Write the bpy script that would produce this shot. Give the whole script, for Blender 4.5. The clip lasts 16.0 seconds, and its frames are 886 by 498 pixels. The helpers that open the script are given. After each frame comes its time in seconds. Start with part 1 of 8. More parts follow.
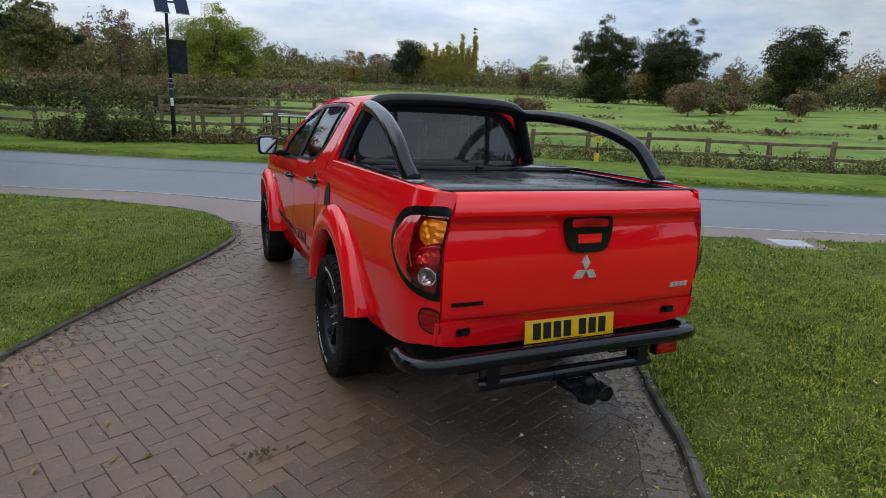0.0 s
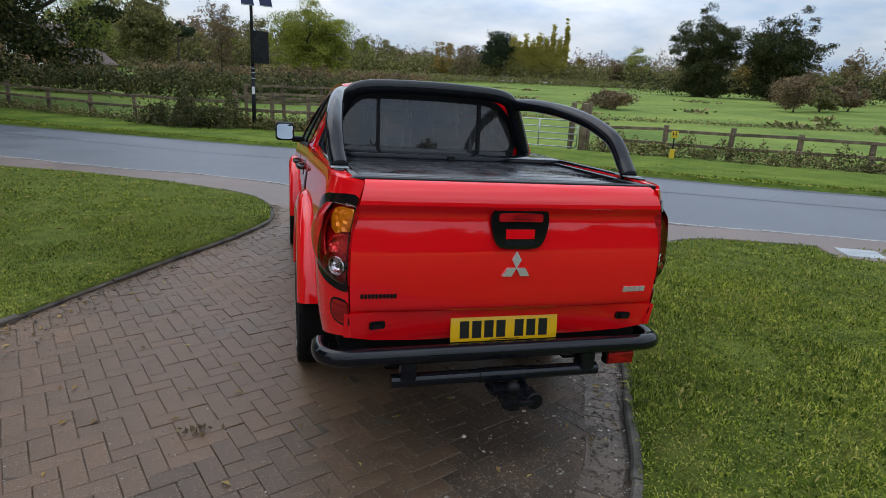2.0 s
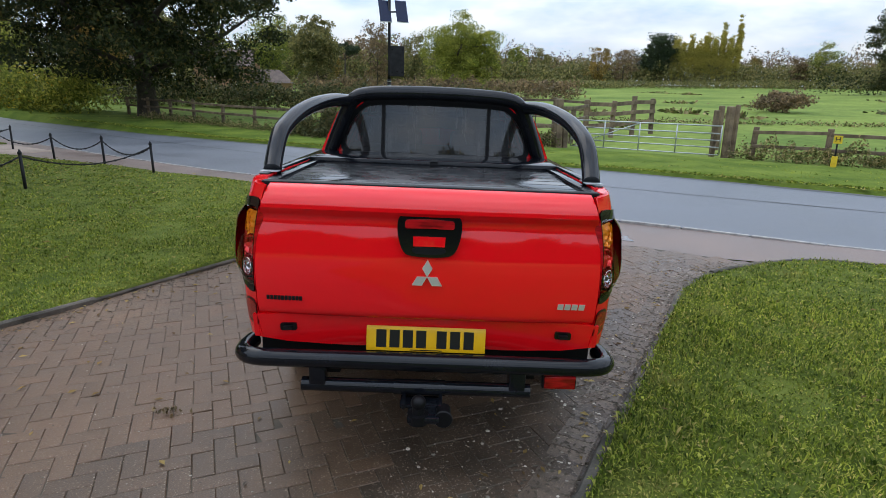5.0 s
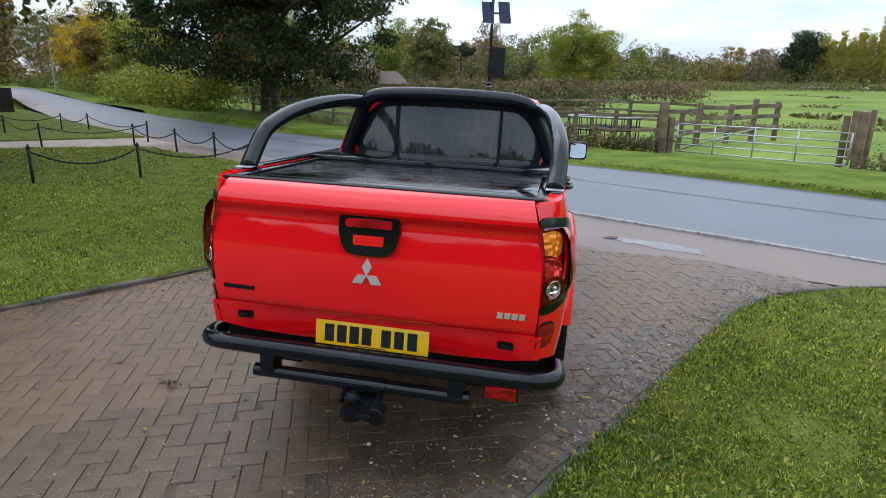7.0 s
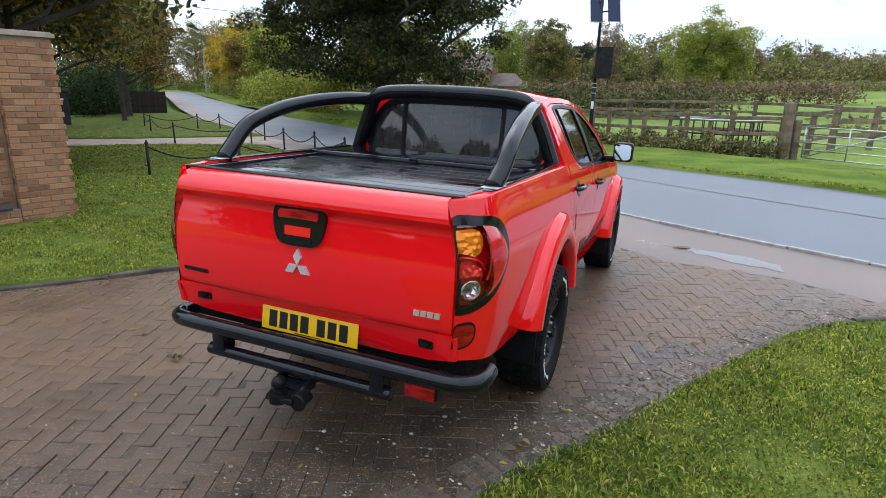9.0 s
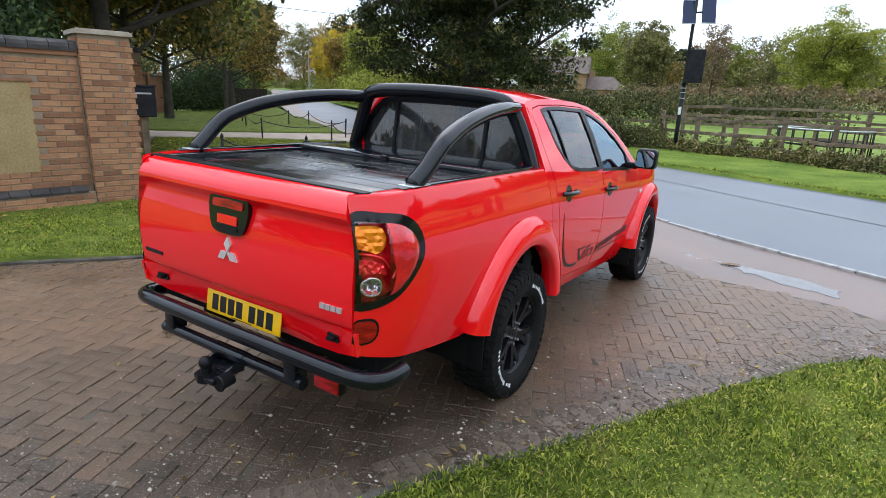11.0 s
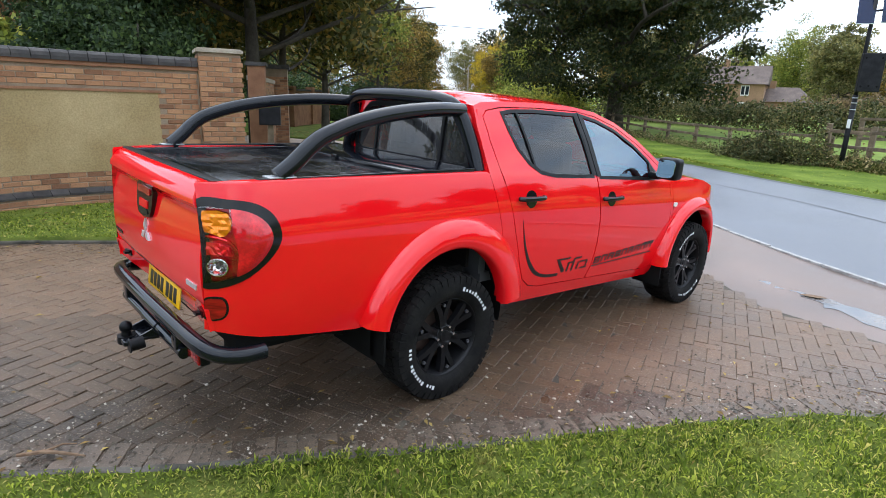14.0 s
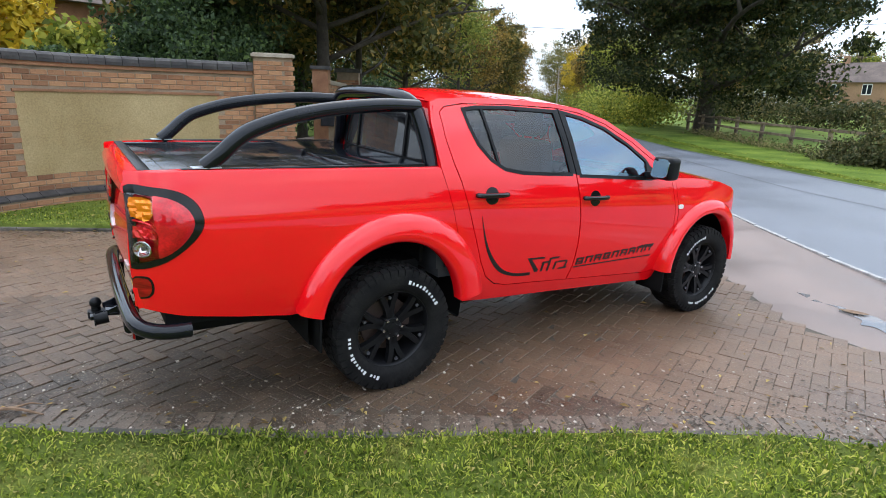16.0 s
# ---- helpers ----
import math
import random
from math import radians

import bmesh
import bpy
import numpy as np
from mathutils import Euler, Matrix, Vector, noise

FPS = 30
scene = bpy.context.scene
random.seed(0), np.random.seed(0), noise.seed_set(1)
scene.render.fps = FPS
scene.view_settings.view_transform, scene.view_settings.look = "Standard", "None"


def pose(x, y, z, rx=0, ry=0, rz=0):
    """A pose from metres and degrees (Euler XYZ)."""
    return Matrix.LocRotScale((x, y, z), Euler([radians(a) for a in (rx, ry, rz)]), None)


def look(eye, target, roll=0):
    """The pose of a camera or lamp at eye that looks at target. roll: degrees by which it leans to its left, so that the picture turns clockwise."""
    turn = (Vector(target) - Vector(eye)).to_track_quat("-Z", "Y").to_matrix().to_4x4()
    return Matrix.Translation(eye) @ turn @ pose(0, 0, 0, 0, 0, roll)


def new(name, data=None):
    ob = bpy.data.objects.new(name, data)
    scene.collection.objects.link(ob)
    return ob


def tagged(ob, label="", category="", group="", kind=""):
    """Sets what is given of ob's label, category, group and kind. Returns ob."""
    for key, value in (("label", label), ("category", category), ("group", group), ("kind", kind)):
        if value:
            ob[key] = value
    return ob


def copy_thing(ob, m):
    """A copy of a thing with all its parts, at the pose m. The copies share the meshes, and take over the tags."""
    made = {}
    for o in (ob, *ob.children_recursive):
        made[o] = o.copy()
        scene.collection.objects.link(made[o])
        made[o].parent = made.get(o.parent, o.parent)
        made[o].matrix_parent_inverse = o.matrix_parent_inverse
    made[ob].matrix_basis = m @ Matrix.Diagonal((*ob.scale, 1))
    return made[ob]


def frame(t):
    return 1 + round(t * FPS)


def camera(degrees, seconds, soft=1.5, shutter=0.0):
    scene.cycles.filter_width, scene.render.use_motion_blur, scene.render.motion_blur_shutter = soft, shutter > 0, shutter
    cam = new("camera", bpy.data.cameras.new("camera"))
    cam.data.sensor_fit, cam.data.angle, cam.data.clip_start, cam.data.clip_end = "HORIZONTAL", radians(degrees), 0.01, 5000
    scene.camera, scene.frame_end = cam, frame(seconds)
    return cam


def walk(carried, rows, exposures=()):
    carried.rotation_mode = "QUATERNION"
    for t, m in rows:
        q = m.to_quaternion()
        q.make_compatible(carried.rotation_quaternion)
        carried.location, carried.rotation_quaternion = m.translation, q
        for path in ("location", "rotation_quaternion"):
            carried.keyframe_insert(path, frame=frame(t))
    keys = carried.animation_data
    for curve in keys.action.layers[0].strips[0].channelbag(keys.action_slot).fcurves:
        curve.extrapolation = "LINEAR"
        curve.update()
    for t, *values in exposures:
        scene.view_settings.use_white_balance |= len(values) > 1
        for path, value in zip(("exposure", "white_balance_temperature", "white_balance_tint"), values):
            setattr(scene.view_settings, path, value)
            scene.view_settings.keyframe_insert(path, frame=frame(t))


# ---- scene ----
cam = camera(75.5, 16.0, 0.5)
PATH = [
    (0, (-1.635, -2.126, 1.726), (-0.834, -0.362, 1.229), 2.21),
    (0.5, (-1.474, -2.154, 1.712), (-0.716, -0.371, 1.216), 1.88),
    (1, (-1.306, -2.179, 1.724), (-0.615, -0.375, 1.205), 1.52),
    (1.5, (-1.120, -2.213, 1.725), (-0.498, -0.383, 1.211), 1.97),
    (2, (-0.941, -2.274, 1.726), (-0.411, -0.421, 1.191), 2.80),
    (2.5, (-0.782, -2.251, 1.710), (-0.330, -0.372, 1.194), 2.85),
    (3, (-0.634, -2.248, 1.722), (-0.258, -0.355, 1.197), 1.49),
    (3.5, (-0.448, -2.302, 1.739), (-0.178, -0.392, 1.211), 2.23),
    (4, (-0.299, -2.342, 1.746), (-0.097, -0.423, 1.221), 1.79),
    (4.2, (-0.237, -2.337, 1.733), (-0.070, -0.413, 1.210), 1.66),
    (6.3, (0.520, -2.331, 1.729), (0.309, -0.412, 1.204), 1.67),
    (6.5, (0.570, -2.310, 1.739), (0.326, -0.397, 1.210), 2.05),
    (7, (0.751, -2.265, 1.745), (0.394, -0.369, 1.218), 1.40),
    (7.5, (0.985, -2.250, 1.739), (0.481, -0.389, 1.209), 1.75),
    (8, (1.150, -2.192, 1.722), (0.564, -0.352, 1.200), 1.22),
    (8.5, (1.315, -2.108, 1.728), (0.671, -0.293, 1.189), 2.00),
    (9, (1.501, -2.024, 1.730), (0.762, -0.242, 1.202), 1.18),
    (9.2, (1.592, -1.991, 1.739), (0.796, -0.236, 1.205), 1.06),
    (11.3, (2.250, -1.617, 1.733), (1.206, 0.001, 1.191), 2.52),
    (11.5, (2.330, -1.573, 1.737), (1.261, 0.024, 1.184), 2.62),
    (12, (2.489, -1.453, 1.726), (1.357, 0.106, 1.188), 2.22),
    (12.5, (2.634, -1.319, 1.732), (1.428, 0.182, 1.191), 2.22),
    (13, (2.814, -1.180, 1.725), (1.521, 0.252, 1.199), 2.02),
    (13.5, (3.034, -1.039, 1.736), (1.661, 0.317, 1.211), 2.13),
    (14, (3.171, -0.881, 1.709), (1.742, 0.423, 1.203), 1.95),
    (14.5, (3.301, -0.723, 1.715), (1.823, 0.522, 1.200), 1.16),
    (15, (3.474, -0.565, 1.712), (1.947, 0.623, 1.205), 1.47),
    (15.5, (3.630, -0.419, 1.705), (2.080, 0.739, 1.201), 1.48),
    (16, (3.716, -0.248, 1.694), (2.097, 0.812, 1.188), 1.51),
]
walk(cam, [(t, look(eye, target, roll)) for t, eye, target, roll in PATH], [(0, -0.76), (4, -0.51), (7, -0.21), (9, -0.03), (12, 0.18), (16, 0.31)])

# ---- light ----
world = bpy.data.worlds.new("overcast_sky")
scene.world = world
world.use_nodes = True
wn = world.node_tree
wn.nodes.clear()
SUN_EL, SUN_AZ = 52.0, -40.0


def wnode(kind, **values):
    nd = wn.nodes.new(kind)
    for k, v in values.items():
        nd.inputs[k].default_value = v
    return nd


w_out = wn.nodes.new("ShaderNodeOutputWorld")
w_bg = wn.nodes.new("ShaderNodeBackground")
w_sky = wn.nodes.new("ShaderNodeTexSky")
w_sky.sky_type = "NISHITA"
w_sky.sun_disc = False
w_sky.sun_elevation, w_sky.sun_rotation = radians(SUN_EL), radians(SUN_AZ)
w_sky.air_density, w_sky.dust_density = 1.2, 2.5
w_co = wn.nodes.new("ShaderNodeTexCoord")
w_map = wn.nodes.new("ShaderNodeMapping")
w_map.inputs["Scale"].default_value = (1.0, 1.0, 3.2)
w_noise = wnode("ShaderNodeTexNoise", Scale=1.7, Detail=7.0, Roughness=0.55)
w_ramp = wn.nodes.new("ShaderNodeValToRGB")
w_ramp.color_ramp.elements[0].position, w_ramp.color_ramp.elements[0].color = 0.36, (0.5, 0.5, 0.5, 1)
w_ramp.color_ramp.elements[1].position, w_ramp.color_ramp.elements[1].color = 0.62, (1, 1, 1, 1)
w_cloud = wn.nodes.new("ShaderNodeValToRGB")
w_cloud.color_ramp.elements[0].position, w_cloud.color_ramp.elements[0].color = 0.3, (7.0, 9.8, 14.0, 1)
w_cloud.color_ramp.elements[1].position, w_cloud.color_ramp.elements[1].color = 0.75, (17.5, 17.7, 18.0, 1)
w_noise2 = wnode("ShaderNodeTexNoise", Scale=4.0, Detail=6.0, Roughness=0.6)
w_mix = wn.nodes.new("ShaderNodeMix")
w_mix.data_type = "RGBA"
wn.links.new(w_co.outputs["Generated"], w_map.inputs["Vector"])
wn.links.new(w_map.outputs["Vector"], w_noise.inputs["Vector"])
wn.links.new(w_map.outputs["Vector"], w_noise2.inputs["Vector"])
wn.links.new(w_noise.outputs["Fac"], w_ramp.inputs["Fac"])
wn.links.new(w_noise2.outputs["Fac"], w_cloud.inputs["Fac"])
wn.links.new(w_ramp.outputs["Color"], w_mix.inputs["Factor"])
wn.links.new(w_sky.outputs["Color"], w_mix.inputs["A"])
wn.links.new(w_cloud.outputs["Color"], w_mix.inputs["B"])
# an overcast sky is brightest overhead
w_sep = wn.nodes.new("ShaderNodeSeparateXYZ")
w_rise = wnode("ShaderNodeMapRange")
for k, v in zip(("From Min", "From Max", "To Min", "To Max"), (0.0, 1.0, 0.88, 2.25)):
    w_rise.inputs[k].default_value = v
w_scale = wn.nodes.new("ShaderNodeVectorMath")
w_scale.operation = "SCALE"
wn.links.new(w_co.outputs["Generated"], w_sep.inputs["Vector"])
wn.links.new(w_sep.outputs["Z"], w_rise.inputs["Value"])
wn.links.new(w_mix.outputs["Result"], w_scale.inputs[0])
wn.links.new(w_rise.outputs["Result"], w_scale.inputs["Scale"])
wn.links.new(w_scale.outputs["Vector"], w_bg.inputs["Color"])
w_bg.inputs["Strength"].default_value = 0.097
wn.links.new(w_bg.outputs["Background"], w_out.inputs["Surface"])

sun_data = bpy.data.lights.new("sun", "SUN")
sun_data.energy, sun_data.angle, sun_data.color = 0.4, radians(40), (1.0, 0.95, 0.88)
sun = new("sun", sun_data)
sun.matrix_world = look((0, 0, 30), Vector((0, 0, 30)) - Vector((math.sin(radians(SUN_AZ)) * math.cos(radians(SUN_EL)), math.cos(radians(SUN_AZ)) * math.cos(radians(SUN_EL)), math.sin(radians(SUN_EL)))))

# ---- materials ----
def ramp(nt, fac, stops):
    r = nt.nodes.new("ShaderNodeValToRGB")
    el = r.color_ramp.elements
    while len(el) < len(stops):
        el.new(0.5)
    for e, (p, c) in zip(el, stops):
        e.position, e.color = p, (*c, 1)
    nt.links.new(fac, r.inputs["Fac"])
    return r.outputs["Color"]


def noise_tex(nt, scale, detail=5.0, rough=0.55, coords="Object", stretch=None):
    co = nt.nodes.new("ShaderNodeTexCoord")
    src = co.outputs[coords]
    if coords == "World":
        src = co.outputs["Object"]
    if stretch:
        mp = nt.nodes.new("ShaderNodeMapping")
        mp.inputs["Scale"].default_value = stretch
        nt.links.new(src, mp.inputs["Vector"])
        src = mp.outputs["Vector"]
    n = nt.nodes.new("ShaderNodeTexNoise")
    n.inputs["Scale"].default_value, n.inputs["Detail"].default_value, n.inputs["Roughness"].default_value = scale, detail, rough
    nt.links.new(src, n.inputs["Vector"])
    return n.outputs["Fac"]


def mix_color(nt, fac, a, b, mode="MIX"):
    m = nt.nodes.new("ShaderNodeMix")
    m.data_type, m.blend_type = "RGBA", mode
    for sock, v in (("Factor", fac), ("A", a), ("B", b)):
        if isinstance(v, (int, float)):
            m.inputs[sock].default_value = v
        elif isinstance(v, tuple):
            m.inputs[sock].default_value = (*v, 1)
        else:
            nt.links.new(v, m.inputs[sock])
    return m.outputs["Result"]


def bump(nt, bsdf, height, strength=0.3, dist=0.01):
    b = nt.nodes.new("ShaderNodeBump")
    b.inputs["Strength"].default_value, b.inputs["Distance"].default_value = strength, dist
    nt.links.new(height, b.inputs["Height"])
    nt.links.new(b.outputs["Normal"], bsdf.inputs["Normal"])


def material(name, low, high, rough=0.6, metal=0.0, scale=6.0, fine=60.0, relief=0.2, rise=0.004, island=None, obrandom=None, rough_var=0.0, coat=0.0, spec=0.5, stretch=None, flecks=False):
    """A surface whose colour wanders between low and high at two scales, with fine relief."""
    m = bpy.data.materials.new(name)
    m.use_nodes = True
    nt = m.node_tree
    bs = nt.nodes["Principled BSDF"]
    big = noise_tex(nt, scale, 4, stretch=stretch)
    small = noise_tex(nt, fine, 3, stretch=stretch)
    col = ramp(nt, big, [(0.32, low), (0.68, high)])
    shade = ramp(nt, small, [(0.3, (0.78, 0.78, 0.78)), (0.7, (1.12, 1.12, 1.12))])
    col = mix_color(nt, 1.0, col, shade, "MULTIPLY")
    if island:
        g = nt.nodes.new("ShaderNodeNewGeometry")
        col = mix_color(nt, 1.0, col, ramp(nt, g.outputs["Random Per Island"], island), "MULTIPLY")
    if obrandom:
        g = nt.nodes.new("ShaderNodeObjectInfo")
        col = mix_color(nt, 1.0, col, ramp(nt, g.outputs["Random"], obrandom), "MULTIPLY")
    if flecks:
        # pale spots: aggregate, and glints of wet grains painted into the colour
        spots = ramp(nt, noise_tex(nt, 95, 2, 0.7), [(0.60, (0, 0, 0)), (0.70, (1, 1, 1))])
        worn = ramp(nt, noise_tex(nt, 2.3, 3), [(0.35, (0.2, 0.2, 0.2)), (0.65, (0.9, 0.9, 0.9))])
        col = mix_color(nt, mix_color(nt, 1.0, spots, worn, "MULTIPLY"), col, (0.44, 0.36, 0.28))
        dirt = ramp(nt, noise_tex(nt, 60, 2, 0.6), [(0.30, (1, 1, 1)), (0.40, (0, 0, 0))])
        col = mix_color(nt, dirt, col, (0.04, 0.03, 0.022))
    nt.links.new(col, bs.inputs["Base Color"])
    if rough_var:
        r = ramp(nt, big, [(0.3, (max(0, rough - rough_var),) * 3), (0.7, (min(1, rough + rough_var),) * 3)])
        nt.links.new(r, bs.inputs["Roughness"])
    else:
        bs.inputs["Roughness"].default_value = rough
    bs.inputs["Metallic"].default_value = metal
    bs.inputs["Coat Weight"].default_value = coat
    bs.inputs["Coat Roughness"].default_value = 0.03
    bs.inputs["Specular IOR Level"].default_value = spec
    if relief:
        bump(nt, bs, small, relief, rise)
    return m


def leaf_material(name, stops, rough=0.6, through_amount=0.3):
    m = bpy.data.materials.new(name)
    m.use_nodes = True
    nt = m.node_tree
    bs = nt.nodes["Principled BSDF"]
    g = nt.nodes.new("ShaderNodeNewGeometry")
    col = ramp(nt, g.outputs["Random Per Island"], stops)
    big = noise_tex(nt, 0.35, 3)
    col = mix_color(nt, 1.0, col, ramp(nt, big, [(0.3, (0.7, 0.72, 0.7)), (0.7, (1.2, 1.15, 1.0))]), "MULTIPLY")
    nt.links.new(col, bs.inputs["Base Color"])
    bs.inputs["Roughness"].default_value = rough
    bs.inputs["Specular IOR Level"].default_value = 0.25
    tr = nt.nodes.new("ShaderNodeBsdfTranslucent")
    nt.links.new(col, tr.inputs["Color"])
    mx = nt.nodes.new("ShaderNodeMixShader")
    mx.inputs["Fac"].default_value = through_amount
    nt.links.new(bs.outputs["BSDF"], mx.inputs[1])
    nt.links.new(tr.outputs["BSDF"], mx.inputs[2])
    nt.links.new(mx.outputs["Shader"], nt.nodes["Material Output"].inputs["Surface"])
    return m


def grass_material():
    """Blades that differ singly, in tufts and in broad patches, with dry straw-coloured places."""
    m = leaf_material("grass_blades", [(0.0, (0.036, 0.068, 0.010)), (0.5, (0.165, 0.225, 0.026)), (0.86, (0.38, 0.42, 0.075)), (1.0, (0.50, 0.41, 0.17))], 0.6, 0.3)
    nt = m.node_tree
    bs = nt.nodes["Principled BSDF"]
    bs.inputs["Specular IOR Level"].default_value = 0.08
    col = bs.inputs["Base Color"].links[0].from_socket
    tuft = ramp(nt, noise_tex(nt, 9.0, 3), [(0.3, (0.55, 0.60, 0.55)), (0.7, (1.35, 1.3, 1.2))])
    col = mix_color(nt, 1.0, col, tuft, "MULTIPLY")
    patch_fac = ramp(nt, noise_tex(nt, 1.5, 4, 0.65), [(0.56, (0, 0, 0)), (0.74, (0.6, 0.6, 0.6))])
    col = mix_color(nt, patch_fac, col, (0.27, 0.235, 0.08))
    nt.links.new(col, bs.inputs["Base Color"])
    nt.links.new(col, nt.nodes["Translucent BSDF"].inputs["Color"])
    return m


RANDOM_BLOCK = [(0.0, (0.89, 0.88, 0.86)), (0.5, (0.98, 0.98, 0.98)), (1.0, (1.10, 1.05, 1.01))]
M_block = material("paving_block", (0.100, 0.057, 0.032), (0.180, 0.112, 0.068), 0.42, spec=0.4, scale=0.9, fine=140, relief=0.5, rise=0.004, obrandom=RANDOM_BLOCK, rough_var=0.16, flecks=True)
M_block_far = material("paving_block_joined", (0.100, 0.057, 0.032), (0.180, 0.112, 0.068), 0.42, spec=0.4, scale=0.9, fine=140, relief=0.5, rise=0.004, island=RANDOM_BLOCK, rough_var=0.16, flecks=True)
# moss and grime, with the shade beside the truck put into the colour
M_block_grime_shade = material("grimy_mossy_shaded_block", (0.038, 0.027, 0.018), (0.10, 0.066, 0.042), 0.5, spec=0.4, scale=3.0, fine=110, relief=0.6, rise=0.005, island=RANDOM_BLOCK, rough_var=0.15, flecks=True)
# damp block in a darker brown that paints the truck's soft shade
M_block_shaded = material("damp_shaded_block", (0.066, 0.041, 0.025), (0.135, 0.086, 0.053), 0.42, spec=0.4, scale=1.6, fine=130, relief=0.5, rise=0.004, island=RANDOM_BLOCK, rough_var=0.16, flecks=True)
M_joint = material("joint_sand_and_moss", (0.055, 0.045, 0.033), (0.11, 0.09, 0.065), 0.9, scale=5, fine=150)
M_asphalt = material("road_asphalt", (0.105, 0.114, 0.132), (0.165, 0.176, 0.20), 0.5, scale=0.4, fine=220, relief=0.5, rise=0.004, rough_var=0.1)
M_footway = material("footway_red_tarmac", (0.14, 0.100, 0.084), (0.24, 0.18, 0.155), 0.5, scale=0.9, fine=200, relief=0.4, rise=0.003, rough_var=0.15)
M_sett = material("pale_kerb_sett", (0.25, 0.24, 0.225), (0.46, 0.44, 0.42), 0.75, scale=9, fine=120)
M_block_border = material("grimy_border_block", (0.09, 0.064, 0.045), (0.16, 0.114, 0.08), 0.5, scale=3, fine=120, relief=0.6, rise=0.005, obrandom=RANDOM_BLOCK, rough_var=0.15, flecks=True)
M_kerb = material("mossy_edging_concrete", (0.032, 0.028, 0.020), (0.14, 0.122, 0.098), 0.85, scale=5, fine=90, relief=0.5)
M_lawn = material("lawn_soil_and_thatch", (0.065, 0.092, 0.016), (0.145, 0.175, 0.032), 0.9, scale=3, fine=90, relief=0.6, rise=0.01, spec=0.1)
M_field = material("pasture_grass", (0.115, 0.175, 0.038), (0.22, 0.28, 0.062), 0.95, scale=0.16, fine=2.2, relief=0.4, rise=0.05, spec=0.08)
M_verge = material("verge_grass", (0.07, 0.115, 0.016), (0.165, 0.215, 0.035), 0.95, scale=0.8, fine=14, relief=0.7, rise=0.03, spec=0.08)
M_gravel = material("pale_brick_path", (0.30, 0.24, 0.19), (0.42, 0.33, 0.27), 0.85, scale=2, fine=60)
M_blade = grass_material()
M_bark = material("oak_bark", (0.035, 0.028, 0.02), (0.085, 0.07, 0.055), 0.95, scale=2, fine=14, relief=0.8, rise=0.03)
M_oldwood = material("weathered_fence_wood", (0.10, 0.072, 0.048), (0.26, 0.195, 0.135), 0.9, scale=3, fine=40, relief=0.5, obrandom=[(0, (0.7, 0.7, 0.7)), (1, (1.15, 1.12, 1.05))])
M_galv = material("galvanised_steel", (0.42, 0.44, 0.45), (0.58, 0.6, 0.61), 0.45, 0.85, scale=5, fine=50, relief=0.1)
M_blackmetal = material("black_painted_metal", (0.008, 0.008, 0.010), (0.02, 0.02, 0.023), 0.5, scale=6, fine=80, relief=0.1, spec=0.2)
M_oakleaf = leaf_material("dark_oak_leaves", [(0.0, (0.018, 0.028, 0.010)), (0.6, (0.044, 0.060, 0.02)), (0.9, (0.10, 0.105, 0.032)), (1.0, (0.19, 0.14, 0.045))])
M_greenleaf = leaf_material("green_leaves", [(0.0, (0.096, 0.132, 0.0264)), (0.6, (0.228, 0.276, 0.054)), (1.0, (0.456, 0.432, 0.096))])
M_limeleaf = leaf_material("yellowing_green_leaves", [(0.0, (0.10, 0.13, 0.02)), (0.6, (0.27, 0.31, 0.055)), (1.0, (0.56, 0.52, 0.11))], 0.6, 0.4)
M_autumn = leaf_material("autumn_leaves", [(0.0, (0.096, 0.0744, 0.024)), (0.5, (0.252, 0.18, 0.048)), (1.0, (0.48, 0.3, 0.072))])
M_yellow = leaf_material("yellow_leaves", [(0.0, (0.28, 0.22, 0.02)), (0.6, (0.55, 0.40, 0.03)), (1.0, (0.75, 0.52, 0.05))])
M_olive = leaf_material("olive_hedge_leaves", [(0.0, (0.091, 0.0975, 0.039)), (0.6, (0.208, 0.202, 0.078)), (1.0, (0.377, 0.325, 0.13))])
M_brownbush = leaf_material("brown_twigs_and_leaves", [(0.0, (0.0938, 0.0725, 0.0475)), (0.6, (0.225, 0.163, 0.1)), (1.0, (0.388, 0.263, 0.15))])
M_poplar = leaf_material("poplar_leaves", [(0.0, (0.30, 0.28, 0.07)), (0.6, (0.54, 0.48, 0.12)), (1.0, (0.70, 0.60, 0.18))], 0.6, 0.45)
M_conifer = leaf_material("conifer_needles", [(0.0, (0.0192, 0.0352, 0.0192)), (1.0, (0.064, 0.088, 0.04))])
RANDOM_BRICK = [(0.0, (0.55, 0.5, 0.5)), (0.45, (0.95, 0.95, 0.95)), (0.8, (1.1, 1.1, 1.08)), (1.0, (1.2, 1.3, 1.3))]
M_brick = material("orange_red_brick", (0.275, 0.128, 0.062), (0.40, 0.205, 0.105), 0.88, scale=3, fine=70, relief=0.5, obrandom=RANDOM_BRICK)
M_brick_far = material("orange_red_brick_joined", (0.255, 0.115, 0.058), (0.37, 0.185, 0.095), 0.88, scale=3, fine=70, relief=0.5, island=RANDOM_BRICK)
M_mortar = material("sandy_mortar", (0.20, 0.142, 0.092), (0.30, 0.225, 0.155), 0.95, scale=4, fine=90)
M_render = material("stained_ochre_render", (0.31, 0.222, 0.098), (0.43, 0.325, 0.165), 0.9, scale=1.5, fine=45, relief=0.4)
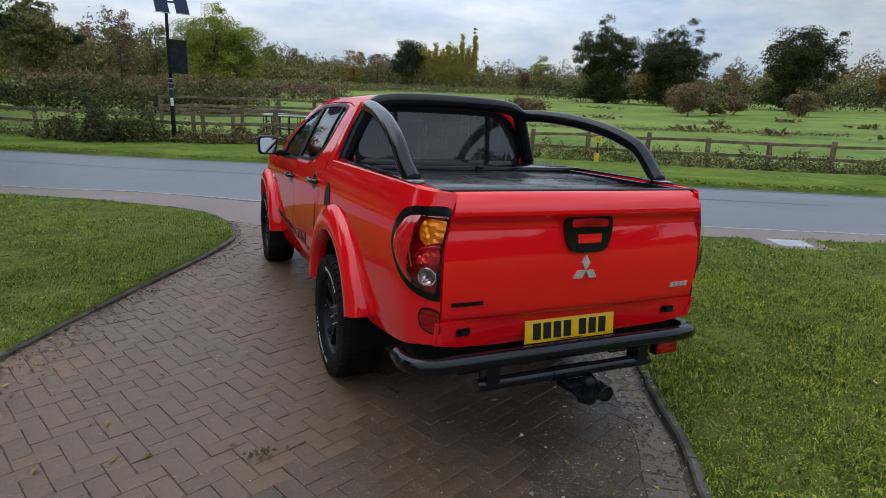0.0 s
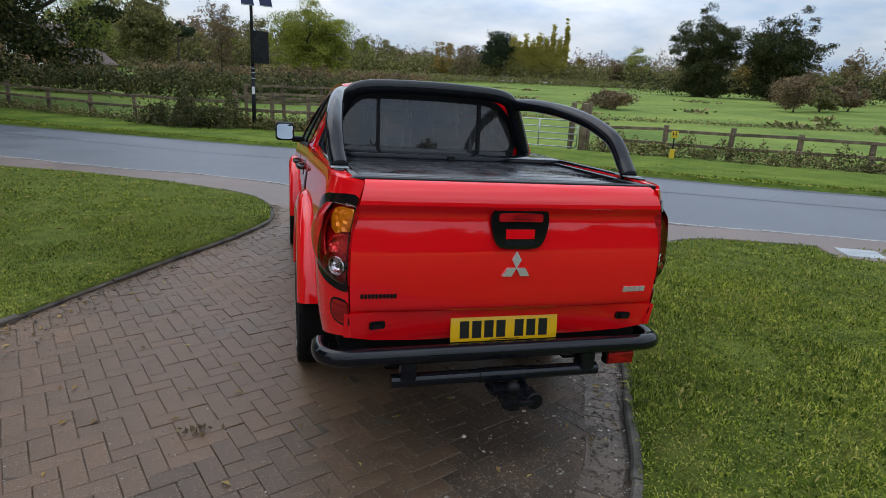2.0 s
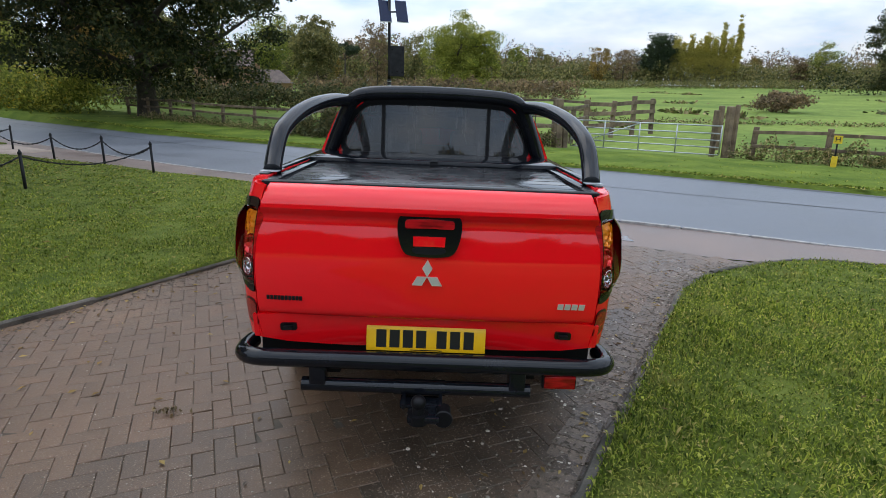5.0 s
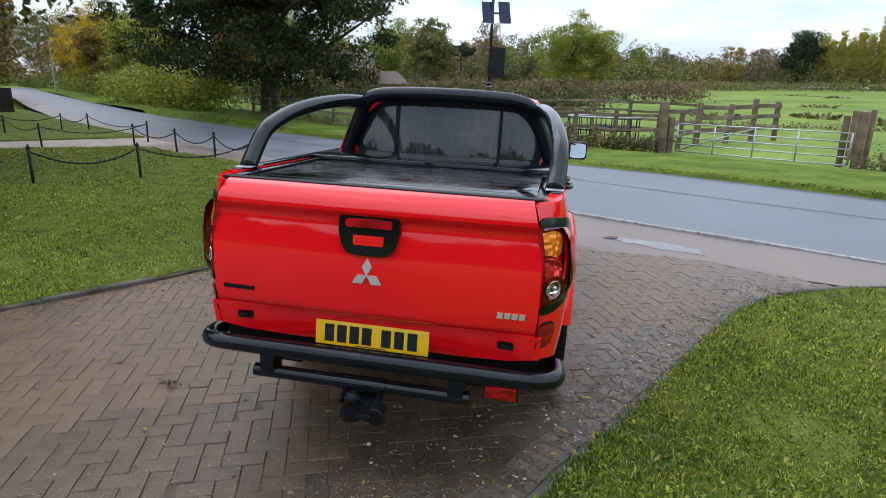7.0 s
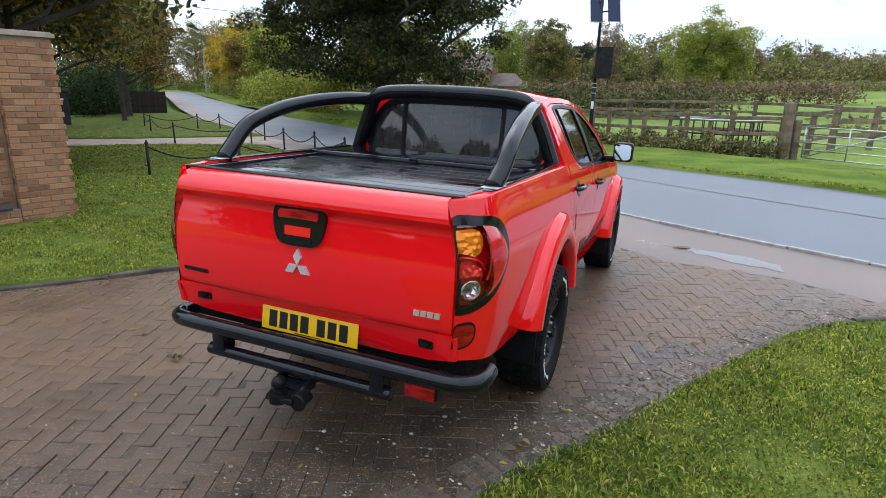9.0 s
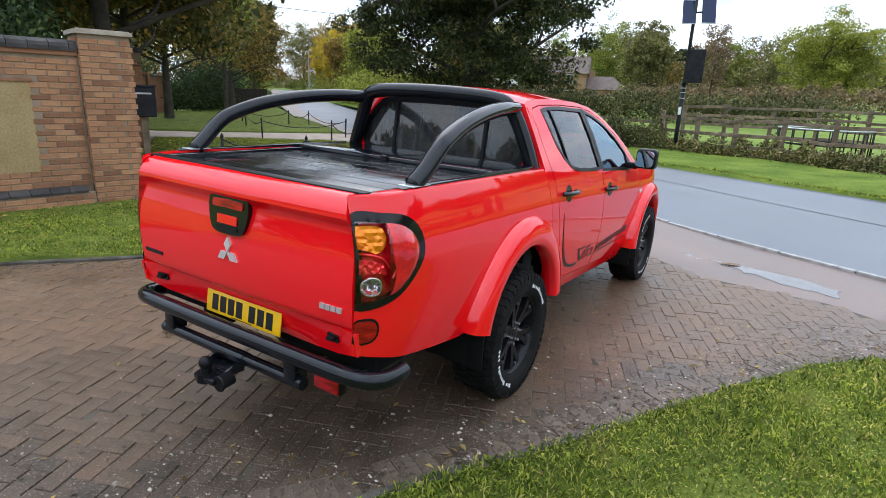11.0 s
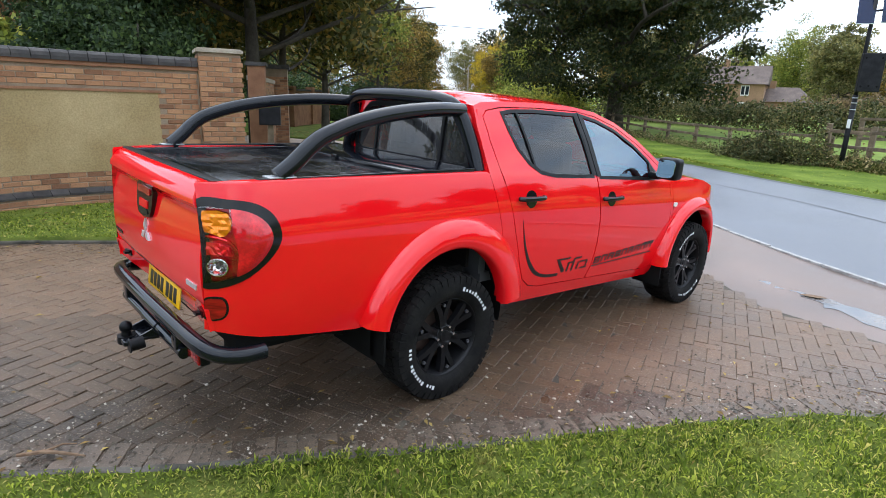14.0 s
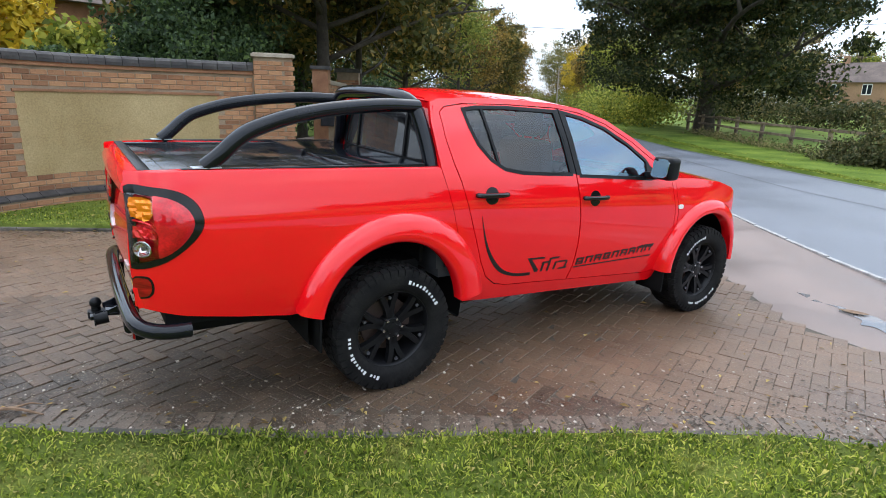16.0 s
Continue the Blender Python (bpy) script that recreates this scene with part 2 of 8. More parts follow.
M_bluebrick = material("blue_grey_coping_brick", (0.024, 0.021, 0.020), (0.066, 0.058, 0.053), 0.75, scale=6, fine=70, relief=0.4, obrandom=[(0, (0.7, 0.7, 0.7)), (1, (1.3, 1.3, 1.3))])
M_stone = material("pale_stone_cap", (0.30, 0.25, 0.19), (0.44, 0.38, 0.30), 0.85, scale=5, fine=60)
M_oakmix = leaf_material("turning_oak_leaves", [(0.0, (0.044, 0.0528, 0.0154)), (0.45, (0.11, 0.116, 0.0308)), (0.8, (0.231, 0.176, 0.044)), (1.0, (0.418, 0.264, 0.066))])
M_evergreen = leaf_material("dark_evergreen_leaves", [(0.0, (0.02, 0.038, 0.016)), (0.6, (0.05, 0.085, 0.032)), (1.0, (0.11, 0.16, 0.05))])
M_scrub = leaf_material("bramble_and_dead_stalks", [(0.0, (0.05, 0.07, 0.02)), (0.45, (0.13, 0.14, 0.042)), (0.75, (0.29, 0.23, 0.11)), (1.0, (0.50, 0.40, 0.22))])
M_bramble = leaf_material("dark_bramble_leaves", [(0.0, (0.035, 0.048, 0.018)), (0.6, (0.105, 0.115, 0.042)), (1.0, (0.25, 0.20, 0.095))])
M_brownwood = material("brown_twig_wood", (0.13, 0.075, 0.04), (0.24, 0.15, 0.09), 0.85, scale=20, fine=90)

# ---- building tools ----
from mathutils.geometry import delaunay_2d_cdt
def finish(bm, name, mat, smooth=False):
    me = bpy.data.meshes.new(name)
    bm.to_mesh(me)
    bm.free()
    for m in (mat if isinstance(mat, (list, tuple)) else [mat]):
        me.materials.append(m)
    if smooth:
        me.polygons.foreach_set("use_smooth", [True] * len(me.polygons))
    return me


def part(name, bm, mat, parent=None, label="", m=None, smooth=False):
    ob = new(name, finish(bm, name, mat, smooth) if isinstance(bm, bmesh.types.BMesh) else bm)
    if parent is not None:
        ob.parent = parent
    if m is not None:
        ob.matrix_basis = m
    if label:
        ob["label"] = label
    return ob


def thing(name, label, category, m=None, group="", kind=""):
    ob = new(name)
    if m is not None:
        ob.matrix_basis = m
    return tagged(ob, label, category, group, kind)


def structure(name, bm, mat, label, category, smooth=False):
    return tagged(part(name, bm, mat, smooth=smooth), label, category, kind="structure")


def raw(name, verts, faces, mat, smooth=False):
    me = bpy.data.meshes.new(name)
    me.from_pydata(verts, [], faces)
    me.materials.append(mat)
    if smooth:
        me.polygons.foreach_set("use_smooth", [True] * len(me.polygons))
    return me


def box(x0, x1, y0, y1, z0, z1, bm=None, m=None, bevel=0.0):
    own = bmesh.new() if bm is None or bevel else bm
    vs = [own.verts.new((x, y, z)) for z in (z0, z1) for y in (y0, y1) for x in (x0, x1)]
    if m is not None:
        for v in vs:
            v.co = m @ v.co
    fs = [own.faces.new([vs[i] for i in q]) for q in ((0, 2, 3, 1), (4, 5, 7, 6), (0, 1, 5, 4), (2, 6, 7, 3), (0, 4, 6, 2), (1, 3, 7, 5))]
    if bevel:
        bmesh.ops.bevel(own, geom=list(own.edges), offset=bevel, segments=2, affect="EDGES", profile=0.5)
        if bm is not None:
            join_into(bm, own)
            return bm
    return own


def join_into(bm, other):
    me = bpy.data.meshes.new("tmp")
    other.to_mesh(me)
    other.free()
    bm.from_mesh(me)
    bpy.data.meshes.remove(me)


def tube(points, radius, sides=12, bm=None, caps=True, squash=1.0):
    """A round bar along points; radius is a number or one for each point."""
    bm = bm or bmesh.new()
    pts = [Vector(p) for p in points]
    rad = radius if isinstance(radius, (list, tuple)) else [radius] * len(pts)
    rings, ref = [], None
    for i, p in enumerate(pts):
        d = (pts[min(i + 1, len(pts) - 1)] - pts[max(i - 1, 0)]).normalized()
        if ref is None:
            ref = d.orthogonal().normalized()
        ref = (ref - d * ref.dot(d)).normalized()
        side = d.cross(ref)
        rings.append([bm.verts.new(p + (ref * math.cos(a) + side * math.sin(a) * squash) * rad[i]) for a in [2 * math.pi * k / sides for k in range(sides)]])
    for a, b in zip(rings, rings[1:]):
        for k in range(sides):
            bm.faces.new((a[k], a[(k + 1) % sides], b[(k + 1) % sides], b[k]))
    if caps:
        bm.faces.new(list(reversed(rings[0])))
        bm.faces.new(rings[-1])
    return bm


def smooth_path(points, n=8):
    """Catmull-Rom through points."""
    p = [Vector(q) for q in points]
    p = [p[0] * 2 - p[1]] + p + [p[-1] * 2 - p[-2]]
    out = []
    for i in range(1, len(p) - 2):
        for k in range(n):
            t = k / n
            out.append(0.5 * (2 * p[i] + (p[i + 1] - p[i - 1]) * t + (2 * p[i - 1] - 5 * p[i] + 4 * p[i + 1] - p[i + 2]) * t * t + (3 * p[i] - p[i - 1] - 3 * p[i + 1] + p[i + 2]) * t ** 3))
    out.append(p[-2])
    return out


def inside(p, poly):
    x, y = p
    hit = False
    j = len(poly) - 1
    for i in range(len(poly)):
        xi, yi = poly[i][0], poly[i][1]
        xj, yj = poly[j][0], poly[j][1]
        if (yi > y) != (yj > y) and x < (xj - xi) * (y - yi) / (yj - yi) + xi:
            hit = not hit
        j = i
    return hit


def dense(poly, step, closed=True):
    out = []
    n = len(poly)
    for i in range(n if closed else n - 1):
        a, b = Vector(poly[i][:2]), Vector(poly[(i + 1) % n][:2])
        k = max(1, int((b - a).length / step))
        out += [tuple(a.lerp(b, j / k)) for j in range(k)]
    if not closed:
        out.append(tuple(poly[-1][:2]))
    return out


def triangulate(outer, holes, step):
    """Points and triangles that fill a flat outline with holes."""
    from_loops = [dense(l, step) for l in [outer, *holes]]
    pts, edges = [], []
    for l in from_loops:
        o = len(pts)
        pts += [Vector(p) for p in l]
        edges += [(o + i, o + (i + 1) % len(l)) for i in range(len(l))]
    xs, ys = [p[0] for p in outer], [p[1] for p in outer]
    loops = from_loops
    y = min(ys) + step * 0.5
    row = 0
    while y < max(ys):
        x = min(xs) + step * (0.5 if row % 2 else 0.25)
        while x < max(xs):
            q = (x, y)
            if inside(q, loops[0]) and not any(inside(q, h) for h in loops[1:]):
                near = min((Vector(q) - p).length_squared for p in pts[:sum(len(l) for l in loops)])
                if near > (step * 0.45) ** 2:
                    pts.append(Vector(q))
            x += step
        y += step
        row += 1
    from_cdt = delaunay_2d_cdt(pts, edges, [], 0, 1e-5)
    vs, fs = from_cdt[0], from_cdt[2]
    keep = []
    for f in fs:
        c = sum((vs[i] for i in f), Vector((0, 0))) / len(f)
        if inside(c, loops[0]) and not any(inside(c, h) for h in loops[1:]):
            a = (vs[f[1]] - vs[f[0]]).cross(vs[f[2]] - vs[f[0]])
            keep.append(f if a > 0 else list(reversed(f)))
    return vs, keep


def sheet(outer, holes, place, step=0.05, back=None, bm=None):
    """A sheet over a flat outline, each point put into space by place(a, b). back: its thickness as an offset vector."""
    bm = bm or bmesh.new()
    vs, fs = triangulate(outer, holes, step)
    top = [bm.verts.new(place(v[0], v[1])) for v in vs]
    made = []
    for f in fs:
        try:
            made.append(bm.faces.new([top[i] for i in f]))
        except ValueError:
            pass
    if back is not None:
        rim = [e for f in made for e in f.edges if len(e.link_faces) == 1]
        off = None if callable(back) else Vector(back)
        low = {}
        for e in rim:
            for v in e.verts:
                if v not in low:
                    low[v] = bm.verts.new(v.co + (back(v.co) if callable(back) else off))
        for e in rim:
            l = e.link_loops[0]
            a, b = l.vert, l.link_loop_next.vert
            bm.faces.new((b, a, low[a], low[b]))
    loose = [v for v in bm.verts if not v.link_faces]
    bmesh.ops.delete(bm, geom=loose, context="VERTS")
    return bm

# ---- the ground and what is laid on it ----
def clamp(v, a, b):
    return max(a, min(b, v))


def base_z(x, y):
    """Height of the paved and mown ground near the house."""
    return -0.0172 * clamp(y, -5, 6.2) - 0.0225 * clamp(x, -1.2, 1.2)


ROAD_FAR = [(-95, 91), (-60, 60.5), (-36, 40.3), (-23, 29.6), (-12.1, 22.3), (-5.6, 18.2), (-1.9, 16), (2, 14), (4.55, 12.6), (9.6, 8.9), (14.2, 6.2), (30, -3), (70, -26)]
ROAD_NEAR = [(-95, 86), (-60, 55.8), (-36, 35.0), (-28.6, 28.3), (-17.4, 19.9), (-10, 14.4), (-4.83, 10.9), (-2.5, 9.75), (-0.5, 8.35), (1.5, 7.1), (3.63, 5.98), (5.1, 5.1), (6.57, 4.36), (12, 1.3), (30, -9), (70, -32)]
LAWN_L_EDGE = [(-5.95, 9.95), (-4.5, 9.45), (-3.2, 8.8), (-1.95, 7.85), (-1.4, 7.15), (-1.15, 6.4), (-1.14, 5.5), (-1.45, 4.7), (-2.07, 3.6), (-2.54, 2.75), (-2.85, 2.15), (-3.35, 1.35), (-3.8, 0.75), (-4.22, 0.07), (-4.76, -1.05), (-5.6, -2.6), (-6.9, -4.6)]
LAWN_R_EDGE = [(-1.6, -5.2), (-0.9, -3.6), (-0.25, -1.9), (0.36, -0.7), (0.69, -0.23), (0.9, 0.16), (1.14, 0.58), (1.38, 1.02), (1.66, 1.5), (2.0, 2.1), (2.42, 2.85), (2.93, 3.42), (3.35, 3.68), (3.8, 3.9), (4.5, 4.05), (5.3, 3.75), (6.4, 3.22), (7.7, 2.65), (14, -0.9), (22, -5.6)]


def across(line, x, y):
    """Distance of a point beyond a line of points that runs from left to right."""
    best, sign = 1e9, 1
    for a, b in zip(line, line[1:]):
        dx, dy = b[0] - a[0], b[1] - a[1]
        t = clamp(((x - a[0]) * dx + (y - a[1]) * dy) / (dx * dx + dy * dy), 0, 1)
        d = math.hypot(x - a[0] - t * dx, y - a[1] - t * dy)
        if d < best:
            best, sign = d, 1 if dx * (y - a[1]) - dy * (x - a[0]) > 0 else -1
    return best * sign


def field_z(x, y):
    r = math.hypot(x, y)
    z = -0.1 + (0.009 + 0.022 * clamp((x / max(r, 1.0) + 0.68) / 0.2, 0, 1)) * max(0.0, min(r, 210) - 22)
    if r > 30:
        z += 0.25 * noise.noise((x * 0.03, y * 0.03, 0)) * min(1, (r - 30) / 30)
    return z + 0.06 * noise.noise((x * 0.4, y * 0.4, 3))


def ground_z(x, y):
    d = across(ROAD_FAR, x, y)
    k = clamp((d - 0.8) / 2.0, 0, 1)
    near = -0.36 if math.hypot(x, y) < 120 else field_z(x, y) - 0.4
    return near * (1 - k) + field_z(x, y) * k


def ground_sheet():
    radii = [0]
    while radii[-1] < 2600:
        radii.append(radii[-1] + max(1.2, radii[-1] * 0.055))
    n = 150
    vs, fs = [(0, 0, -0.36)], []
    for r in radii[1:]:
        vs += [(r * math.cos(a), r * math.sin(a), ground_z(r * math.cos(a), r * math.sin(a))) for a in [2 * math.pi * k / n for k in range(n)]]
    fs = [(0, 1 + k, 1 + (k + 1) % n) for k in range(n)]
    for i in range(len(radii) - 2):
        o, p = 1 + i * n, 1 + (i + 1) * n
        fs += [(o + k, p + k, p + (k + 1) % n, o + (k + 1) % n) for k in range(n)]
    ob = new("ground", raw("ground", vs, fs, M_field, True))
    tagged(ob, "green grazing pasture rising gently to far woods", "field", kind="structure")


ground_sheet()


def road_z(x, y):
    return -0.13 + 0.004 * noise.noise((x * 0.5, y * 0.5, 7)) + 0.009 * max(0.0, math.hypot(x, y) - 26)


def ribbon(name, left, right, zf, mat, label, category, steps=4):
    """A strip between two lines of points, drawn by equal shares of their lengths."""
    def share(line, n):
        d = dense(line, 0.4, False)
        cum = [0]
        for a, b in zip(d, d[1:]):
            cum.append(cum[-1] + math.dist(a, b))
        out, j = [], 0
        for k in range(n + 1):
            s = cum[-1] * k / n
            while j < len(cum) - 2 and cum[j + 1] < s:
                j += 1
            t = (s - cum[j]) / max(1e-9, cum[j + 1] - cum[j])
            out.append((d[j][0] + (d[j + 1][0] - d[j][0]) * t, d[j][1] + (d[j + 1][1] - d[j][1]) * t))
        return out
    n = 220
    l, r = share(left, n), share(right, n)
    vs, fs = [], []
    for a, b in zip(l, r):
        for k in range(steps + 1):
            x, y = a[0] + (b[0] - a[0]) * k / steps, a[1] + (b[1] - a[1]) * k / steps
            vs.append((x, y, zf(x, y)))
    w = steps + 1
    fs = [(i * w + k, i * w + k + 1, (i + 1) * w + k + 1, (i + 1) * w + k) for i in range(n) for k in range(steps)]
    ob = new(name, raw(name, vs, [tuple(reversed(f)) for f in fs], mat, True))
    return tagged(ob, label, category, kind="structure")


ribbon("road", ROAD_FAR, ROAD_NEAR, road_z, M_asphalt, "wet blue-grey asphalt country road with worn patches", "road", 6)
VERGE_FAR = [(x + 1.9, y + 3.9) for x, y in ROAD_FAR]
ribbon("verge", VERGE_FAR, [(x - 0.1, y - 0.16) for x, y in ROAD_FAR], lambda x, y: -0.2 if across(ROAD_FAR, x, y) < -0.05 and math.hypot(x, y) < 40 else field_z(x, y) + 0.04 + 0.05 * clamp(across(ROAD_FAR, x, y) * 2, -1, 1), M_verge, "mown grass verge along the far side of the road", "verge", 6)

# red tarmac footway and apron between the drive and the road
FOOT_NEAR = [(-95, 84), (-60, 53.8), (-36, 33.0), (-17.4, 17.8), (-10, 12.6), (-6.1, 10.0), (-4.5, 9.35), (-3.0, 8.5), (-1.7, 7.4), (-1.0, 6.6), (-0.4, 5.95), (0.6, 5.45), (1.4, 4.85), (2.6, 4.7), (3.5, 4.15), (4.5, 3.95), (5.3, 3.6), (6.4, 3.1), (7.7, 2.5), (14, -1.0), (30, -10.6), (70, -33.5)]
ribbon("footway", ROAD_NEAR, FOOT_NEAR, lambda x, y: base_z(x, y) - 0.014 if math.hypot(x, y) < 26 else road_z(x, y) + 0.02, M_footway, "worn reddish tarmac footway and dropped crossing", "footway", 5)


def patch(name, outer, zf, mat, label, category, step, skirt=0.12):
    bm = sheet(outer, [], lambda a, b: (a, b, zf(a, b)), step, (0, 0, -skirt))
    return structure(name, bm, mat, label, category, True)


def lawn_z(x, y):
    return base_z(x, y) + 0.045 + 0.033 * max(0.0, -x - 3.5) * clamp((12.5 - y) / 4, 0, 1) * clamp((x + 15.5) / 5.5, 0, 1) - 0.065 * clamp((-x - 4.8) / 1.0, 0, 1) * clamp((3.6 - y) / 1.6, 0, 1) + 0.02 * noise.noise((x * 0.7, y * 0.7, 1))


LAWN_L = LAWN_L_EDGE + [(-7.4, -4.6), (-7.2, 2.6), (-9.4, 5.2), (-15.9, 9.35), (-14.3, 10.45), (-12.9, 12.05), (-11.9, 13.3), (-10.3, 12.5)]
LAWN_R = LAWN_R_EDGE + [(20, -16), (-2, -16)]
patch("lawn_1", LAWN_L, lawn_z, M_lawn, "damp mown front lawn with scattered fallen leaves", "lawn", 0.5)
patch("lawn_2", LAWN_R, lawn_z, M_lawn, "damp mown lawn beside the block-paved drive", "lawn", 0.5)
patch("lawn_3", [(-22, 9.5), (-18.4, 11.0), (-16.9, 12.35), (-15.4, 14.3), (-13.8, 16.3), (-17.4, 18.9), (-24, 23.5), (-34, 31), (-37, 28.5), (-31, 20.5), (-27, 14.5)], lambda x, y: -0.04, M_lawn, "small green with chain-linked posts", "lawn", 1.0)
patch("garden_path", [(-19.5, 7.2), (-15.9, 9.4), (-14.3, 10.5), (-12.9, 12.1), (-11.9, 13.4), (-11.2, 14.6), (-13.8, 16.3), (-15.4, 14.3), (-16.9, 12.35), (-18.4, 11.0), (-22, 9.5)], lambda x, y: -0.075, M_gravel, "pale brick driveway of the house next door", "path", 1.0)
DRIVE = [(-1.6, -16), (-1.6, -5.2), (-0.9, -3.6), (-0.25, -1.9), (0.5, -0.7), (1.0, 0.16), (1.5, 1.02), (2.1, 2.1), (2.5, 2.8), (3.0, 3.4), (3.6, 4.1), (2.6, 4.75), (1.4, 4.9), (0.6, 5.5), (-0.4, 6.0), (-1.0, 6.65), (-1.3, 6.4), (-1.3, 5.5), (-1.6, 4.7), (-2.2, 3.6), (-2.95, 2.15), (-3.9, 0.75), (-4.3, 0.07), (-4.85, -1.05), (-5.7, -2.6), (-7, -4.6), (-12, -12), (-12, -16)]
patch("drive_bed", DRIVE, lambda x, y: base_z(x, y) - 0.005, M_joint, "mossy joint sand under the block paving of the drive", "drive", 0.45)

# ---- trees and hedges ----
def leaves(points, size, rng, flat=0.0, tri=False):
    """Small four-cornered leaves, folded along the middle, at points; far off, three-cornered ones."""
    n = len(points)
    p = np.array(points)
    d = rng.normal(size=(n, 3))
    d[:, 2] *= 1 - flat
    d /= np.linalg.norm(d, axis=1)[:, None]
    e = np.cross(d, rng.normal(size=(n, 3)))
    e /= np.linalg.norm(e, axis=1)[:, None]
    s = size * rng.uniform(0.55, 1.35, n)[:, None]
    up = np.cross(d, e) * s * 0.18
    if tri:
        q = np.stack([p - d * s, p + e * s * 0.75 + up, p + d * s * 0.8 - e * s * 0.35], 1).reshape(-1, 3)
        return q, np.arange(3 * n).reshape(-1, 3)
    q = np.stack([p - d * s, p + e * s * 0.55 + up, p + d * s, p - e * s * 0.55 + up], 1).reshape(-1, 3)
    f = np.arange(4 * n).reshape(-1, 4)
    return q, f


def leaf_mesh(name, points, size, mat, seed, tri=False):
    rng = np.random.default_rng(seed)
    q, f = leaves(points, size, rng, 0.0, tri)
    w = f.shape[1]
    me = bpy.data.meshes.new(name)
    me.vertices.add(len(q))
    me.vertices.foreach_set("co", q.ravel())
    me.loops.add(w * len(f))
    me.loops.foreach_set("vertex_index", f.ravel())
    me.polygons.add(len(f))
    me.polygons.foreach_set("loop_start", np.arange(0, w * len(f), w))
    me.materials.append(mat)
    me.update(calc_edges=True)
    return me


def clumps(n_clump, per, centre, radii, rng, clump_r=0.28, hollow=0.45, low=-1.0, rough=0.0):
    """Leaf places gathered in clumps within an uneven egg."""
    out = []
    cx, cy, cz = centre
    k = 0
    while k < n_clump:
        d = rng.normal(size=3)
        d /= np.linalg.norm(d)
        if d[2] < low:
            continue
        r = rng.uniform(hollow, 1.0) ** 0.6 * (0.78 + 0.55 * noise.noise((d[0] * 2.1 + cx, d[1] * 2.1 + cy, d[2] * 2.1 + rough)))
        c = np.array([cx + d[0] * r * radii[0], cy + d[1] * r * radii[1], cz + d[2] * r * radii[2]])
        cr = clump_r * min(radii) * rng.uniform(0.55, 1.25)
        m = int(per * rng.uniform(0.6, 1.4))
        o = np.clip(rng.normal(size=(m, 3)), -1.6, 1.6) * cr * 0.55 * np.array([1.15, 1.15, 0.7])
        out.append(c + o)
        k += 1
    return np.concatenate(out)


def limbs(rng, base, height, r0, crown_base, spread, n=7, top=0.85):
    bm = bmesh.new()
    b = Vector(base)
    lean = Vector((rng.uniform(-0.4, 0.4), rng.uniform(-0.4, 0.4), 0)) * 0.3
    trunk = [b + Vector((0, 0, -0.3)), b + Vector((0, 0, 0.25)), b + lean * 0.4 + Vector((0, 0, crown_base)), b + lean + Vector((0, 0, height * 0.55)), b + lean * 1.6 + Vector((0, 0, height * top))]
    tube(smooth_path(trunk, 4), [r0 * k for k in np.interp(np.linspace(0, 1, 17), [0, 0.12, 0.4, 1], [1.5, 1.0, 0.75, 0.12])], 9, bm)
    for k in range(n):
        a = 2 * math.pi * (k + rng.uniform(-0.3, 0.3)) / n
        z = crown_base + (height * 0.6 - crown_base) * rng.uniform(0, 0.9)
        l = spread * rng.uniform(0.6, 0.95)
        p0 = b + lean * 0.6 + Vector((0, 0, z))
        p1 = p0 + Vector((math.cos(a) * l * 0.5, math.sin(a) * l * 0.5, l * 0.22))
        p2 = p0 + Vector((math.cos(a + 0.2) * l, math.sin(a + 0.2) * l, l * rng.uniform(0.25, 0.6)))
        tube(smooth_path([p0, p1, p2], 4), [r0 * v for v in np.linspace(0.30, 0.04, 9)], 6, bm)
        for j in range(2):
            q = p1.lerp(p2, rng.uniform(0, 0.6))
            e = q + Vector((rng.uniform(-1, 1), rng.uniform(-1, 1), rng.uniform(0.1, 0.9))) * l * 0.4
            tube([q, q.lerp(e, 0.5) + Vector((0, 0, 0.05 * l)), e], [r0 * 0.16, r0 * 0.1, r0 * 0.03], 5, bm)
    return bm


def tree(label, x, y, z, height, width, leaf, crown_base=None, size=0.3, n_clump=60, per=40, trunk_r=None, seed=1, shape=(1, 1, 1), n_limb=7, clump_r=0.28, hollow=0.45, category="tree", low=-1.0, name="tree", skirt=0):
    rng = np.random.default_rng(seed)
    far = math.hypot(x, y) > 30
    if far:
        per, size = int(per * 1.8), size * 0.74
    t = thing(name, label, category, pose(x, y, z))
    cb = height * 0.25 if crown_base is None else crown_base
    tr = trunk_r or height * 0.03
    part("trunk", limbs(rng, (0, 0, 0), height, tr, cb, width * 0.5, n_limb), M_bark, t, smooth=True)
    rz = (height - cb) / 2 * 1.08
    pts = clumps(n_clump, per, (0, 0, cb + rz * 0.95), (width / 2 * shape[0], width / 2 * shape[1], rz * shape[2]), rng, clump_r, hollow, low, seed * 3.7)
    if skirt:
        pts = np.concatenate([pts, clumps(skirt, per, (0, 0, cb + 1.1), (width / 2 * 0.86, width / 2 * 0.86, 2.0), rng, 0.42, 0.3, -1.0, 5.0)])
    part("crown", leaf_mesh("crown", pts, size, leaf, seed, far), leaf, t)
    return t


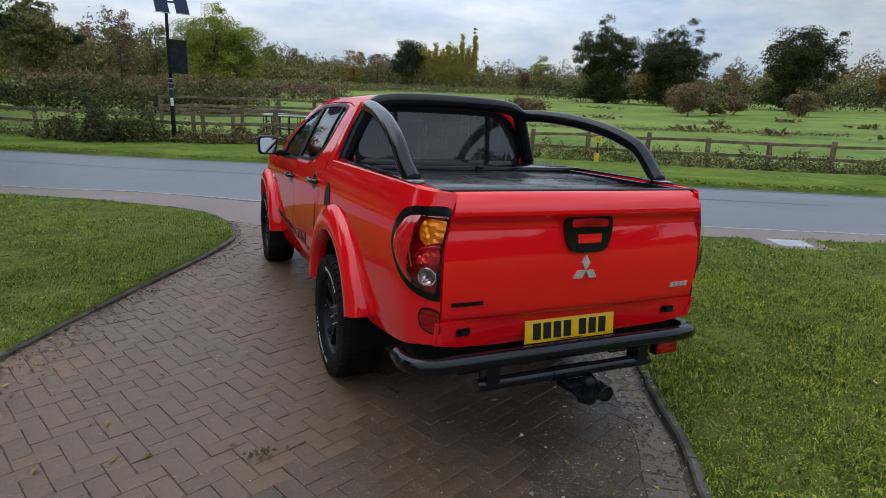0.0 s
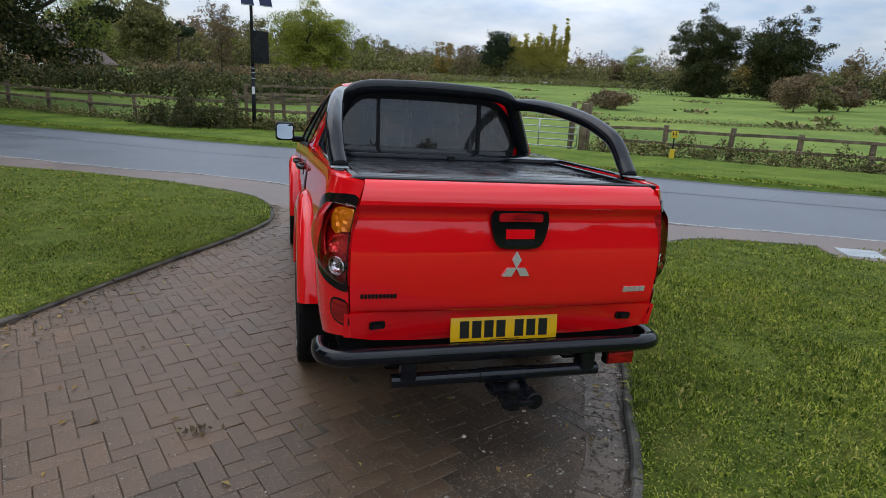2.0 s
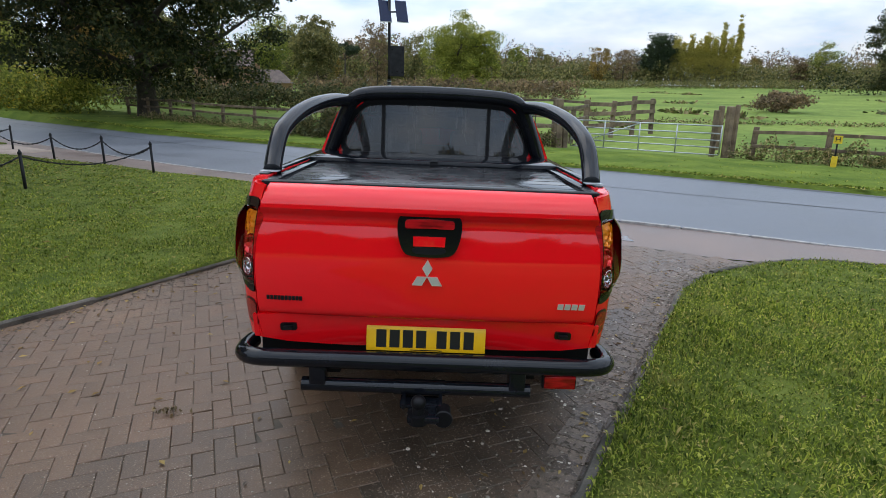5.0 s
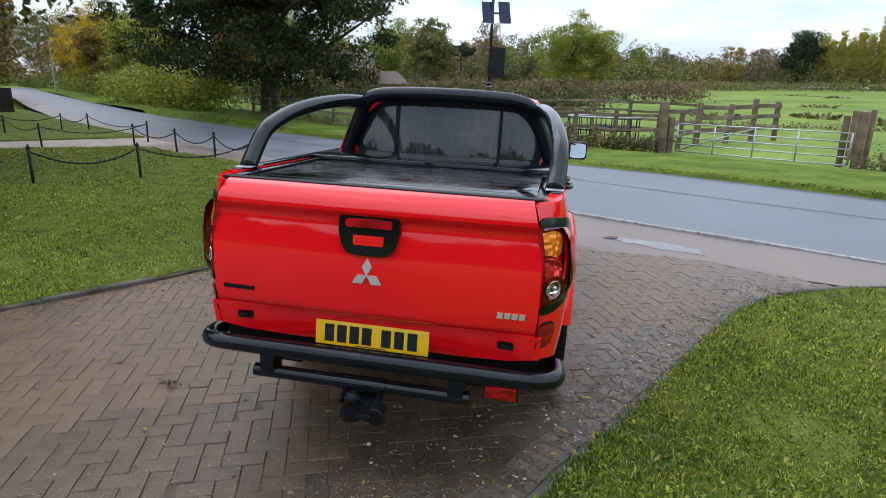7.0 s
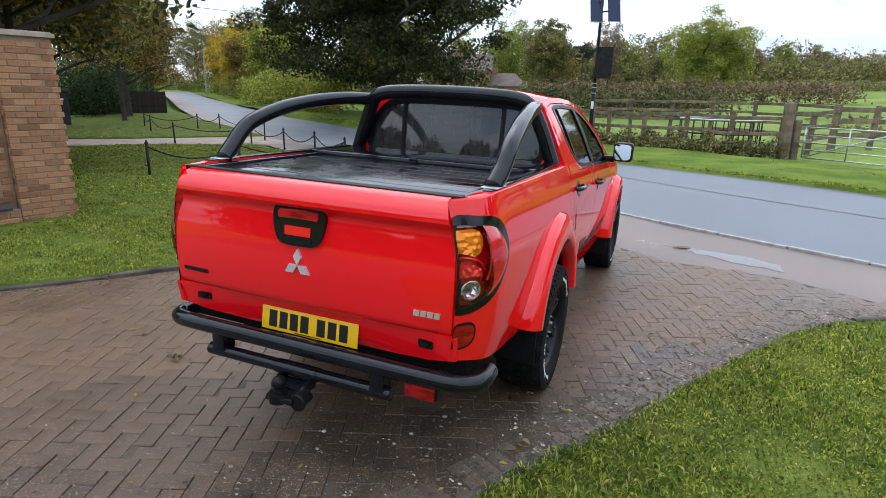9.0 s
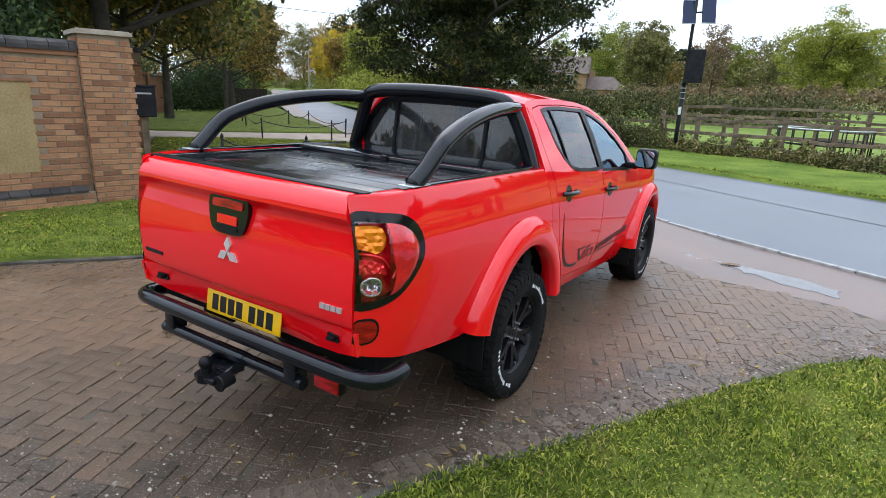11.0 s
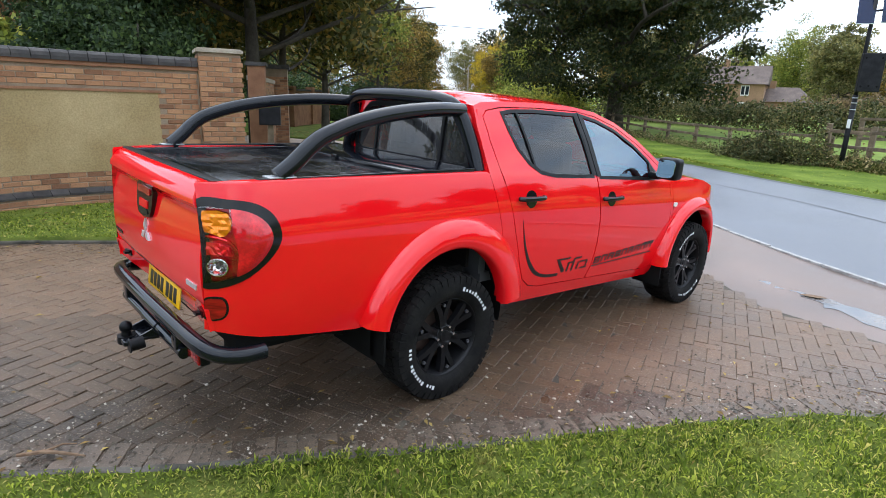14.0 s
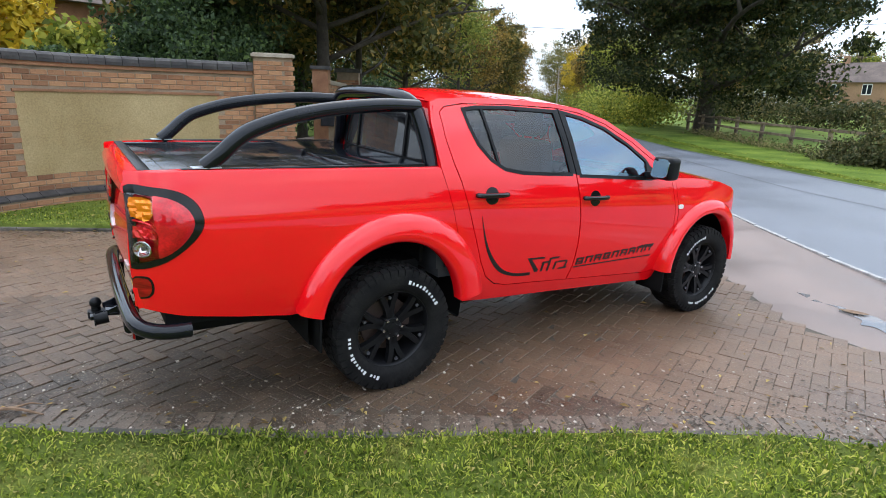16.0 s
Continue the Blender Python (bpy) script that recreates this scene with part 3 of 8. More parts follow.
def thicket(name, label, line, width, height, leaf, size, density, seed, category="hedge", zf=field_z, lumps=0.5, tri=True):
    """A long uneven mass of foliage along a line of points."""
    rng = np.random.default_rng(seed)
    if tri:
        density, size = density * 1.9, size * 0.72
    out = []
    for a, b in zip(line, line[1:]):
        n = max(1, int(math.dist(a[:2], b[:2]) * density))
        t = rng.uniform(0, 1, n)
        x = a[0] + (b[0] - a[0]) * t + rng.normal(size=n) * width * 0.3
        y = a[1] + (b[1] - a[1]) * t + rng.normal(size=n) * width * 0.3
        for xx, yy in zip(x, y):
            top = height * (1 - lumps * 0.5 + lumps * noise.noise((xx * 1.7 / height, yy * 1.7 / height, seed)) + 0.25 * lumps * noise.noise((xx * 6 / height, yy * 6 / height, seed)))
            out.append((xx, yy, zf(xx, yy) + max(0.1, top) * rng.uniform(0, 1) ** 0.6))
    ob = new(name, leaf_mesh(name, np.array(out), size, leaf, seed, tri))
    return tagged(ob, label, category, kind="stuff")


# the big dark oak by the far verge
tree("large dark spreading oak tree beside the road", -15.6, 29.4, field_z(-15.6, 29.4), 12.5, 20.6, M_oakleaf, 2.1, 0.16, 640, 90, 0.66, 11, n_limb=14, clump_r=0.12, hollow=0.02, category="oak tree", low=-0.85, skirt=75)
# field trees, far off
tree("rounded green tree turning yellow in the field", 2.6, 72.7, field_z(2.6, 72.7), 9.4, 11.0, M_limeleaf, 0.8, 0.14, 420, 80, 0.35, 12, hollow=0.2, clump_r=0.15, skirt=40)
tree("slim bare-topped birch with rusty leaves", -6.3, 57.5, field_z(-6.3, 57.5), 7.6, 3.2, M_brownbush, 1.5, 0.13, 90, 36, 0.12, 13)
tree("dark flat-topped pine among the far trees", -17.3, 106.5, field_z(-17, 106), 8.6, 6.4, M_conifer, 4.5, 0.3, 40, 40, 0.2, 14, (1, 1, 0.6))
tree("dark oval evergreen oak at the field's end", 64.7, 176.2, 6.0, 15.0, 11.0, M_conifer, 0.6, 0.4, 130, 60, 0.4, 15)
for k in range(9):
    a = k / 8
    tree("tall slender yellow-green poplar in a row", 69 + 15.0 * a, 174.5 - 6.5 * a, 6.0, (14.0, 13, 14.5, 13.5, 15.5, 14, 17.2, 13.5, 18.5)[k], 2.7 if k not in (2, 6, 8) else 1.9, M_poplar, 0.4, 0.22, 230, 40, 0.2, 20 + k, clump_r=0.55, hollow=0.02, category="poplar")
tree("tall dark-green oak standing in the pasture", 68.0, 83.7, 3.0, 13.6, 12.5, M_oakleaf, 0.1, 0.22, 270, 75, 0.45, 31, shape=(1.12, 1.12, 0.92), category="oak tree", hollow=0.15, clump_r=0.15, skirt=70)
tree("broad dark oak beside another oak in the pasture", 75.9, 76.7, 3.0, 13.5, 13.0, M_oakleaf, 0.1, 0.22, 290, 75, 0.45, 32, shape=(1.12, 1.12, 0.92), category="oak tree", hollow=0.15, clump_r=0.15, skirt=70)
tree("lone dark oak at the pasture's edge", 87.9, 61.8, 3.0, 13.2, 12.0, M_oakleaf, 0.2, 0.22, 270, 75, 0.45, 33, shape=(1.12, 1.12, 0.92), category="oak tree", hollow=0.15, clump_r=0.15, skirt=70)
for x, y, h, w, mt, s in ((49.6, 46.5, 3.8, 3.8, M_brownbush, 41), (55.8, 53.5, 3.9, 4.2, M_brownbush, 42), (58.5, 48.0, 2.8, 4.4, M_brownbush, 43), (64.5, 44.0, 3.0, 5.0, M_brownbush, 44), (53.5, 47.0, 2.2, 4.0, M_olive, 45)):
    tree("low rounded brown thorn bush in the pasture", x, y, field_z(x, y), h, w, mt, 0.2, 0.2, 50, 40, 0.1, s, category="bush", clump_r=0.35)
thicket("field_hedge", "dark overgrown hedge under the pasture oaks", [(60, 92), (70, 84), (80, 75), (92, 62), (104, 48)], 4.0, 4.2, M_oakleaf, 0.3, 60, 46)
# woods beyond the pasture
WOOD = [(-60, 100), (-35, 110), (-10, 125), (15, 150), (45, 185), (90, 172), (118, 132), (135, 100), (150, 60)]
# hazy woods
thicket("far_wood", "far belt of olive and brown autumn woodland", WOOD, 14, 8.0, M_olive, 0.48, 190, 51, "woodland", lumps=0.7)
thicket("far_wood", "far belt of brown bare-twigged woodland", [(x * 1.06, y * 1.06) for x, y in WOOD], 12, 10.5, M_brownbush, 0.46, 150, 52, "woodland", lumps=0.7)
thicket("field_hedge", "low dark hedge at the pasture's far end", [(-4, 92), (22, 120), (48, 150), (80, 140), (104, 116), (122, 85)], 5, 2.2, M_olive, 0.3, 70, 53)
for k in range(34):
    rng_k = np.random.default_rng(300 + k)
    a = k / 33
    i = min(int(a * 8), 7)
    f = a * 8 - i
    x = (WOOD[i][0] * (1 - f) + WOOD[i + 1][0] * f) * rng_k.uniform(0.9, 1.06)
    y = (WOOD[i][1] * (1 - f) + WOOD[i + 1][1] * f) * rng_k.uniform(0.9, 1.06)
    mt = (M_olive, M_autumn, M_brownbush, M_greenleaf, M_olive)[k % 5]
    h = rng_k.uniform(6.5, 11.5)
    tree({0: "olive-green", 1: "rusty autumn", 2: "brown half-bare", 3: "green", 4: "olive-green"}[k % 5] + " tree in the far woodland", x, y, field_z(x, y), h, h * rng_k.uniform(0.5, 0.85), mt, 0.6, 0.27, 64, 46, 0.2, 400 + k, clump_r=0.24)
# left: trees down the road
for x, y, h, w, mt, s, lb in ((-48, 55, 8.5, 6, M_autumn, 61, "tall autumn-brown tree down the road"), (-53, 60, 8.8, 6.5, M_yellow, 62, "golden-yellow tree down the road"), (-36, 46, 8, 8, M_limeleaf, 63, "leafy green tree beside the road"), (-70, 75, 10, 7, M_yellow, 64, "bright yellow tree at the road's end"),
        (-30, 62, 10, 8, M_olive, 65, "olive-green tree behind the hedge"), (-42, 72, 9, 7, M_autumn, 66, "rusty tree beyond the cottage"), (-14, 66, 8.5, 7, M_olive, 67, "olive tree behind the paddock"), (-52, 66, 11, 9, M_greenleaf, 68, "tall green tree down the road"), (-74, 60, 12, 10, M_autumn, 69, "tall brown tree at the road's end"), (-64, 76, 13, 12, M_olive, 70, "tall olive tree at the road's end"), (-44, 76, 12, 10, M_brownbush, 71, "half-bare brown tree beyond the houses"), (-28, 98, 12, 11, M_greenleaf, 72, "green tree beyond the houses"), (-72, 82, 13, 10, M_olive, 73, "broad olive tree beyond the road bend"), (-82, 88, 14, 11, M_autumn, 74, "tall brown tree beyond the road bend"), (-94, 93, 15, 12, M_olive, 75, "tall olive tree closing the road"), (-52, 44.5, 11, 7.5, M_autumn, 76, "tall rusty tree beside the road bend"), (-45, 38, 10, 6.5, M_oakmix, 77, "brown-leaved tree beside the lane"), (-62, 51, 12, 8, M_brownbush, 78, "half-bare brown tree beside the road bend"), (-58, 66, 11, 8, M_yellow, 79, "yellow-leaved tree beside the road")):
    tree(lb, x, y, field_z(x, y), h, w, mt, h * 0.08, 0.2, 190, 60, h * 0.02, s, clump_r=0.18, hollow=0.25)
thicket("roadside_hedge", "tall green and yellowing hedge beside the road", [(-38, 44.8), (-30, 38.2), (-24, 33.6), (-19.5, 30.8)], 3.0, 3.0, M_limeleaf, 0.16, 700, 54)
thicket("roadside_hedge", "yellowing patch of the roadside hedge", [(-27, 35.6), (-21, 31.8)], 2.2, 2.7, M_yellow, 0.13, 110, 55)
thicket("roadside_trees", "yellowing trees and bushes closing the road's far bend", [(-50, 35), (-66, 50), (-84, 66), (-100, 86), (-86, 93), (-66, 74), (-47, 56)], 4.5, 6.5, M_autumn, 0.2, 300, 62, "trees", lumps=0.8)
thicket("roadside_trees", "green bushes closing the road's far bend", [(-48, 37), (-62, 49), (-80, 66), (-98, 86), (-85, 90), (-65, 71), (-44, 52)], 3.5, 3.6, M_greenleaf, 0.18, 300, 63, "bushes", lumps=0.7)
thicket("field_hedge", "trimmed bramble hedge behind the paddock", [(-24, 41), (-12, 39), (-3, 38), (3, 40)], 3, 2.0, M_bramble, 0.15, 520, 56)
thicket("field_hedge", "dark hedge line beyond the paddock", [(-14, 62), (4, 64), (16, 68)], 3, 2.4, M_brownbush, 0.25, 150, 57)

# ---- the curved garden wall with its pier, and the gateway behind ----
WALL_LINE = [(v.x, v.y) for v in smooth_path([(-5.2, -1.75, 0), (-5.75, -1.0, 0), (-6.24, -0.2, 0), (-6.38, 0.6, 0), (-6.31, 1.4, 0), (-6.2, 2.05, 0), (-6.12, 2.42, 0)], 12)]


def through_points(line, n=6):
    return [(v.x, v.y) for v in smooth_path([(a, b, 0) for a, b in line], n)]


class Curve:
    def __init__(self, pts):
        self.p = [Vector((x, y)) for x, y in pts]
        self.s = [0.0]
        for a, b in zip(self.p, self.p[1:]):
            self.s.append(self.s[-1] + (b - a).length)
        self.length = self.s[-1]

    def at(self, d):
        i = 0
        while i < len(self.s) - 2 and self.s[i + 1] < d:
            i += 1
        t = (d - self.s[i]) / (self.s[i + 1] - self.s[i])
        a, b = self.p[i], self.p[i + 1]
        e = (b - a).normalized()
        return a.lerp(b, t), e

    def place(self, d, out, z):
        q, e = self.at(d)
        return Vector((q.x + e.y * out, q.y - e.x * out, z))

    def frame_at(self, d, out, z):
        q, e = self.at(d)
        return Matrix.Translation((q.x + e.y * out, q.y - e.x * out, z)) @ Matrix.Rotation(math.atan2(e.y, e.x), 4, "Z")


wall_c = Curve(WALL_LINE)
BASE = 0.05
wall = thing("wall_garden", "curved orange brick garden wall with ochre rendered panel", "garden wall", kind="structure")


def slab(curve, d0, d1, out0, out1, z0, z1, step=0.15, bm=None):
    """A curved block between two distances along a curve."""
    bm = bm or bmesh.new()
    n = max(1, int((d1 - d0) / step))
    rows = []
    for k in range(n + 1):
        d = d0 + (d1 - d0) * k / n
        rows.append([bm.verts.new(curve.place(d, o, z)) for o, z in ((out0, z0), (out1, z0), (out1, z1), (out0, z1))])
    for a, b in zip(rows, rows[1:]):
        for k in range(4):
            bm.faces.new((a[k], a[(k + 1) % 4], b[(k + 1) % 4], b[k]))
    bm.faces.new(list(reversed(rows[0])))
    bm.faces.new(rows[-1])
    bmesh.ops.recalc_face_normals(bm, faces=list(bm.faces))
    return bm


WL = wall_c.length
PANEL0, PANEL1, PZ0, PZ1 = 1.22, 3.96, 0.53, 1.66
part("mortar", slab(wall_c, 0, WL, -0.33, -0.008, BASE - 0.1, 2.0), M_mortar, wall, "pale mortar bed")
part("render_panel", slab(wall_c, PANEL0, PANEL1, -0.05, -0.002, PZ0, PZ1, 0.1), M_render, wall, "stained ochre rendered panel")


def one_brick(l=0.215, h=0.065, d=0.05, b=0.005):
    bm = box(-l / 2, l / 2, -d / 2, d / 2, -h / 2, h / 2)
    bmesh.ops.bevel(bm, geom=[e for e in bm.edges], offset=b, segments=1, affect="EDGES")
    return finish(bm, "brick", M_brick)


BRICKS = [one_brick(), one_brick(0.212, 0.066), one_brick(0.216, 0.063, b=0.008)]
HALF = one_brick(0.102)
brick_rng = random.Random(5)


def lay_brick(me, m, parent, cap=300):
    """A brick as a part of its wall."""
    ob = new("brick", me)
    ob.parent = parent
    ob.matrix_basis = m
    return ob


def brick_face(curve, d0, d1, z0, z1, out, parent, hole=None, bond=0):
    course = 0
    z = z0 + 0.0375
    while z < z1 - 0.02:
        d = d0 + (0.1125 if (course + bond) % 2 else 0.0)
        spans = [(d0, d0 + 0.1125)] if (course + bond) % 2 else []
        while d < d1 - 0.05:
            spans.append((d, min(d + 0.225, d1)))
            d += 0.225
        for a, b in spans:
            mid = (a + b) / 2
            if hole and hole[2] < z + 0.03 and z - 0.03 < hole[3]:
                if hole[0] - 0.05 < mid < hole[1] + 0.05:
                    continue
            me = HALF if b - a < 0.17 else BRICKS[brick_rng.randrange(3)]
            jit = Matrix.Rotation(radians(brick_rng.uniform(-0.5, 0.5)), 4, "Y")
            lay_brick(me, curve.frame_at(mid, out - 0.025 + brick_rng.uniform(-0.002, 0.003), z) @ jit, parent)
        z += 0.075
        course += 1


# coping of blue bricks on an oversailing course
d = 0.0
while d < WL - 0.02:
    part("coping_brick", slab(wall_c, d, min(d + 0.215, WL), -0.35, 0.045, 2.055, 2.105, 0.12), M_bluebrick, wall)
    top = bmesh.new()
    rows = []
    for k in range(2):
        dd = d + (min(d + 0.213, WL) - d) * k
        rows.append([top.verts.new(wall_c.place(dd, o, z)) for o, z in ((0.045, 2.105), (0.035, 2.15), (-0.02, 2.185), (-0.15, 2.20), (-0.28, 2.185), (-0.34, 2.14), (-0.35, 2.105))])
    for k in range(6):
        top.faces.new((rows[0][k], rows[1][k], rows[1][k + 1], rows[0][k + 1]))
    top.faces.new(rows[0])
    top.faces.new(list(reversed(rows[1])))
    bmesh.ops.recalc_face_normals(top, faces=list(top.faces))
    part("coping_brick", top, M_bluebrick, wall)
    d += 0.222
part("string_course", slab(wall_c, 0, WL, -0.3, 0.022, 2.0, 2.055), M_brick_far, wall, "oversailing brick course")
part("panel_ledge", slab(wall_c, PANEL0 - 0.03, PANEL1 + 0.03, -0.05, 0.016, PZ1, PZ1 + 0.035), M_brick_far, wall, "thin brick ledge over the panel")
# plinth with sloping blue bricks
part("plinth", slab(wall_c, 0, WL, -0.05, 0.085, BASE - 0.1, 0.225), M_mortar, wall, "pale mortar bed")
d = 0.01
while d < WL - 0.1:
    bm = bmesh.new()
    rows = []
    for k in range(2):
        dd = d + 0.213 * k
        rows.append([bm.verts.new(wall_c.place(min(dd, WL), o, z)) for o, z in ((0.10, 0.222), (0.10, 0.25), (-0.003, 0.305), (-0.003, 0.222))])
    for k in range(4):
        bm.faces.new((rows[0][k], rows[1][k], rows[1][(k + 1) % 4], rows[0][(k + 1) % 4]))
    bm.faces.new(rows[0])
    bm.faces.new(list(reversed(rows[1])))
    bmesh.ops.recalc_face_normals(bm, faces=list(bm.faces))
    part("plinth_brick", bm, M_bluebrick, wall)
    d += 0.222

# the front pier
pier = thing("wall_pier", "square orange brick gate pier with pale stone cap", "pier", kind="structure")
PIER_D = Vector((0.26, 0.965)).normalized()
pier_c = Curve([(-6.03, 2.40), (-6.03 + PIER_D.x * 0.62, 2.40 + PIER_D.y * 0.62)])
pier_side = Curve([pier_c.place(0.62, 0.0, 0).xy[:], pier_c.place(0.62, -0.6, 0).xy[:]])
pier_back = Curve([pier_c.place(0.0, -0.6, 0).xy[:], pier_c.place(0.0, 0.0, 0).xy[:]])
part("mortar", slab(pier_c, 0.008, 0.612, -0.59, -0.008, BASE - 0.1, 2.28), M_mortar, pier, "pale mortar bed")
part("cap", slab(pier_c, -0.03, 0.65, -0.63, 0.03, 2.28, 2.33), M_stone, pier, "pale stone cap")
part("cap", slab(pier_c, 0.0, 0.62, -0.60, 0.0, 2.33, 2.345), M_stone, pier, "mortar fillet on the cap")

# gateway return behind the pier: narrow pier, receding wall, second pier
gate_pier = thing("wall_gate_pier", "slim rendered gate pier beside the brick pier", "pier", kind="structure")
gp = Curve([(-9.35, 4.62), (-9.15, 4.98)])
part("shaft", slab(gp, 0, 0.36, -0.4, 0.0, -0.1, 2.28), M_brick_far, gate_pier)
part("cap", slab(gp, -0.04, 0.40, -0.44, 0.04, 2.28, 2.36), M_bluebrick, gate_pier)
wall_2 = thing("wall_return", "brick gateway wall running back from the piers", "garden wall", kind="structure")
w2c = Curve([(-9.5, 4.95), (-13.4, 7.2)])
part("core", slab(w2c, 0, w2c.length, -0.25, 0.0, -0.1, 1.98), M_mortar, wall_2)
part("coping", slab(w2c, 0, w2c.length, -0.28, 0.04, 1.98, 2.08), M_stone, wall_2)
pier_2 = thing("wall_pier_rear", "dark-capped brick gate pier", "pier", kind="structure")
p2c = Curve([(-13.6, 7.0), (-13.25, 7.62)])
part("core", slab(p2c, 0.0, 0.66, -0.6, 0.0, -0.1, 2.42), M_mortar, pier_2)
part("cap", slab(p2c, -0.06, 0.72, -0.66, 0.06, 2.42, 2.54), M_bluebrick, pier_2)
wall_3 = thing("wall_neighbour", "far brick boundary wall of the house next door", "garden wall", kind="structure")
w3c = Curve([(-26.5, 14.6), (-31.5, 19.9)])
part("core", slab(w3c, 0, w3c.length, -0.25, 0, -0.2, 1.9), M_brick_far, wall_3)
part("coping", slab(w3c, 0, w3c.length, -0.3, 0.05, 1.9, 2.0), M_bluebrick, wall_3)
for dd in (0.0, 3.4, 6.7):
    part("buttress", slab(w3c, dd, dd + 0.45, -0.3, 0.12, -0.2, 2.15), M_brick_far, wall_3)
letter_box = thing("letter_box", "black metal letter box on the gateway wall", "letter box")
part("box", box(-0.22, 0.22, -0.14, 0.14, 0, 0.55, bevel=0.014), M_blackmetal, letter_box)
part("lid", box(-0.24, 0.24, -0.16, 0.16, 0.55, 0.59, bevel=0.012), M_blackmetal, letter_box)
part("slot", box(-0.15, 0.15, -0.145, -0.135, 0.42, 0.45), M_galv, letter_box)
part("post", box(-0.06, 0.06, -0.05, 0.05, -1.2, 0.0), M_oldwood, letter_box)
letter_box.matrix_basis = pose(-8.72, 4.8, 1.05, 0, 0, 61)

# ---- the red pickup truck; y runs forward from its number plate, x to its right ----
def plain(name, color, rough, metal=0.0, coat=0.0, spec=0.5, emit=None, fine=0.0):
    m = bpy.data.materials.new(name)
    m.use_nodes = True
    bs = m.node_tree.nodes["Principled BSDF"]
    bs.inputs["Base Color"].default_value = (*color, 1)
    bs.inputs["Roughness"].default_value, bs.inputs["Metallic"].default_value = rough, metal
    bs.inputs["Coat Weight"].default_value, bs.inputs["Coat Roughness"].default_value = coat, 0.03
    bs.inputs["Specular IOR Level"].default_value = spec
    if fine:
        nt = m.node_tree
        bump(nt, bs, noise_tex(nt, fine, 3), 0.12, 0.002)
    return m


def glass(name, tint, gloss=1.0, ior=1.52, shade=(1.0, 1.0, 1.0)):
    m = bpy.data.materials.new(name)
    m.use_nodes = True
    nt = m.node_tree
    nt.nodes.remove(nt.nodes["Principled BSDF"])
    tr = nt.nodes.new("ShaderNodeBsdfTransparent")
    tr.inputs["Color"].default_value = (*tint, 1)
    gl = nt.nodes.new("ShaderNodeBsdfGlossy")
    gl.inputs["Roughness"].default_value = 0.015
    gl.inputs["Color"].default_value = (*[gloss * v for v in shade], 1)
    fr = nt.nodes.new("ShaderNodeFresnel")
    fr.inputs["IOR"].default_value = ior
    mx = nt.nodes.new("ShaderNodeMixShader")
    nt.links.new(fr.outputs["Fac"], mx.inputs[0])
    nt.links.new(tr.outputs["BSDF"], mx.inputs[1])
    nt.links.new(gl.outputs["BSDF"], mx.inputs[2])
    nt.links.new(mx.outputs["Shader"], nt.nodes["Material Output"].inputs["Surface"])
    return m


def paint_material():
    m = bpy.data.materials.new("red_car_paint")
    m.use_nodes = True
    nt = m.node_tree
    bs = nt.nodes["Principled BSDF"]
    col = ramp(nt, noise_tex(nt, 1.3, 5), [(0.3, (0.82, 0.005, 0.010)), (0.7, (0.87, 0.007, 0.012))])
    nt.links.new(col, bs.inputs["Base Color"])
    film = ramp(nt, noise_tex(nt, 3.5, 6, 0.65), [(0.4, (0.24, 0.24, 0.24)), (0.75, (0.40, 0.40, 0.40))])
    nt.links.new(film, bs.inputs["Roughness"])
    bs.inputs["Coat Weight"].default_value, bs.inputs["Coat Roughness"].default_value = 1.0, 0.02
    bs.inputs["Coat IOR"].default_value = 1.62
    bs.inputs["Specular IOR Level"].default_value = 0.0
    b = nt.nodes.new("ShaderNodeBump")
    b.inputs["Strength"].default_value, b.inputs["Distance"].default_value = 0.05, 0.01
    nt.links.new(noise_tex(nt, 3.0, 2), b.inputs["Height"])
    nt.links.new(b.outputs["Normal"], bs.inputs["Coat Normal"])
    return m


M_paint = paint_material()
M_trim = plain("black_plastic_trim", (0.007, 0.007, 0.008), 0.36, spec=0.16, fine=160)
M_gloss = plain("gloss_black_plastic", (0.005, 0.005, 0.006), 0.10, coat=0.0, spec=0.42)
M_bar = material("black_powder_coated_tube", (0.004, 0.005, 0.007), (0.009, 0.010, 0.014), 0.07, scale=7, fine=120, relief=0.05, coat=0.0, rough_var=0.03, spec=0.34)
M_cover = material("wet_black_tonneau_cover", (0.004, 0.0045, 0.006), (0.010, 0.0105, 0.013), 0.19, scale=3.2, fine=22, relief=0.05, rough_var=0.17, spec=0.75)
M_tyre = material("dirty_black_tyre_rubber", (0.006, 0.006, 0.0065), (0.017, 0.016, 0.015), 0.7, scale=9, fine=70, relief=0.4, spec=0.1)
M_rim = plain("matt_black_alloy", (0.007, 0.007, 0.008), 0.36, 0.0, spec=0.22, fine=90)
M_tyrewhite = plain("white_tyre_lettering", (0.72, 0.72, 0.72), 0.6)
M_chrome = plain("chrome", (0.74, 0.74, 0.76), 0.28, 0.65)
M_steel = plain("bright_steel_nut", (0.7, 0.7, 0.7), 0.25, 1.0)
M_under = plain("dark_underbody", (0.008, 0.008, 0.008), 0.8, spec=0.1)
M_interior = plain("dark_grey_cabin_fabric", (0.075, 0.075, 0.08), 0.85, fine=200)
M_dash = plain("grey_dashboard_plastic", (0.06, 0.06, 0.065), 0.55)
M_glass_dark = glass("privacy_tinted_glass", (0.40, 0.41, 0.43), ior=1.6)
M_glass_streaked = glass("streaked_tinted_glass", (0.10, 0.105, 0.11), ior=1.7)
nt = M_glass_streaked.node_tree
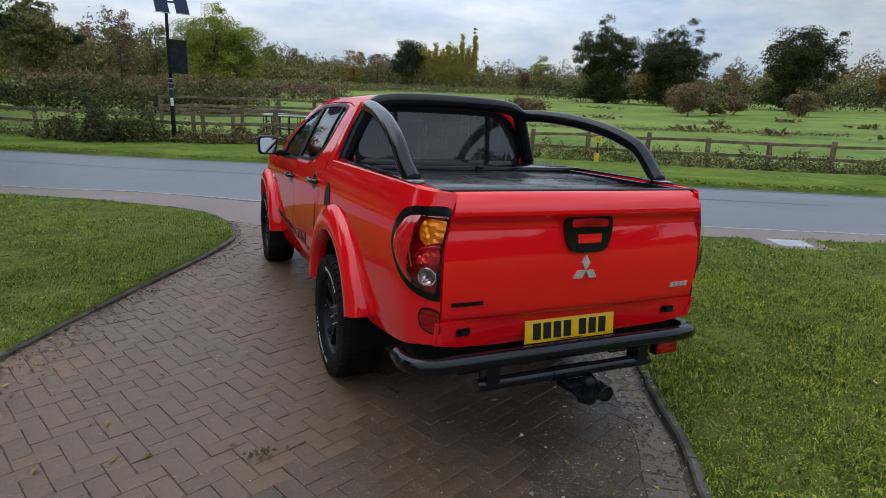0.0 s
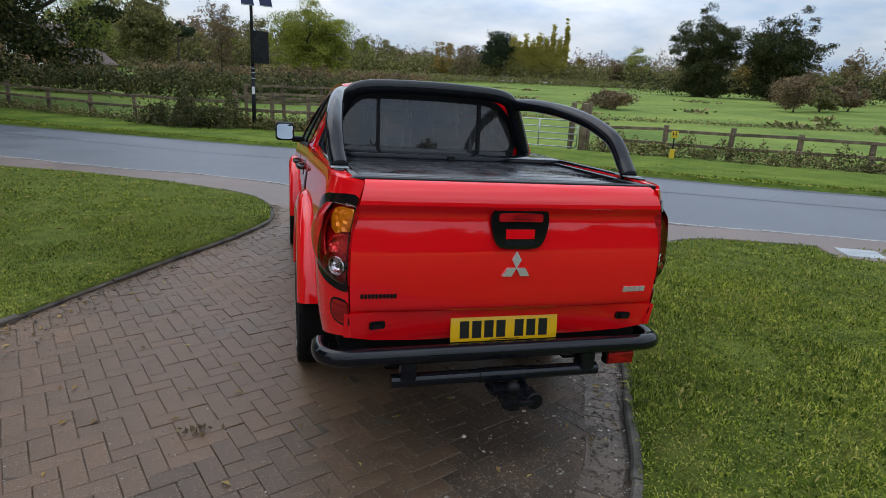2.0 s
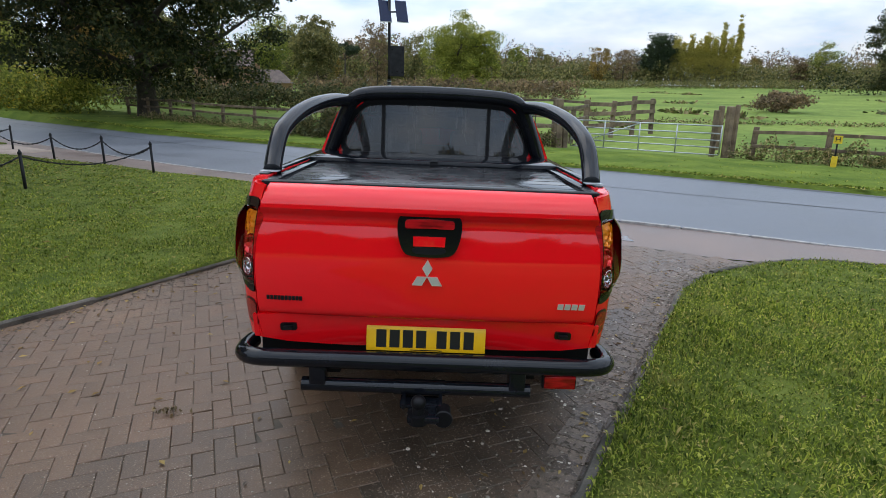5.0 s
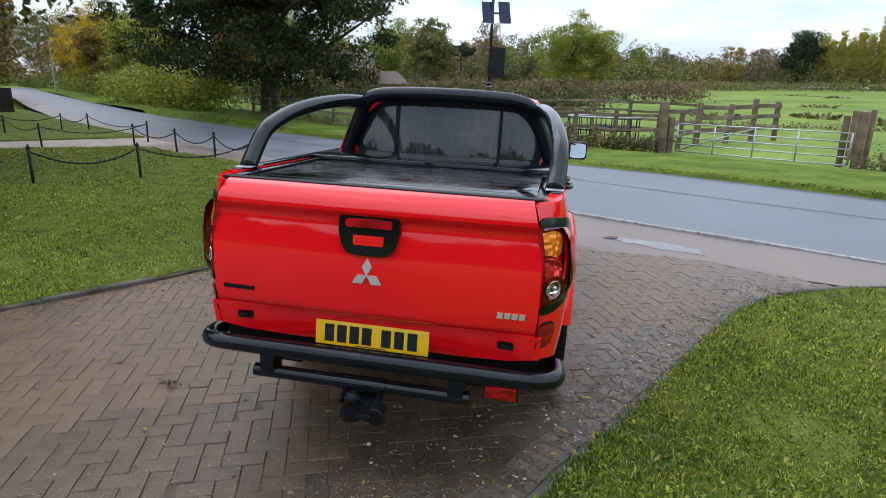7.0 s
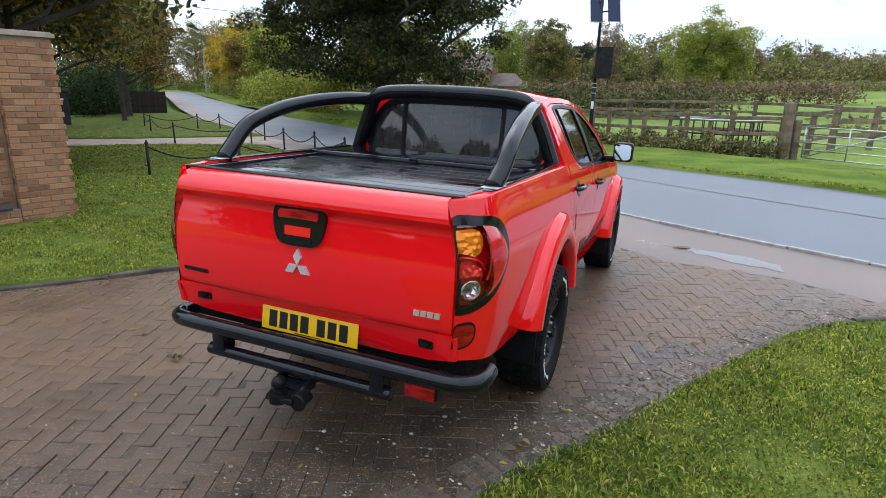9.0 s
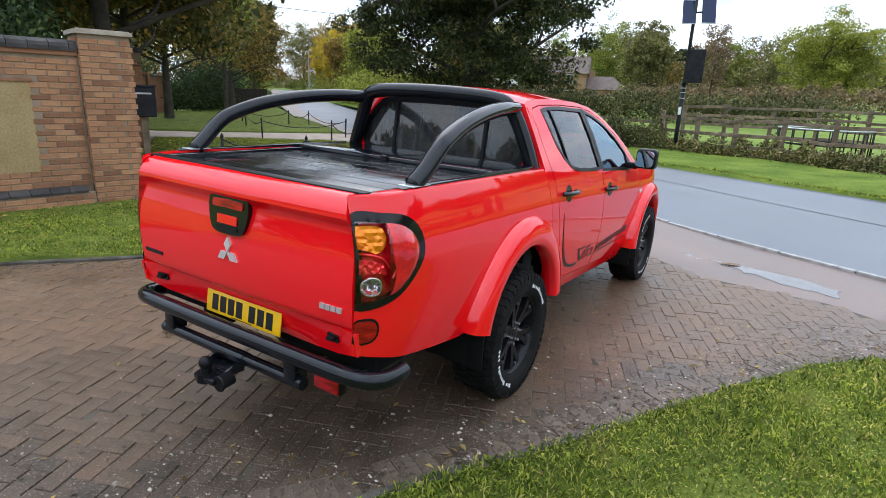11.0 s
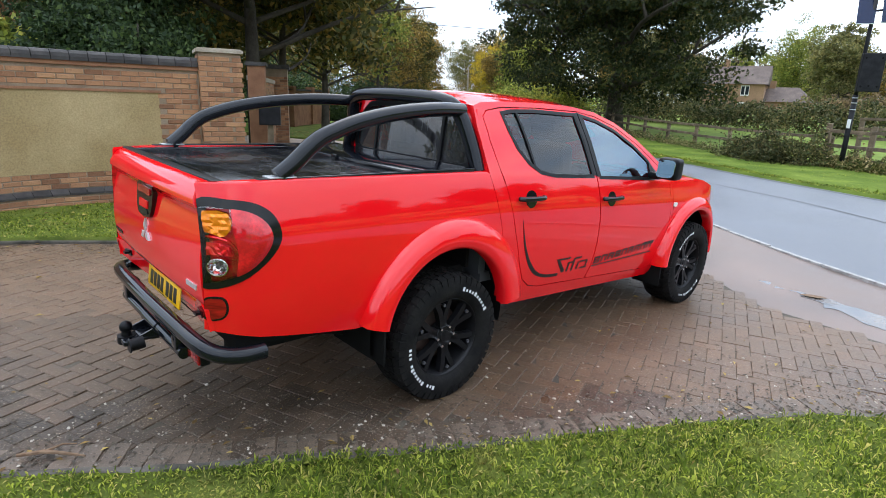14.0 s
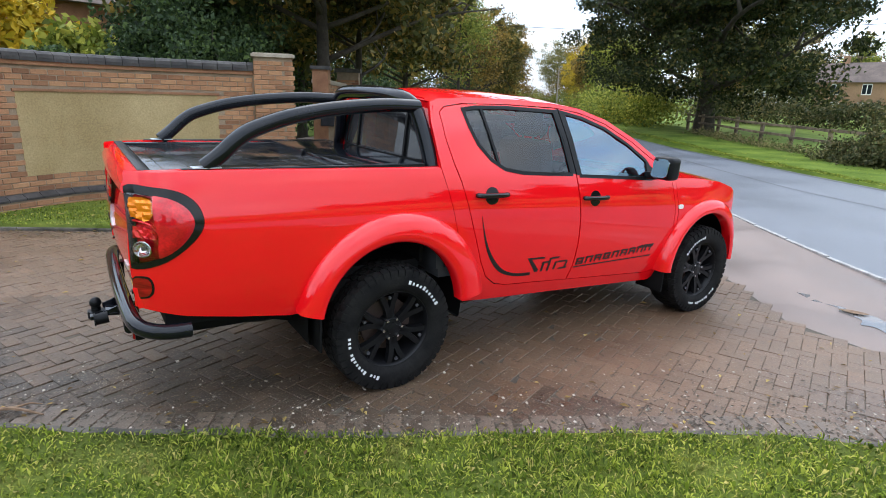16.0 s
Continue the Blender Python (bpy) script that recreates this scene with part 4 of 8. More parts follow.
film = nt.nodes.new("ShaderNodeBsdfDiffuse")
film.inputs["Color"].default_value = (0.32, 0.32, 0.33, 1)
streak = ramp(nt, noise_tex(nt, 9, 6, 0.7, stretch=(3.0, 1.0, 0.35)), [(0.35, (0.02, 0.02, 0.02)), (0.7, (0.20, 0.20, 0.20))])
veil = nt.nodes.new("ShaderNodeMixShader")
clean = nt.nodes["Material Output"].inputs["Surface"].links[0].from_socket
nt.links.new(streak, veil.inputs[0])
nt.links.new(clean, veil.inputs[1])
nt.links.new(film.outputs["BSDF"], veil.inputs[2])
nt.links.new(veil.outputs["Shader"], nt.nodes["Material Output"].inputs["Surface"])
M_glass = glass("clear_side_glass", (0.5, 0.58, 0.6), ior=3.0, shade=(0.64, 0.86, 1.0))
M_mirror = plain("mirror_glass", (0.33, 0.37, 0.40), 0.02, 1.0)
M_plate = plain("yellow_number_plate", (0.86, 0.48, 0.010), 0.32, coat=0.3)
M_black = plain("black_lettering", (0.008, 0.008, 0.008), 0.4)


def lens_material(name, color, color2, metal=0.25, facets=0.3):
    m = bpy.data.materials.new(name)
    m.use_nodes = True
    nt = m.node_tree
    bs = nt.nodes["Principled BSDF"]
    blot = ramp(nt, noise_tex(nt, 11, 2, 0.6, stretch=(0.7, 0.7, 2.2)), [(0.38, (0, 0, 0)), (0.58, (1, 1, 1))])
    line = ramp(nt, noise_tex(nt, 60, 1, 0.5, stretch=(0.2, 0.2, 2.0)), [(0.35, (0, 0, 0)), (0.65, (1, 1, 1))])
    cell = mix_color(nt, 0.35, blot, line)
    nt.links.new(mix_color(nt, cell, color, color2), bs.inputs["Base Color"])
    bs.inputs["Roughness"].default_value, bs.inputs["Coat Weight"].default_value = 0.2, 0.6
    bs.inputs["Metallic"].default_value = metal
    bs.inputs["Coat Roughness"].default_value = 0.02
    bs.inputs["Specular IOR Level"].default_value = 0.3
    bump(nt, bs, line, facets * 0.15, 0.002)
    return m


M_lens_dark = lens_material("dark_red_lamp_lens", (0.62, 0.008, 0.014), (0.18, 0.002, 0.004))
M_reflector = lens_material("red_reflector", (0.62, 0.012, 0.012), (0.22, 0.004, 0.005), 0.3, 0.3)

TRUCK_M = pose(0, 0, 0.0, -0.985, 1.289, 0)
truck = thing("pickup_truck", "bright red double-cab pickup truck with black roll bar, on paving", "pickup truck", TRUCK_M)


def interp(x, table):
    if x <= table[0][0]:
        return table[0][1]
    for (a, va), (b, vb) in zip(table, table[1:]):
        if x <= b:
            t = (x - a) / (b - a)
            return va + (vb - va) * t
    return table[-1][1]


def smooth_interp(x, table):
    xs = [p[0] for p in table]
    if x <= xs[0]:
        return table[0][1]
    if x >= xs[-1]:
        return table[-1][1]
    i = max(k for k in range(len(xs) - 1) if xs[k] <= x)
    def slope(k):
        if k == 0 or k == len(xs) - 1:
            j = 0 if k == 0 else len(xs) - 2
            return (table[j + 1][1] - table[j][1]) / (xs[j + 1] - xs[j])
        return (table[k + 1][1] - table[k - 1][1]) / (xs[k + 1] - xs[k - 1])
    h = xs[i + 1] - xs[i]
    t = (x - xs[i]) / h
    m0, m1 = slope(i) * h, slope(i + 1) * h
    return (2 * t ** 3 - 3 * t * t + 1) * table[i][1] + (t ** 3 - 2 * t * t + t) * m0 + (-2 * t ** 3 + 3 * t * t) * table[i + 1][1] + (t ** 3 - t * t) * m1


BULGE = [(0.34, 0.700), (0.45, 0.755), (0.55, 0.788), (0.7, 0.818), (0.85, 0.833), (1.0, 0.836), (1.08, 0.834), (1.15, 0.8265), (1.25, 0.808), (1.30, 0.796), (1.36, 0.778)]
TAPER = [(0.0, 0.0), (4.3, 0.0), (4.65, -0.022), (4.86, -0.075), (4.96, -0.15), (5.03, -0.27)]
CORNER_X = [(-0.09, -0.115), (-0.06, -0.090), (-0.02, -0.060), (0.03, -0.033), (0.08, -0.015), (0.15, -0.004), (0.25, 0.0)]
CORNER_Y = [(-0.09, -0.075), (-0.06, -0.048), (-0.02, -0.012), (0.03, 0.034), (0.08, 0.083), (0.15, 0.151), (0.25, 0.25)]


def belt(y):
    return 1.335 - 0.062 * (y - 1.6)


def side(s, z, out=0.0):
    """A place on the truck's right side, from the way along it and the height."""
    y = smooth_interp(s, CORNER_Y) if s < 0.25 else s
    rake = 0.04 * max(0.0, y - 1.7)
    b = belt(y) if y > 1.5 else 9
    if z <= b:
        x = smooth_interp(z + rake, BULGE)
    else:
        x = smooth_interp(b + rake, BULGE) - (z - b) * 0.44 - 0.12 * max(0, z - b - 0.25)
    x += smooth_interp(s, CORNER_X) if s < 0.25 else 0.0
    x += smooth_interp(y, TAPER) if y > 4.3 else 0.0
    return Vector((x + out, y, z))


def mirrored(bm):
    me = bpy.data.meshes.new("m")
    bm.to_mesh(me)
    o = bmesh.new()
    o.from_mesh(me)
    bpy.data.meshes.remove(me)
    for v in o.verts:
        v.co.x = -v.co.x
    bmesh.ops.reverse_faces(o, faces=list(o.faces))
    return o


def smooth_by_angle(me, angle=35):
    me.polygons.foreach_set("use_smooth", [True] * len(me.polygons))
    me.set_sharp_from_angle(angle=radians(angle))


def tpart(name, bm, mat, parent=None, label="", angle=35):
    ob = part(name, bm, mat, parent if parent is not None else truck, label)
    smooth_by_angle(ob.data, angle)
    return ob


def pair(name, make, mat, label="", parents=None, angle=35):
    """The same part on the right and on the left."""
    bm = make()
    l = mirrored(bm)
    a = tpart(name, bm, mat, parents[0] if parents else None, label, angle)
    b = tpart(name, l, mat, parents[1] if parents else None, label, angle)
    return a, b


def ellipse(cy, cz, ry, rz, a0, a1, n=28):
    return [(cy + ry * math.cos(radians(a0 + (a1 - a0) * k / n)), cz + rz * math.sin(radians(a0 + (a1 - a0) * k / n))) for k in range(n + 1)]


def grown(poly, d):
    """An outline pushed outward by d (inward if negative)."""
    area = sum(a[0] * b[1] - b[0] * a[1] for a, b in zip(poly, poly[1:] + poly[:1]))
    s = 1 if area > 0 else -1
    out = []
    n = len(poly)
    for i in range(n):
        p, q, r = Vector(poly[i - 1]), Vector(poly[i]), Vector(poly[(i + 1) % n])
        e, f = (q - p).normalized(), (r - q).normalized()
        nn = Vector((e.y + f.y, -e.x - f.x)) * s
        if nn.length < 1e-6:
            nn = Vector((e.y, -e.x)) * s
        nn.normalize()
        k = max(0.5, nn.dot(Vector((e.y, -e.x)) * s))
        out.append(tuple(q + nn * d / k))
    return out


def rounded(points, n=5):
    """A closed outline rounded through its points."""
    p = [Vector((*q, 0)) for q in points]
    out = []
    m = len(p)
    for i in range(m):
        a, b, c, d = p[i - 1], p[i], p[(i + 1) % m], p[(i + 2) % m]
        for k in range(n):
            t = k / n
            v = 0.5 * (2 * b + (c - a) * t + (2 * a - 5 * b + 4 * c - d) * t * t + (3 * b - a - 3 * c + d) * t ** 3)
            out.append((v.x, v.y))
    return out


def panel(outer, holes=(), step=0.045, depth=0.025, out=0.0):
    return sheet(outer, list(holes), lambda a, b: side(a, b, out), step, (-depth, 0, 0))


# outlines along the side
LAMP_OUT = rounded([(-0.0895, 1.285), (0.02, 1.288), (0.13, 1.268), (0.205, 1.215), (0.236, 1.135), (0.215, 1.065), (0.135, 0.985), (0.03, 0.922), (-0.0895, 0.900), (-0.0896, 1.0), (-0.0896, 1.15)], 4)
LAMP_OUT = [(max(a, -0.0897), b) for a, b in LAMP_OUT]
LAMP_IN = [(max(a, -0.0897), b) for a, b in rounded([(-0.0895, 1.250), (0.0, 1.252), (0.095, 1.236), (0.166, 1.19), (0.196, 1.125), (0.172, 1.06), (0.108, 0.994), (0.02, 0.948), (-0.0895, 0.928), (-0.0896, 1.02), (-0.0896, 1.15)], 4)]
arch_rear = ellipse(1.275, 0.45, 0.50, 0.52, 168, 8)
BED_SIDE = [(-0.09, 1.348), (-0.09, 0.70), (0.0, 0.682), (0.136, 0.648), (0.4, 0.598), (0.66, 0.557)] + arch_rear + [(1.82, 0.50), (1.74, 0.85), (1.685, 1.05), (1.63, 1.24), (1.60, 1.338), (0.8, 1.348), (0.25, 1.356)]
lamp_hole = [(max(a, -0.0885), b) for a, b in LAMP_OUT]
REFL = [(-0.072, 0.842), (-0.068, 0.848), (0.006, 0.848), (0.018, 0.838), (0.024, 0.80), (0.018, 0.775), (0.0, 0.762), (-0.05, 0.757), (-0.066, 0.76), (-0.072, 0.77)]
REFL = rounded([(-0.0865 + (a + 0.072) * 0.82, b) for a, b in REFL[::2]], 4)

# bed side with rolled top rail
pair("bed_side", lambda: sheet(BED_SIDE, [lamp_hole], side, 0.04, lambda co: Vector((0, 0.03, 0)) if co.y < 0.0 else Vector((-0.025, 0, 0))), M_paint)


def rail_top():
    bm = bmesh.new()
    rows = []
    for k in range(25):
        y = -0.07 + 1.66 * k / 24
        zz = interp(y, [(-0.09, 1.348), (0.25, 1.356), (0.8, 1.348), (1.6, 1.338)])
        s = y if y > 0.25 else interp(y, [(v, u) for u, v in CORNER_Y])
        o = side(s, zz)
        rows.append([bm.verts.new((o.x - min(a, max(0.0, o.x - (0.72 if y < 0.03 else 0.0))), o.y, zz + b)) for a, b in ((-0.001, -0.004), (0.006, 0.005), (0.02, 0.008), (0.062, 0.006), (0.066, -0.03))])
    for a, b in zip(rows, rows[1:]):
        for k in range(4):
            bm.faces.new((a[k], b[k], b[k + 1], a[k + 1]))
    return bm


pair("bed_rail", rail_top, M_paint)
pair("arm_foot", lambda: box(0.696, 0.774, 0.212, 0.345, 1.366, 1.3715, bevel=0.002), M_galv, "bright foot plate")

# cab side: pillars and sill round the door openings
REAR_DOOR = [(1.665, 1.66), (1.672, 1.52), (1.705, 1.36), (1.745, 1.25), (1.84, 0.95), (1.92, 0.73), (1.985, 0.61), (2.07, 0.545), (2.18, 0.52), (2.45, 0.503), (2.765, 0.478), (2.79, 0.60), (2.797, 0.76), (2.79, 0.94), (2.765, 1.12), (2.737, 1.268), (2.715, 1.50), (2.695, 1.712), (2.2, 1.722), (1.85, 1.715), (1.71, 1.695)]
FRONT_DOOR = [(2.702, 1.712), (2.722, 1.50), (2.744, 1.268), (2.773, 1.12), (2.798, 0.94), (2.805, 0.76), (2.798, 0.60), (2.773, 0.478), (3.3, 0.442), (3.70, 0.414), (3.79, 0.43), (3.86, 0.55), (3.90, 0.75), (3.90, 0.92), (3.86, 1.08), (3.83, 1.20), (3.64, 1.345), (3.42, 1.485), (3.17, 1.61), (2.92, 1.682)]
DOORS = [(1.665, 1.66), (1.672, 1.52), (1.705, 1.36), (1.745, 1.25), (1.84, 0.95), (1.92, 0.73), (1.985, 0.61), (2.07, 0.545), (2.18, 0.52), (2.45, 0.503), (3.3, 0.442), (3.70, 0.414), (3.79, 0.43), (3.86, 0.55), (3.90, 0.75), (3.90, 0.92), (3.86, 1.08), (3.83, 1.20), (3.64, 1.345), (3.42, 1.485), (3.17, 1.61), (2.92, 1.682), (2.69, 1.712), (2.2, 1.722), (1.85, 1.715), (1.71, 1.695)]
CAB_EDGE = [(3.89, 1.205), (3.69, 1.362), (3.45, 1.515), (3.19, 1.642), (2.93, 1.715), (2.65, 1.746), (2.3, 1.758), (1.9, 1.756), (1.68, 1.742), (1.61, 1.72)]
CAB_SIDE = [(1.605, 1.338), (1.635, 1.24), (1.69, 1.05), (1.745, 0.85), (1.825, 0.50), (1.84, 0.44), (2.0, 0.425), (2.75, 0.385), (3.80, 0.325), (3.92, 0.45), (3.945, 0.75), (3.94, 0.93), (3.90, 1.09)] + CAB_EDGE + [(1.588, 1.60)]
pair("cab_side", lambda: panel(CAB_SIDE, [grown(DOORS, 0.004)], 0.06), M_paint)
REAR_WIN = [(1.855, 1.678), (1.875, 1.58), (1.92, 1.475), (2.0, 1.385), (2.10, 1.325), (2.25, 1.298), (2.45, 1.286), (2.69, 1.276), (2.675, 1.45), (2.648, 1.685), (2.2, 1.698), (1.95, 1.692)]
FRONT_WIN = [(2.752, 1.678), (2.768, 1.50), (2.79, 1.262), (3.2, 1.238), (3.57, 1.214), (3.625, 1.225), (3.54, 1.345), (3.36, 1.465), (3.15, 1.575), (2.93, 1.645)]
rear_doors = pair("rear_door", lambda: panel(grown(REAR_DOOR, -0.002), [REAR_WIN], 0.05), M_paint)
front_doors = pair("front_door", lambda: panel(grown(FRONT_DOOR, -0.002), [FRONT_WIN], 0.05), M_paint)
pair("window_seal", lambda: panel(grown(REAR_WIN, 0.017), [grown(REAR_WIN, -0.006)], 0.08, 0.012, 0.003), M_trim, "black rubber window frame", rear_doors)
pair("window_seal", lambda: panel(grown(FRONT_WIN, 0.017), [grown(FRONT_WIN, -0.006)], 0.08, 0.012, 0.003), M_trim, "black rubber window frame", front_doors)
pair("pillar_trim", lambda: panel([(2.652, 1.700), (2.682, 1.45), (2.695, 1.275), (2.736, 1.272), (2.714, 1.50), (2.694, 1.706)], (), 0.06, 0.01, 0.004), M_trim, "black door pillar trim", rear_doors)
pair("pillar_trim", lambda: panel([(2.703, 1.706), (2.723, 1.50), (2.746, 1.266), (2.784, 1.262), (2.762, 1.50), (2.746, 1.694)], (), 0.06, 0.01, 0.004), M_trim, "black door pillar trim", front_doors)
pair("window_glass", lambda: panel(REAR_WIN, (), 0.12, 0.004, -0.006), M_glass_dark, "dark tinted glass", rear_doors)
pair("window_glass", lambda: panel(FRONT_WIN, (), 0.12, 0.004, -0.006), M_glass, "clear glass", front_doors)
pair("quarter_bar", lambda: panel([(1.985, 1.69), (2.005, 1.69), (2.065, 1.335), (2.045, 1.345)], (), 0.08, 0.01, 0.004), M_trim, "black window divider", rear_doors)


def handle_cup(y, z):
    return lambda: sheet(ellipse(y, z, 0.055, 0.056, 0, 345, 23), [], lambda a, b: side(a, b, 0.003), 0.03, (-0.01, 0, 0))


def handle_bar(y, z):
    def make():
        pts = [side(y + d, z + 0.008 - 0.02 * d, o) for d, o in ((-0.125, 0.004), (-0.11, 0.03), (-0.05, 0.042), (0.04, 0.042), (0.10, 0.032), (0.12, 0.004))]
        return tube(smooth_path(pts, 4), [0.012] + [0.016] * 19 + [0.012], 10)
    return make


for yy, zz, ps in ((1.976, 1.158, rear_doors), (2.93, 1.092, front_doors)):
    cups = pair("handle_cup", handle_cup(yy, zz), M_gloss, "black recess", ps)
    pair("door_handle", handle_bar(yy, zz), M_gloss, "gloss black handle", ps)

# front wing, bonnet, windscreen, roof
arch_front = ellipse(4.33, 0.42, 0.49, 0.51, 172, -4)
WING_TOP = [(4.99, 0.90), (4.92, 1.00), (4.77, 1.085), (4.52, 1.150), (4.2, 1.190), (3.88, 1.205)]
WING = [(3.905, 1.09), (3.945, 0.93), (3.95, 0.75), (3.925, 0.45), (3.83, 0.33)] + arch_front + [(4.96, 0.45), (5.01, 0.60), (5.02, 0.78)] + WING_TOP
pair("front_wing", lambda: panel(WING, (), 0.05), M_paint)


def cross_loft(edges, crown, n=16, power=2.2):
    """A surface across the truck between an edge line and its mirror, arched by crown."""
    bm = bmesh.new()
    rows = []
    for (p, c) in zip(edges, crown):
        rows.append([bm.verts.new((p.x * u, p.y - c[1] * (1 - abs(u) ** power), p.z + c[0] * (1 - abs(u) ** power))) for u in [-1 + 2 * k / n for k in range(n + 1)]])
    for a, b in zip(rows, rows[1:]):
        for k in range(n):
            bm.faces.new((a[k], a[k + 1], b[k + 1], b[k]))
    bmesh.ops.recalc_face_normals(bm, faces=list(bm.faces))
    return bm


roof_edge = [side(a, b) for a, b in reversed(CAB_EDGE[4:])]
tpart("roof", cross_loft(roof_edge, [(0.03, 0.0), (0.042, 0), (0.05, 0), (0.05, 0), (0.045, 0), (0.035, -0.06)], 20), M_paint)
screen_edge = [side(a, b) for a, b in reversed(CAB_EDGE[:5])]
tpart("windscreen", cross_loft(screen_edge, [(0.035, -0.06), (0.03, -0.12), (0.02, -0.17), (0.01, -0.2), (0.0, -0.2)], 16), M_glass, label="clear windscreen glass")
hood_edge = [side(a, b) for a, b in reversed(WING_TOP)]
tpart("bonnet", cross_loft(hood_edge, [(0.03, 0.0), (0.04, 0), (0.045, 0), (0.04, 0), (0.03, -0.03), (0.0, -0.06)], 18), M_paint)
nose_edge = [side(a, b) for a, b in ((4.99, 0.90), (5.02, 0.78), (5.01, 0.60), (4.96, 0.45))]
tpart("front_bumper", cross_loft(nose_edge, [(0.0, -0.06), (0, -0.1), (0, -0.1), (0, -0.06)], 14), M_paint)


# back wall of the cab with its sliding window
def cab_back(a, b):
    return Vector((a, 1.565 + 0.10 * (b - 1.34) + 0.03 * (a / 0.7) ** 2, b))


BACK = [(-0.78, 1.30), (0.78, 1.30), (0.745, 1.40), (0.69, 1.55), (0.615, 1.70), (0.5, 1.745), (0, 1.772), (-0.5, 1.745), (-0.615, 1.70), (-0.69, 1.55), (-0.745, 1.40)]
BACK_WIN = rounded([(-0.57, 1.355), (-0.30, 1.35), (0.30, 1.35), (0.57, 1.355), (0.622, 1.42), (0.585, 1.55), (0.50, 1.65), (0.40, 1.682), (0, 1.69), (-0.40, 1.682), (-0.50, 1.65), (-0.585, 1.55), (-0.622, 1.42)], 3)


def back_sheet(outer, holes, d, step, thick):
    bm = sheet(outer, holes, lambda a, b: cab_back(a, b) + Vector((0, -d, 0)), step, (0, thick, 0))
    return bm


tpart("cab_rear_wall", back_sheet(BACK, [BACK_WIN], 0.0, 0.08, 0.03), M_paint)
rear_seal = tpart("rear_window_seal", back_sheet(grown(BACK_WIN, 0.022), [grown(BACK_WIN, -0.012)], 0.005, 0.08, 0.012), M_trim, label="black rubber window surround")
tpart("rear_window", back_sheet(BACK_WIN, [], -0.01, 0.15, 0.004), M_glass_streaked, label="dark sliding rear window glass with dried streaks")
for sx in (-0.355, 0.355):
    tpart("window_bar", back_sheet([(sx - 0.011, 1.345), (sx + 0.011, 1.345), (sx + 0.011, 1.692), (sx - 0.011, 1.692)], [], 0.006, 0.1, 0.014), M_trim)


# wheel-arch flares
def flare(cy, cz, r_in, r_out, a0, a1, bulge, shift):
    def make():
        bm = bmesh.new()
        rows = []
        n = 48
        prof = [(0.0, -0.075), (0.0, 0.0), (0.10, 0.012), (0.35, 0.010), (0.7, -0.006), (0.93, -0.028), (1.0, -0.045)]
        for k in range(n + 1):
            a = radians(a0 + (a1 - a0) * k / n)
            ca, sa = math.cos(a), math.sin(a)
            ring = []
            for w, o in prof:
                ry, rz = r_in[0] + (r_out[0] - r_in[0]) * w, r_in[1] + (r_out[1] - r_in[1]) * w
                y, z = cy + shift * w + ry * ca, cz + rz * sa
                x = smooth_interp(z + 0.04 * max(0, y - 1.7), BULGE) + (smooth_interp(y, TAPER) if y > 4.3 else 0)
                edge = bulge + 0.002
                xx = edge + o + (min(0, (smooth_interp(y, TAPER) if y > 4.3 else 0)) * 0.75)
                if w > 0.6:
                    xx = max(x + 0.002, xx) if w < 0.99 else x - 0.004
                ring.append(bm.verts.new((xx, y, z)))
            rows.append(ring)
        for a, b in zip(rows, rows[1:]):
            for k in range(len(prof) - 1):
                bm.faces.new((a[k], b[k], b[k + 1], a[k + 1]))
        bm.faces.new(rows[0])
        bm.faces.new(list(reversed(rows[-1])))
        bmesh.ops.recalc_face_normals(bm, faces=list(bm.faces))
        return bm
    return make


pair("rear_arch_flare", flare(1.272, 0.45, (0.462, 0.485), (0.632, 0.645), 169, 7, 0.888, 0.036), M_paint, angle=60)
pair("front_arch_flare", flare(4.335, 0.405, (0.455, 0.49), (0.59, 0.60), 178, 2, 0.888, 0.045), M_paint, angle=60)


# dark wheel housings
def housing(cy, cz, ry, rz):
    def make():
        bm = bmesh.new()
        rows = []
        for k in range(25):
            a = radians(-20 + 220 * k / 24)
            rows.append([bm.verts.new((x, cy + ry * math.cos(a), max(cz + rz * math.sin(a), 0.36))) for x in (0.80, 0.42)])
        for a, b in zip(rows, rows[1:]):
            bm.faces.new((a[0], b[0], b[1], a[1]))
        bm.faces.new([r[1] for r in rows])
        return bm
    return make


pair("wheel_housing", housing(1.275, 0.45, 0.52, 0.53), M_under)
pair("wheel_housing", housing(4.33, 0.42, 0.50, 0.52), M_under)

# tailgate and lower rear panel
GATE_Y = [(0.785, -0.035), (0.80, -0.070), (0.815, -0.086), (0.86, -0.094), (0.95, -0.099), (1.0, -0.098), (1.05, -0.0945), (1.10, -0.0885), (1.15, -0.081), (1.205, -0.0705), (1.224, -0.0705), (1.244, -0.088), (1.262, -0.103), (1.285, -0.101), (1.32, -0.084), (1.345, -0.058), (1.354, -0.03)]


def gate(a, b, out=0.0):
    return Vector((a, interp(b, GATE_Y) + 0.014 * abs(a / 0.72) ** 2 - out, b))


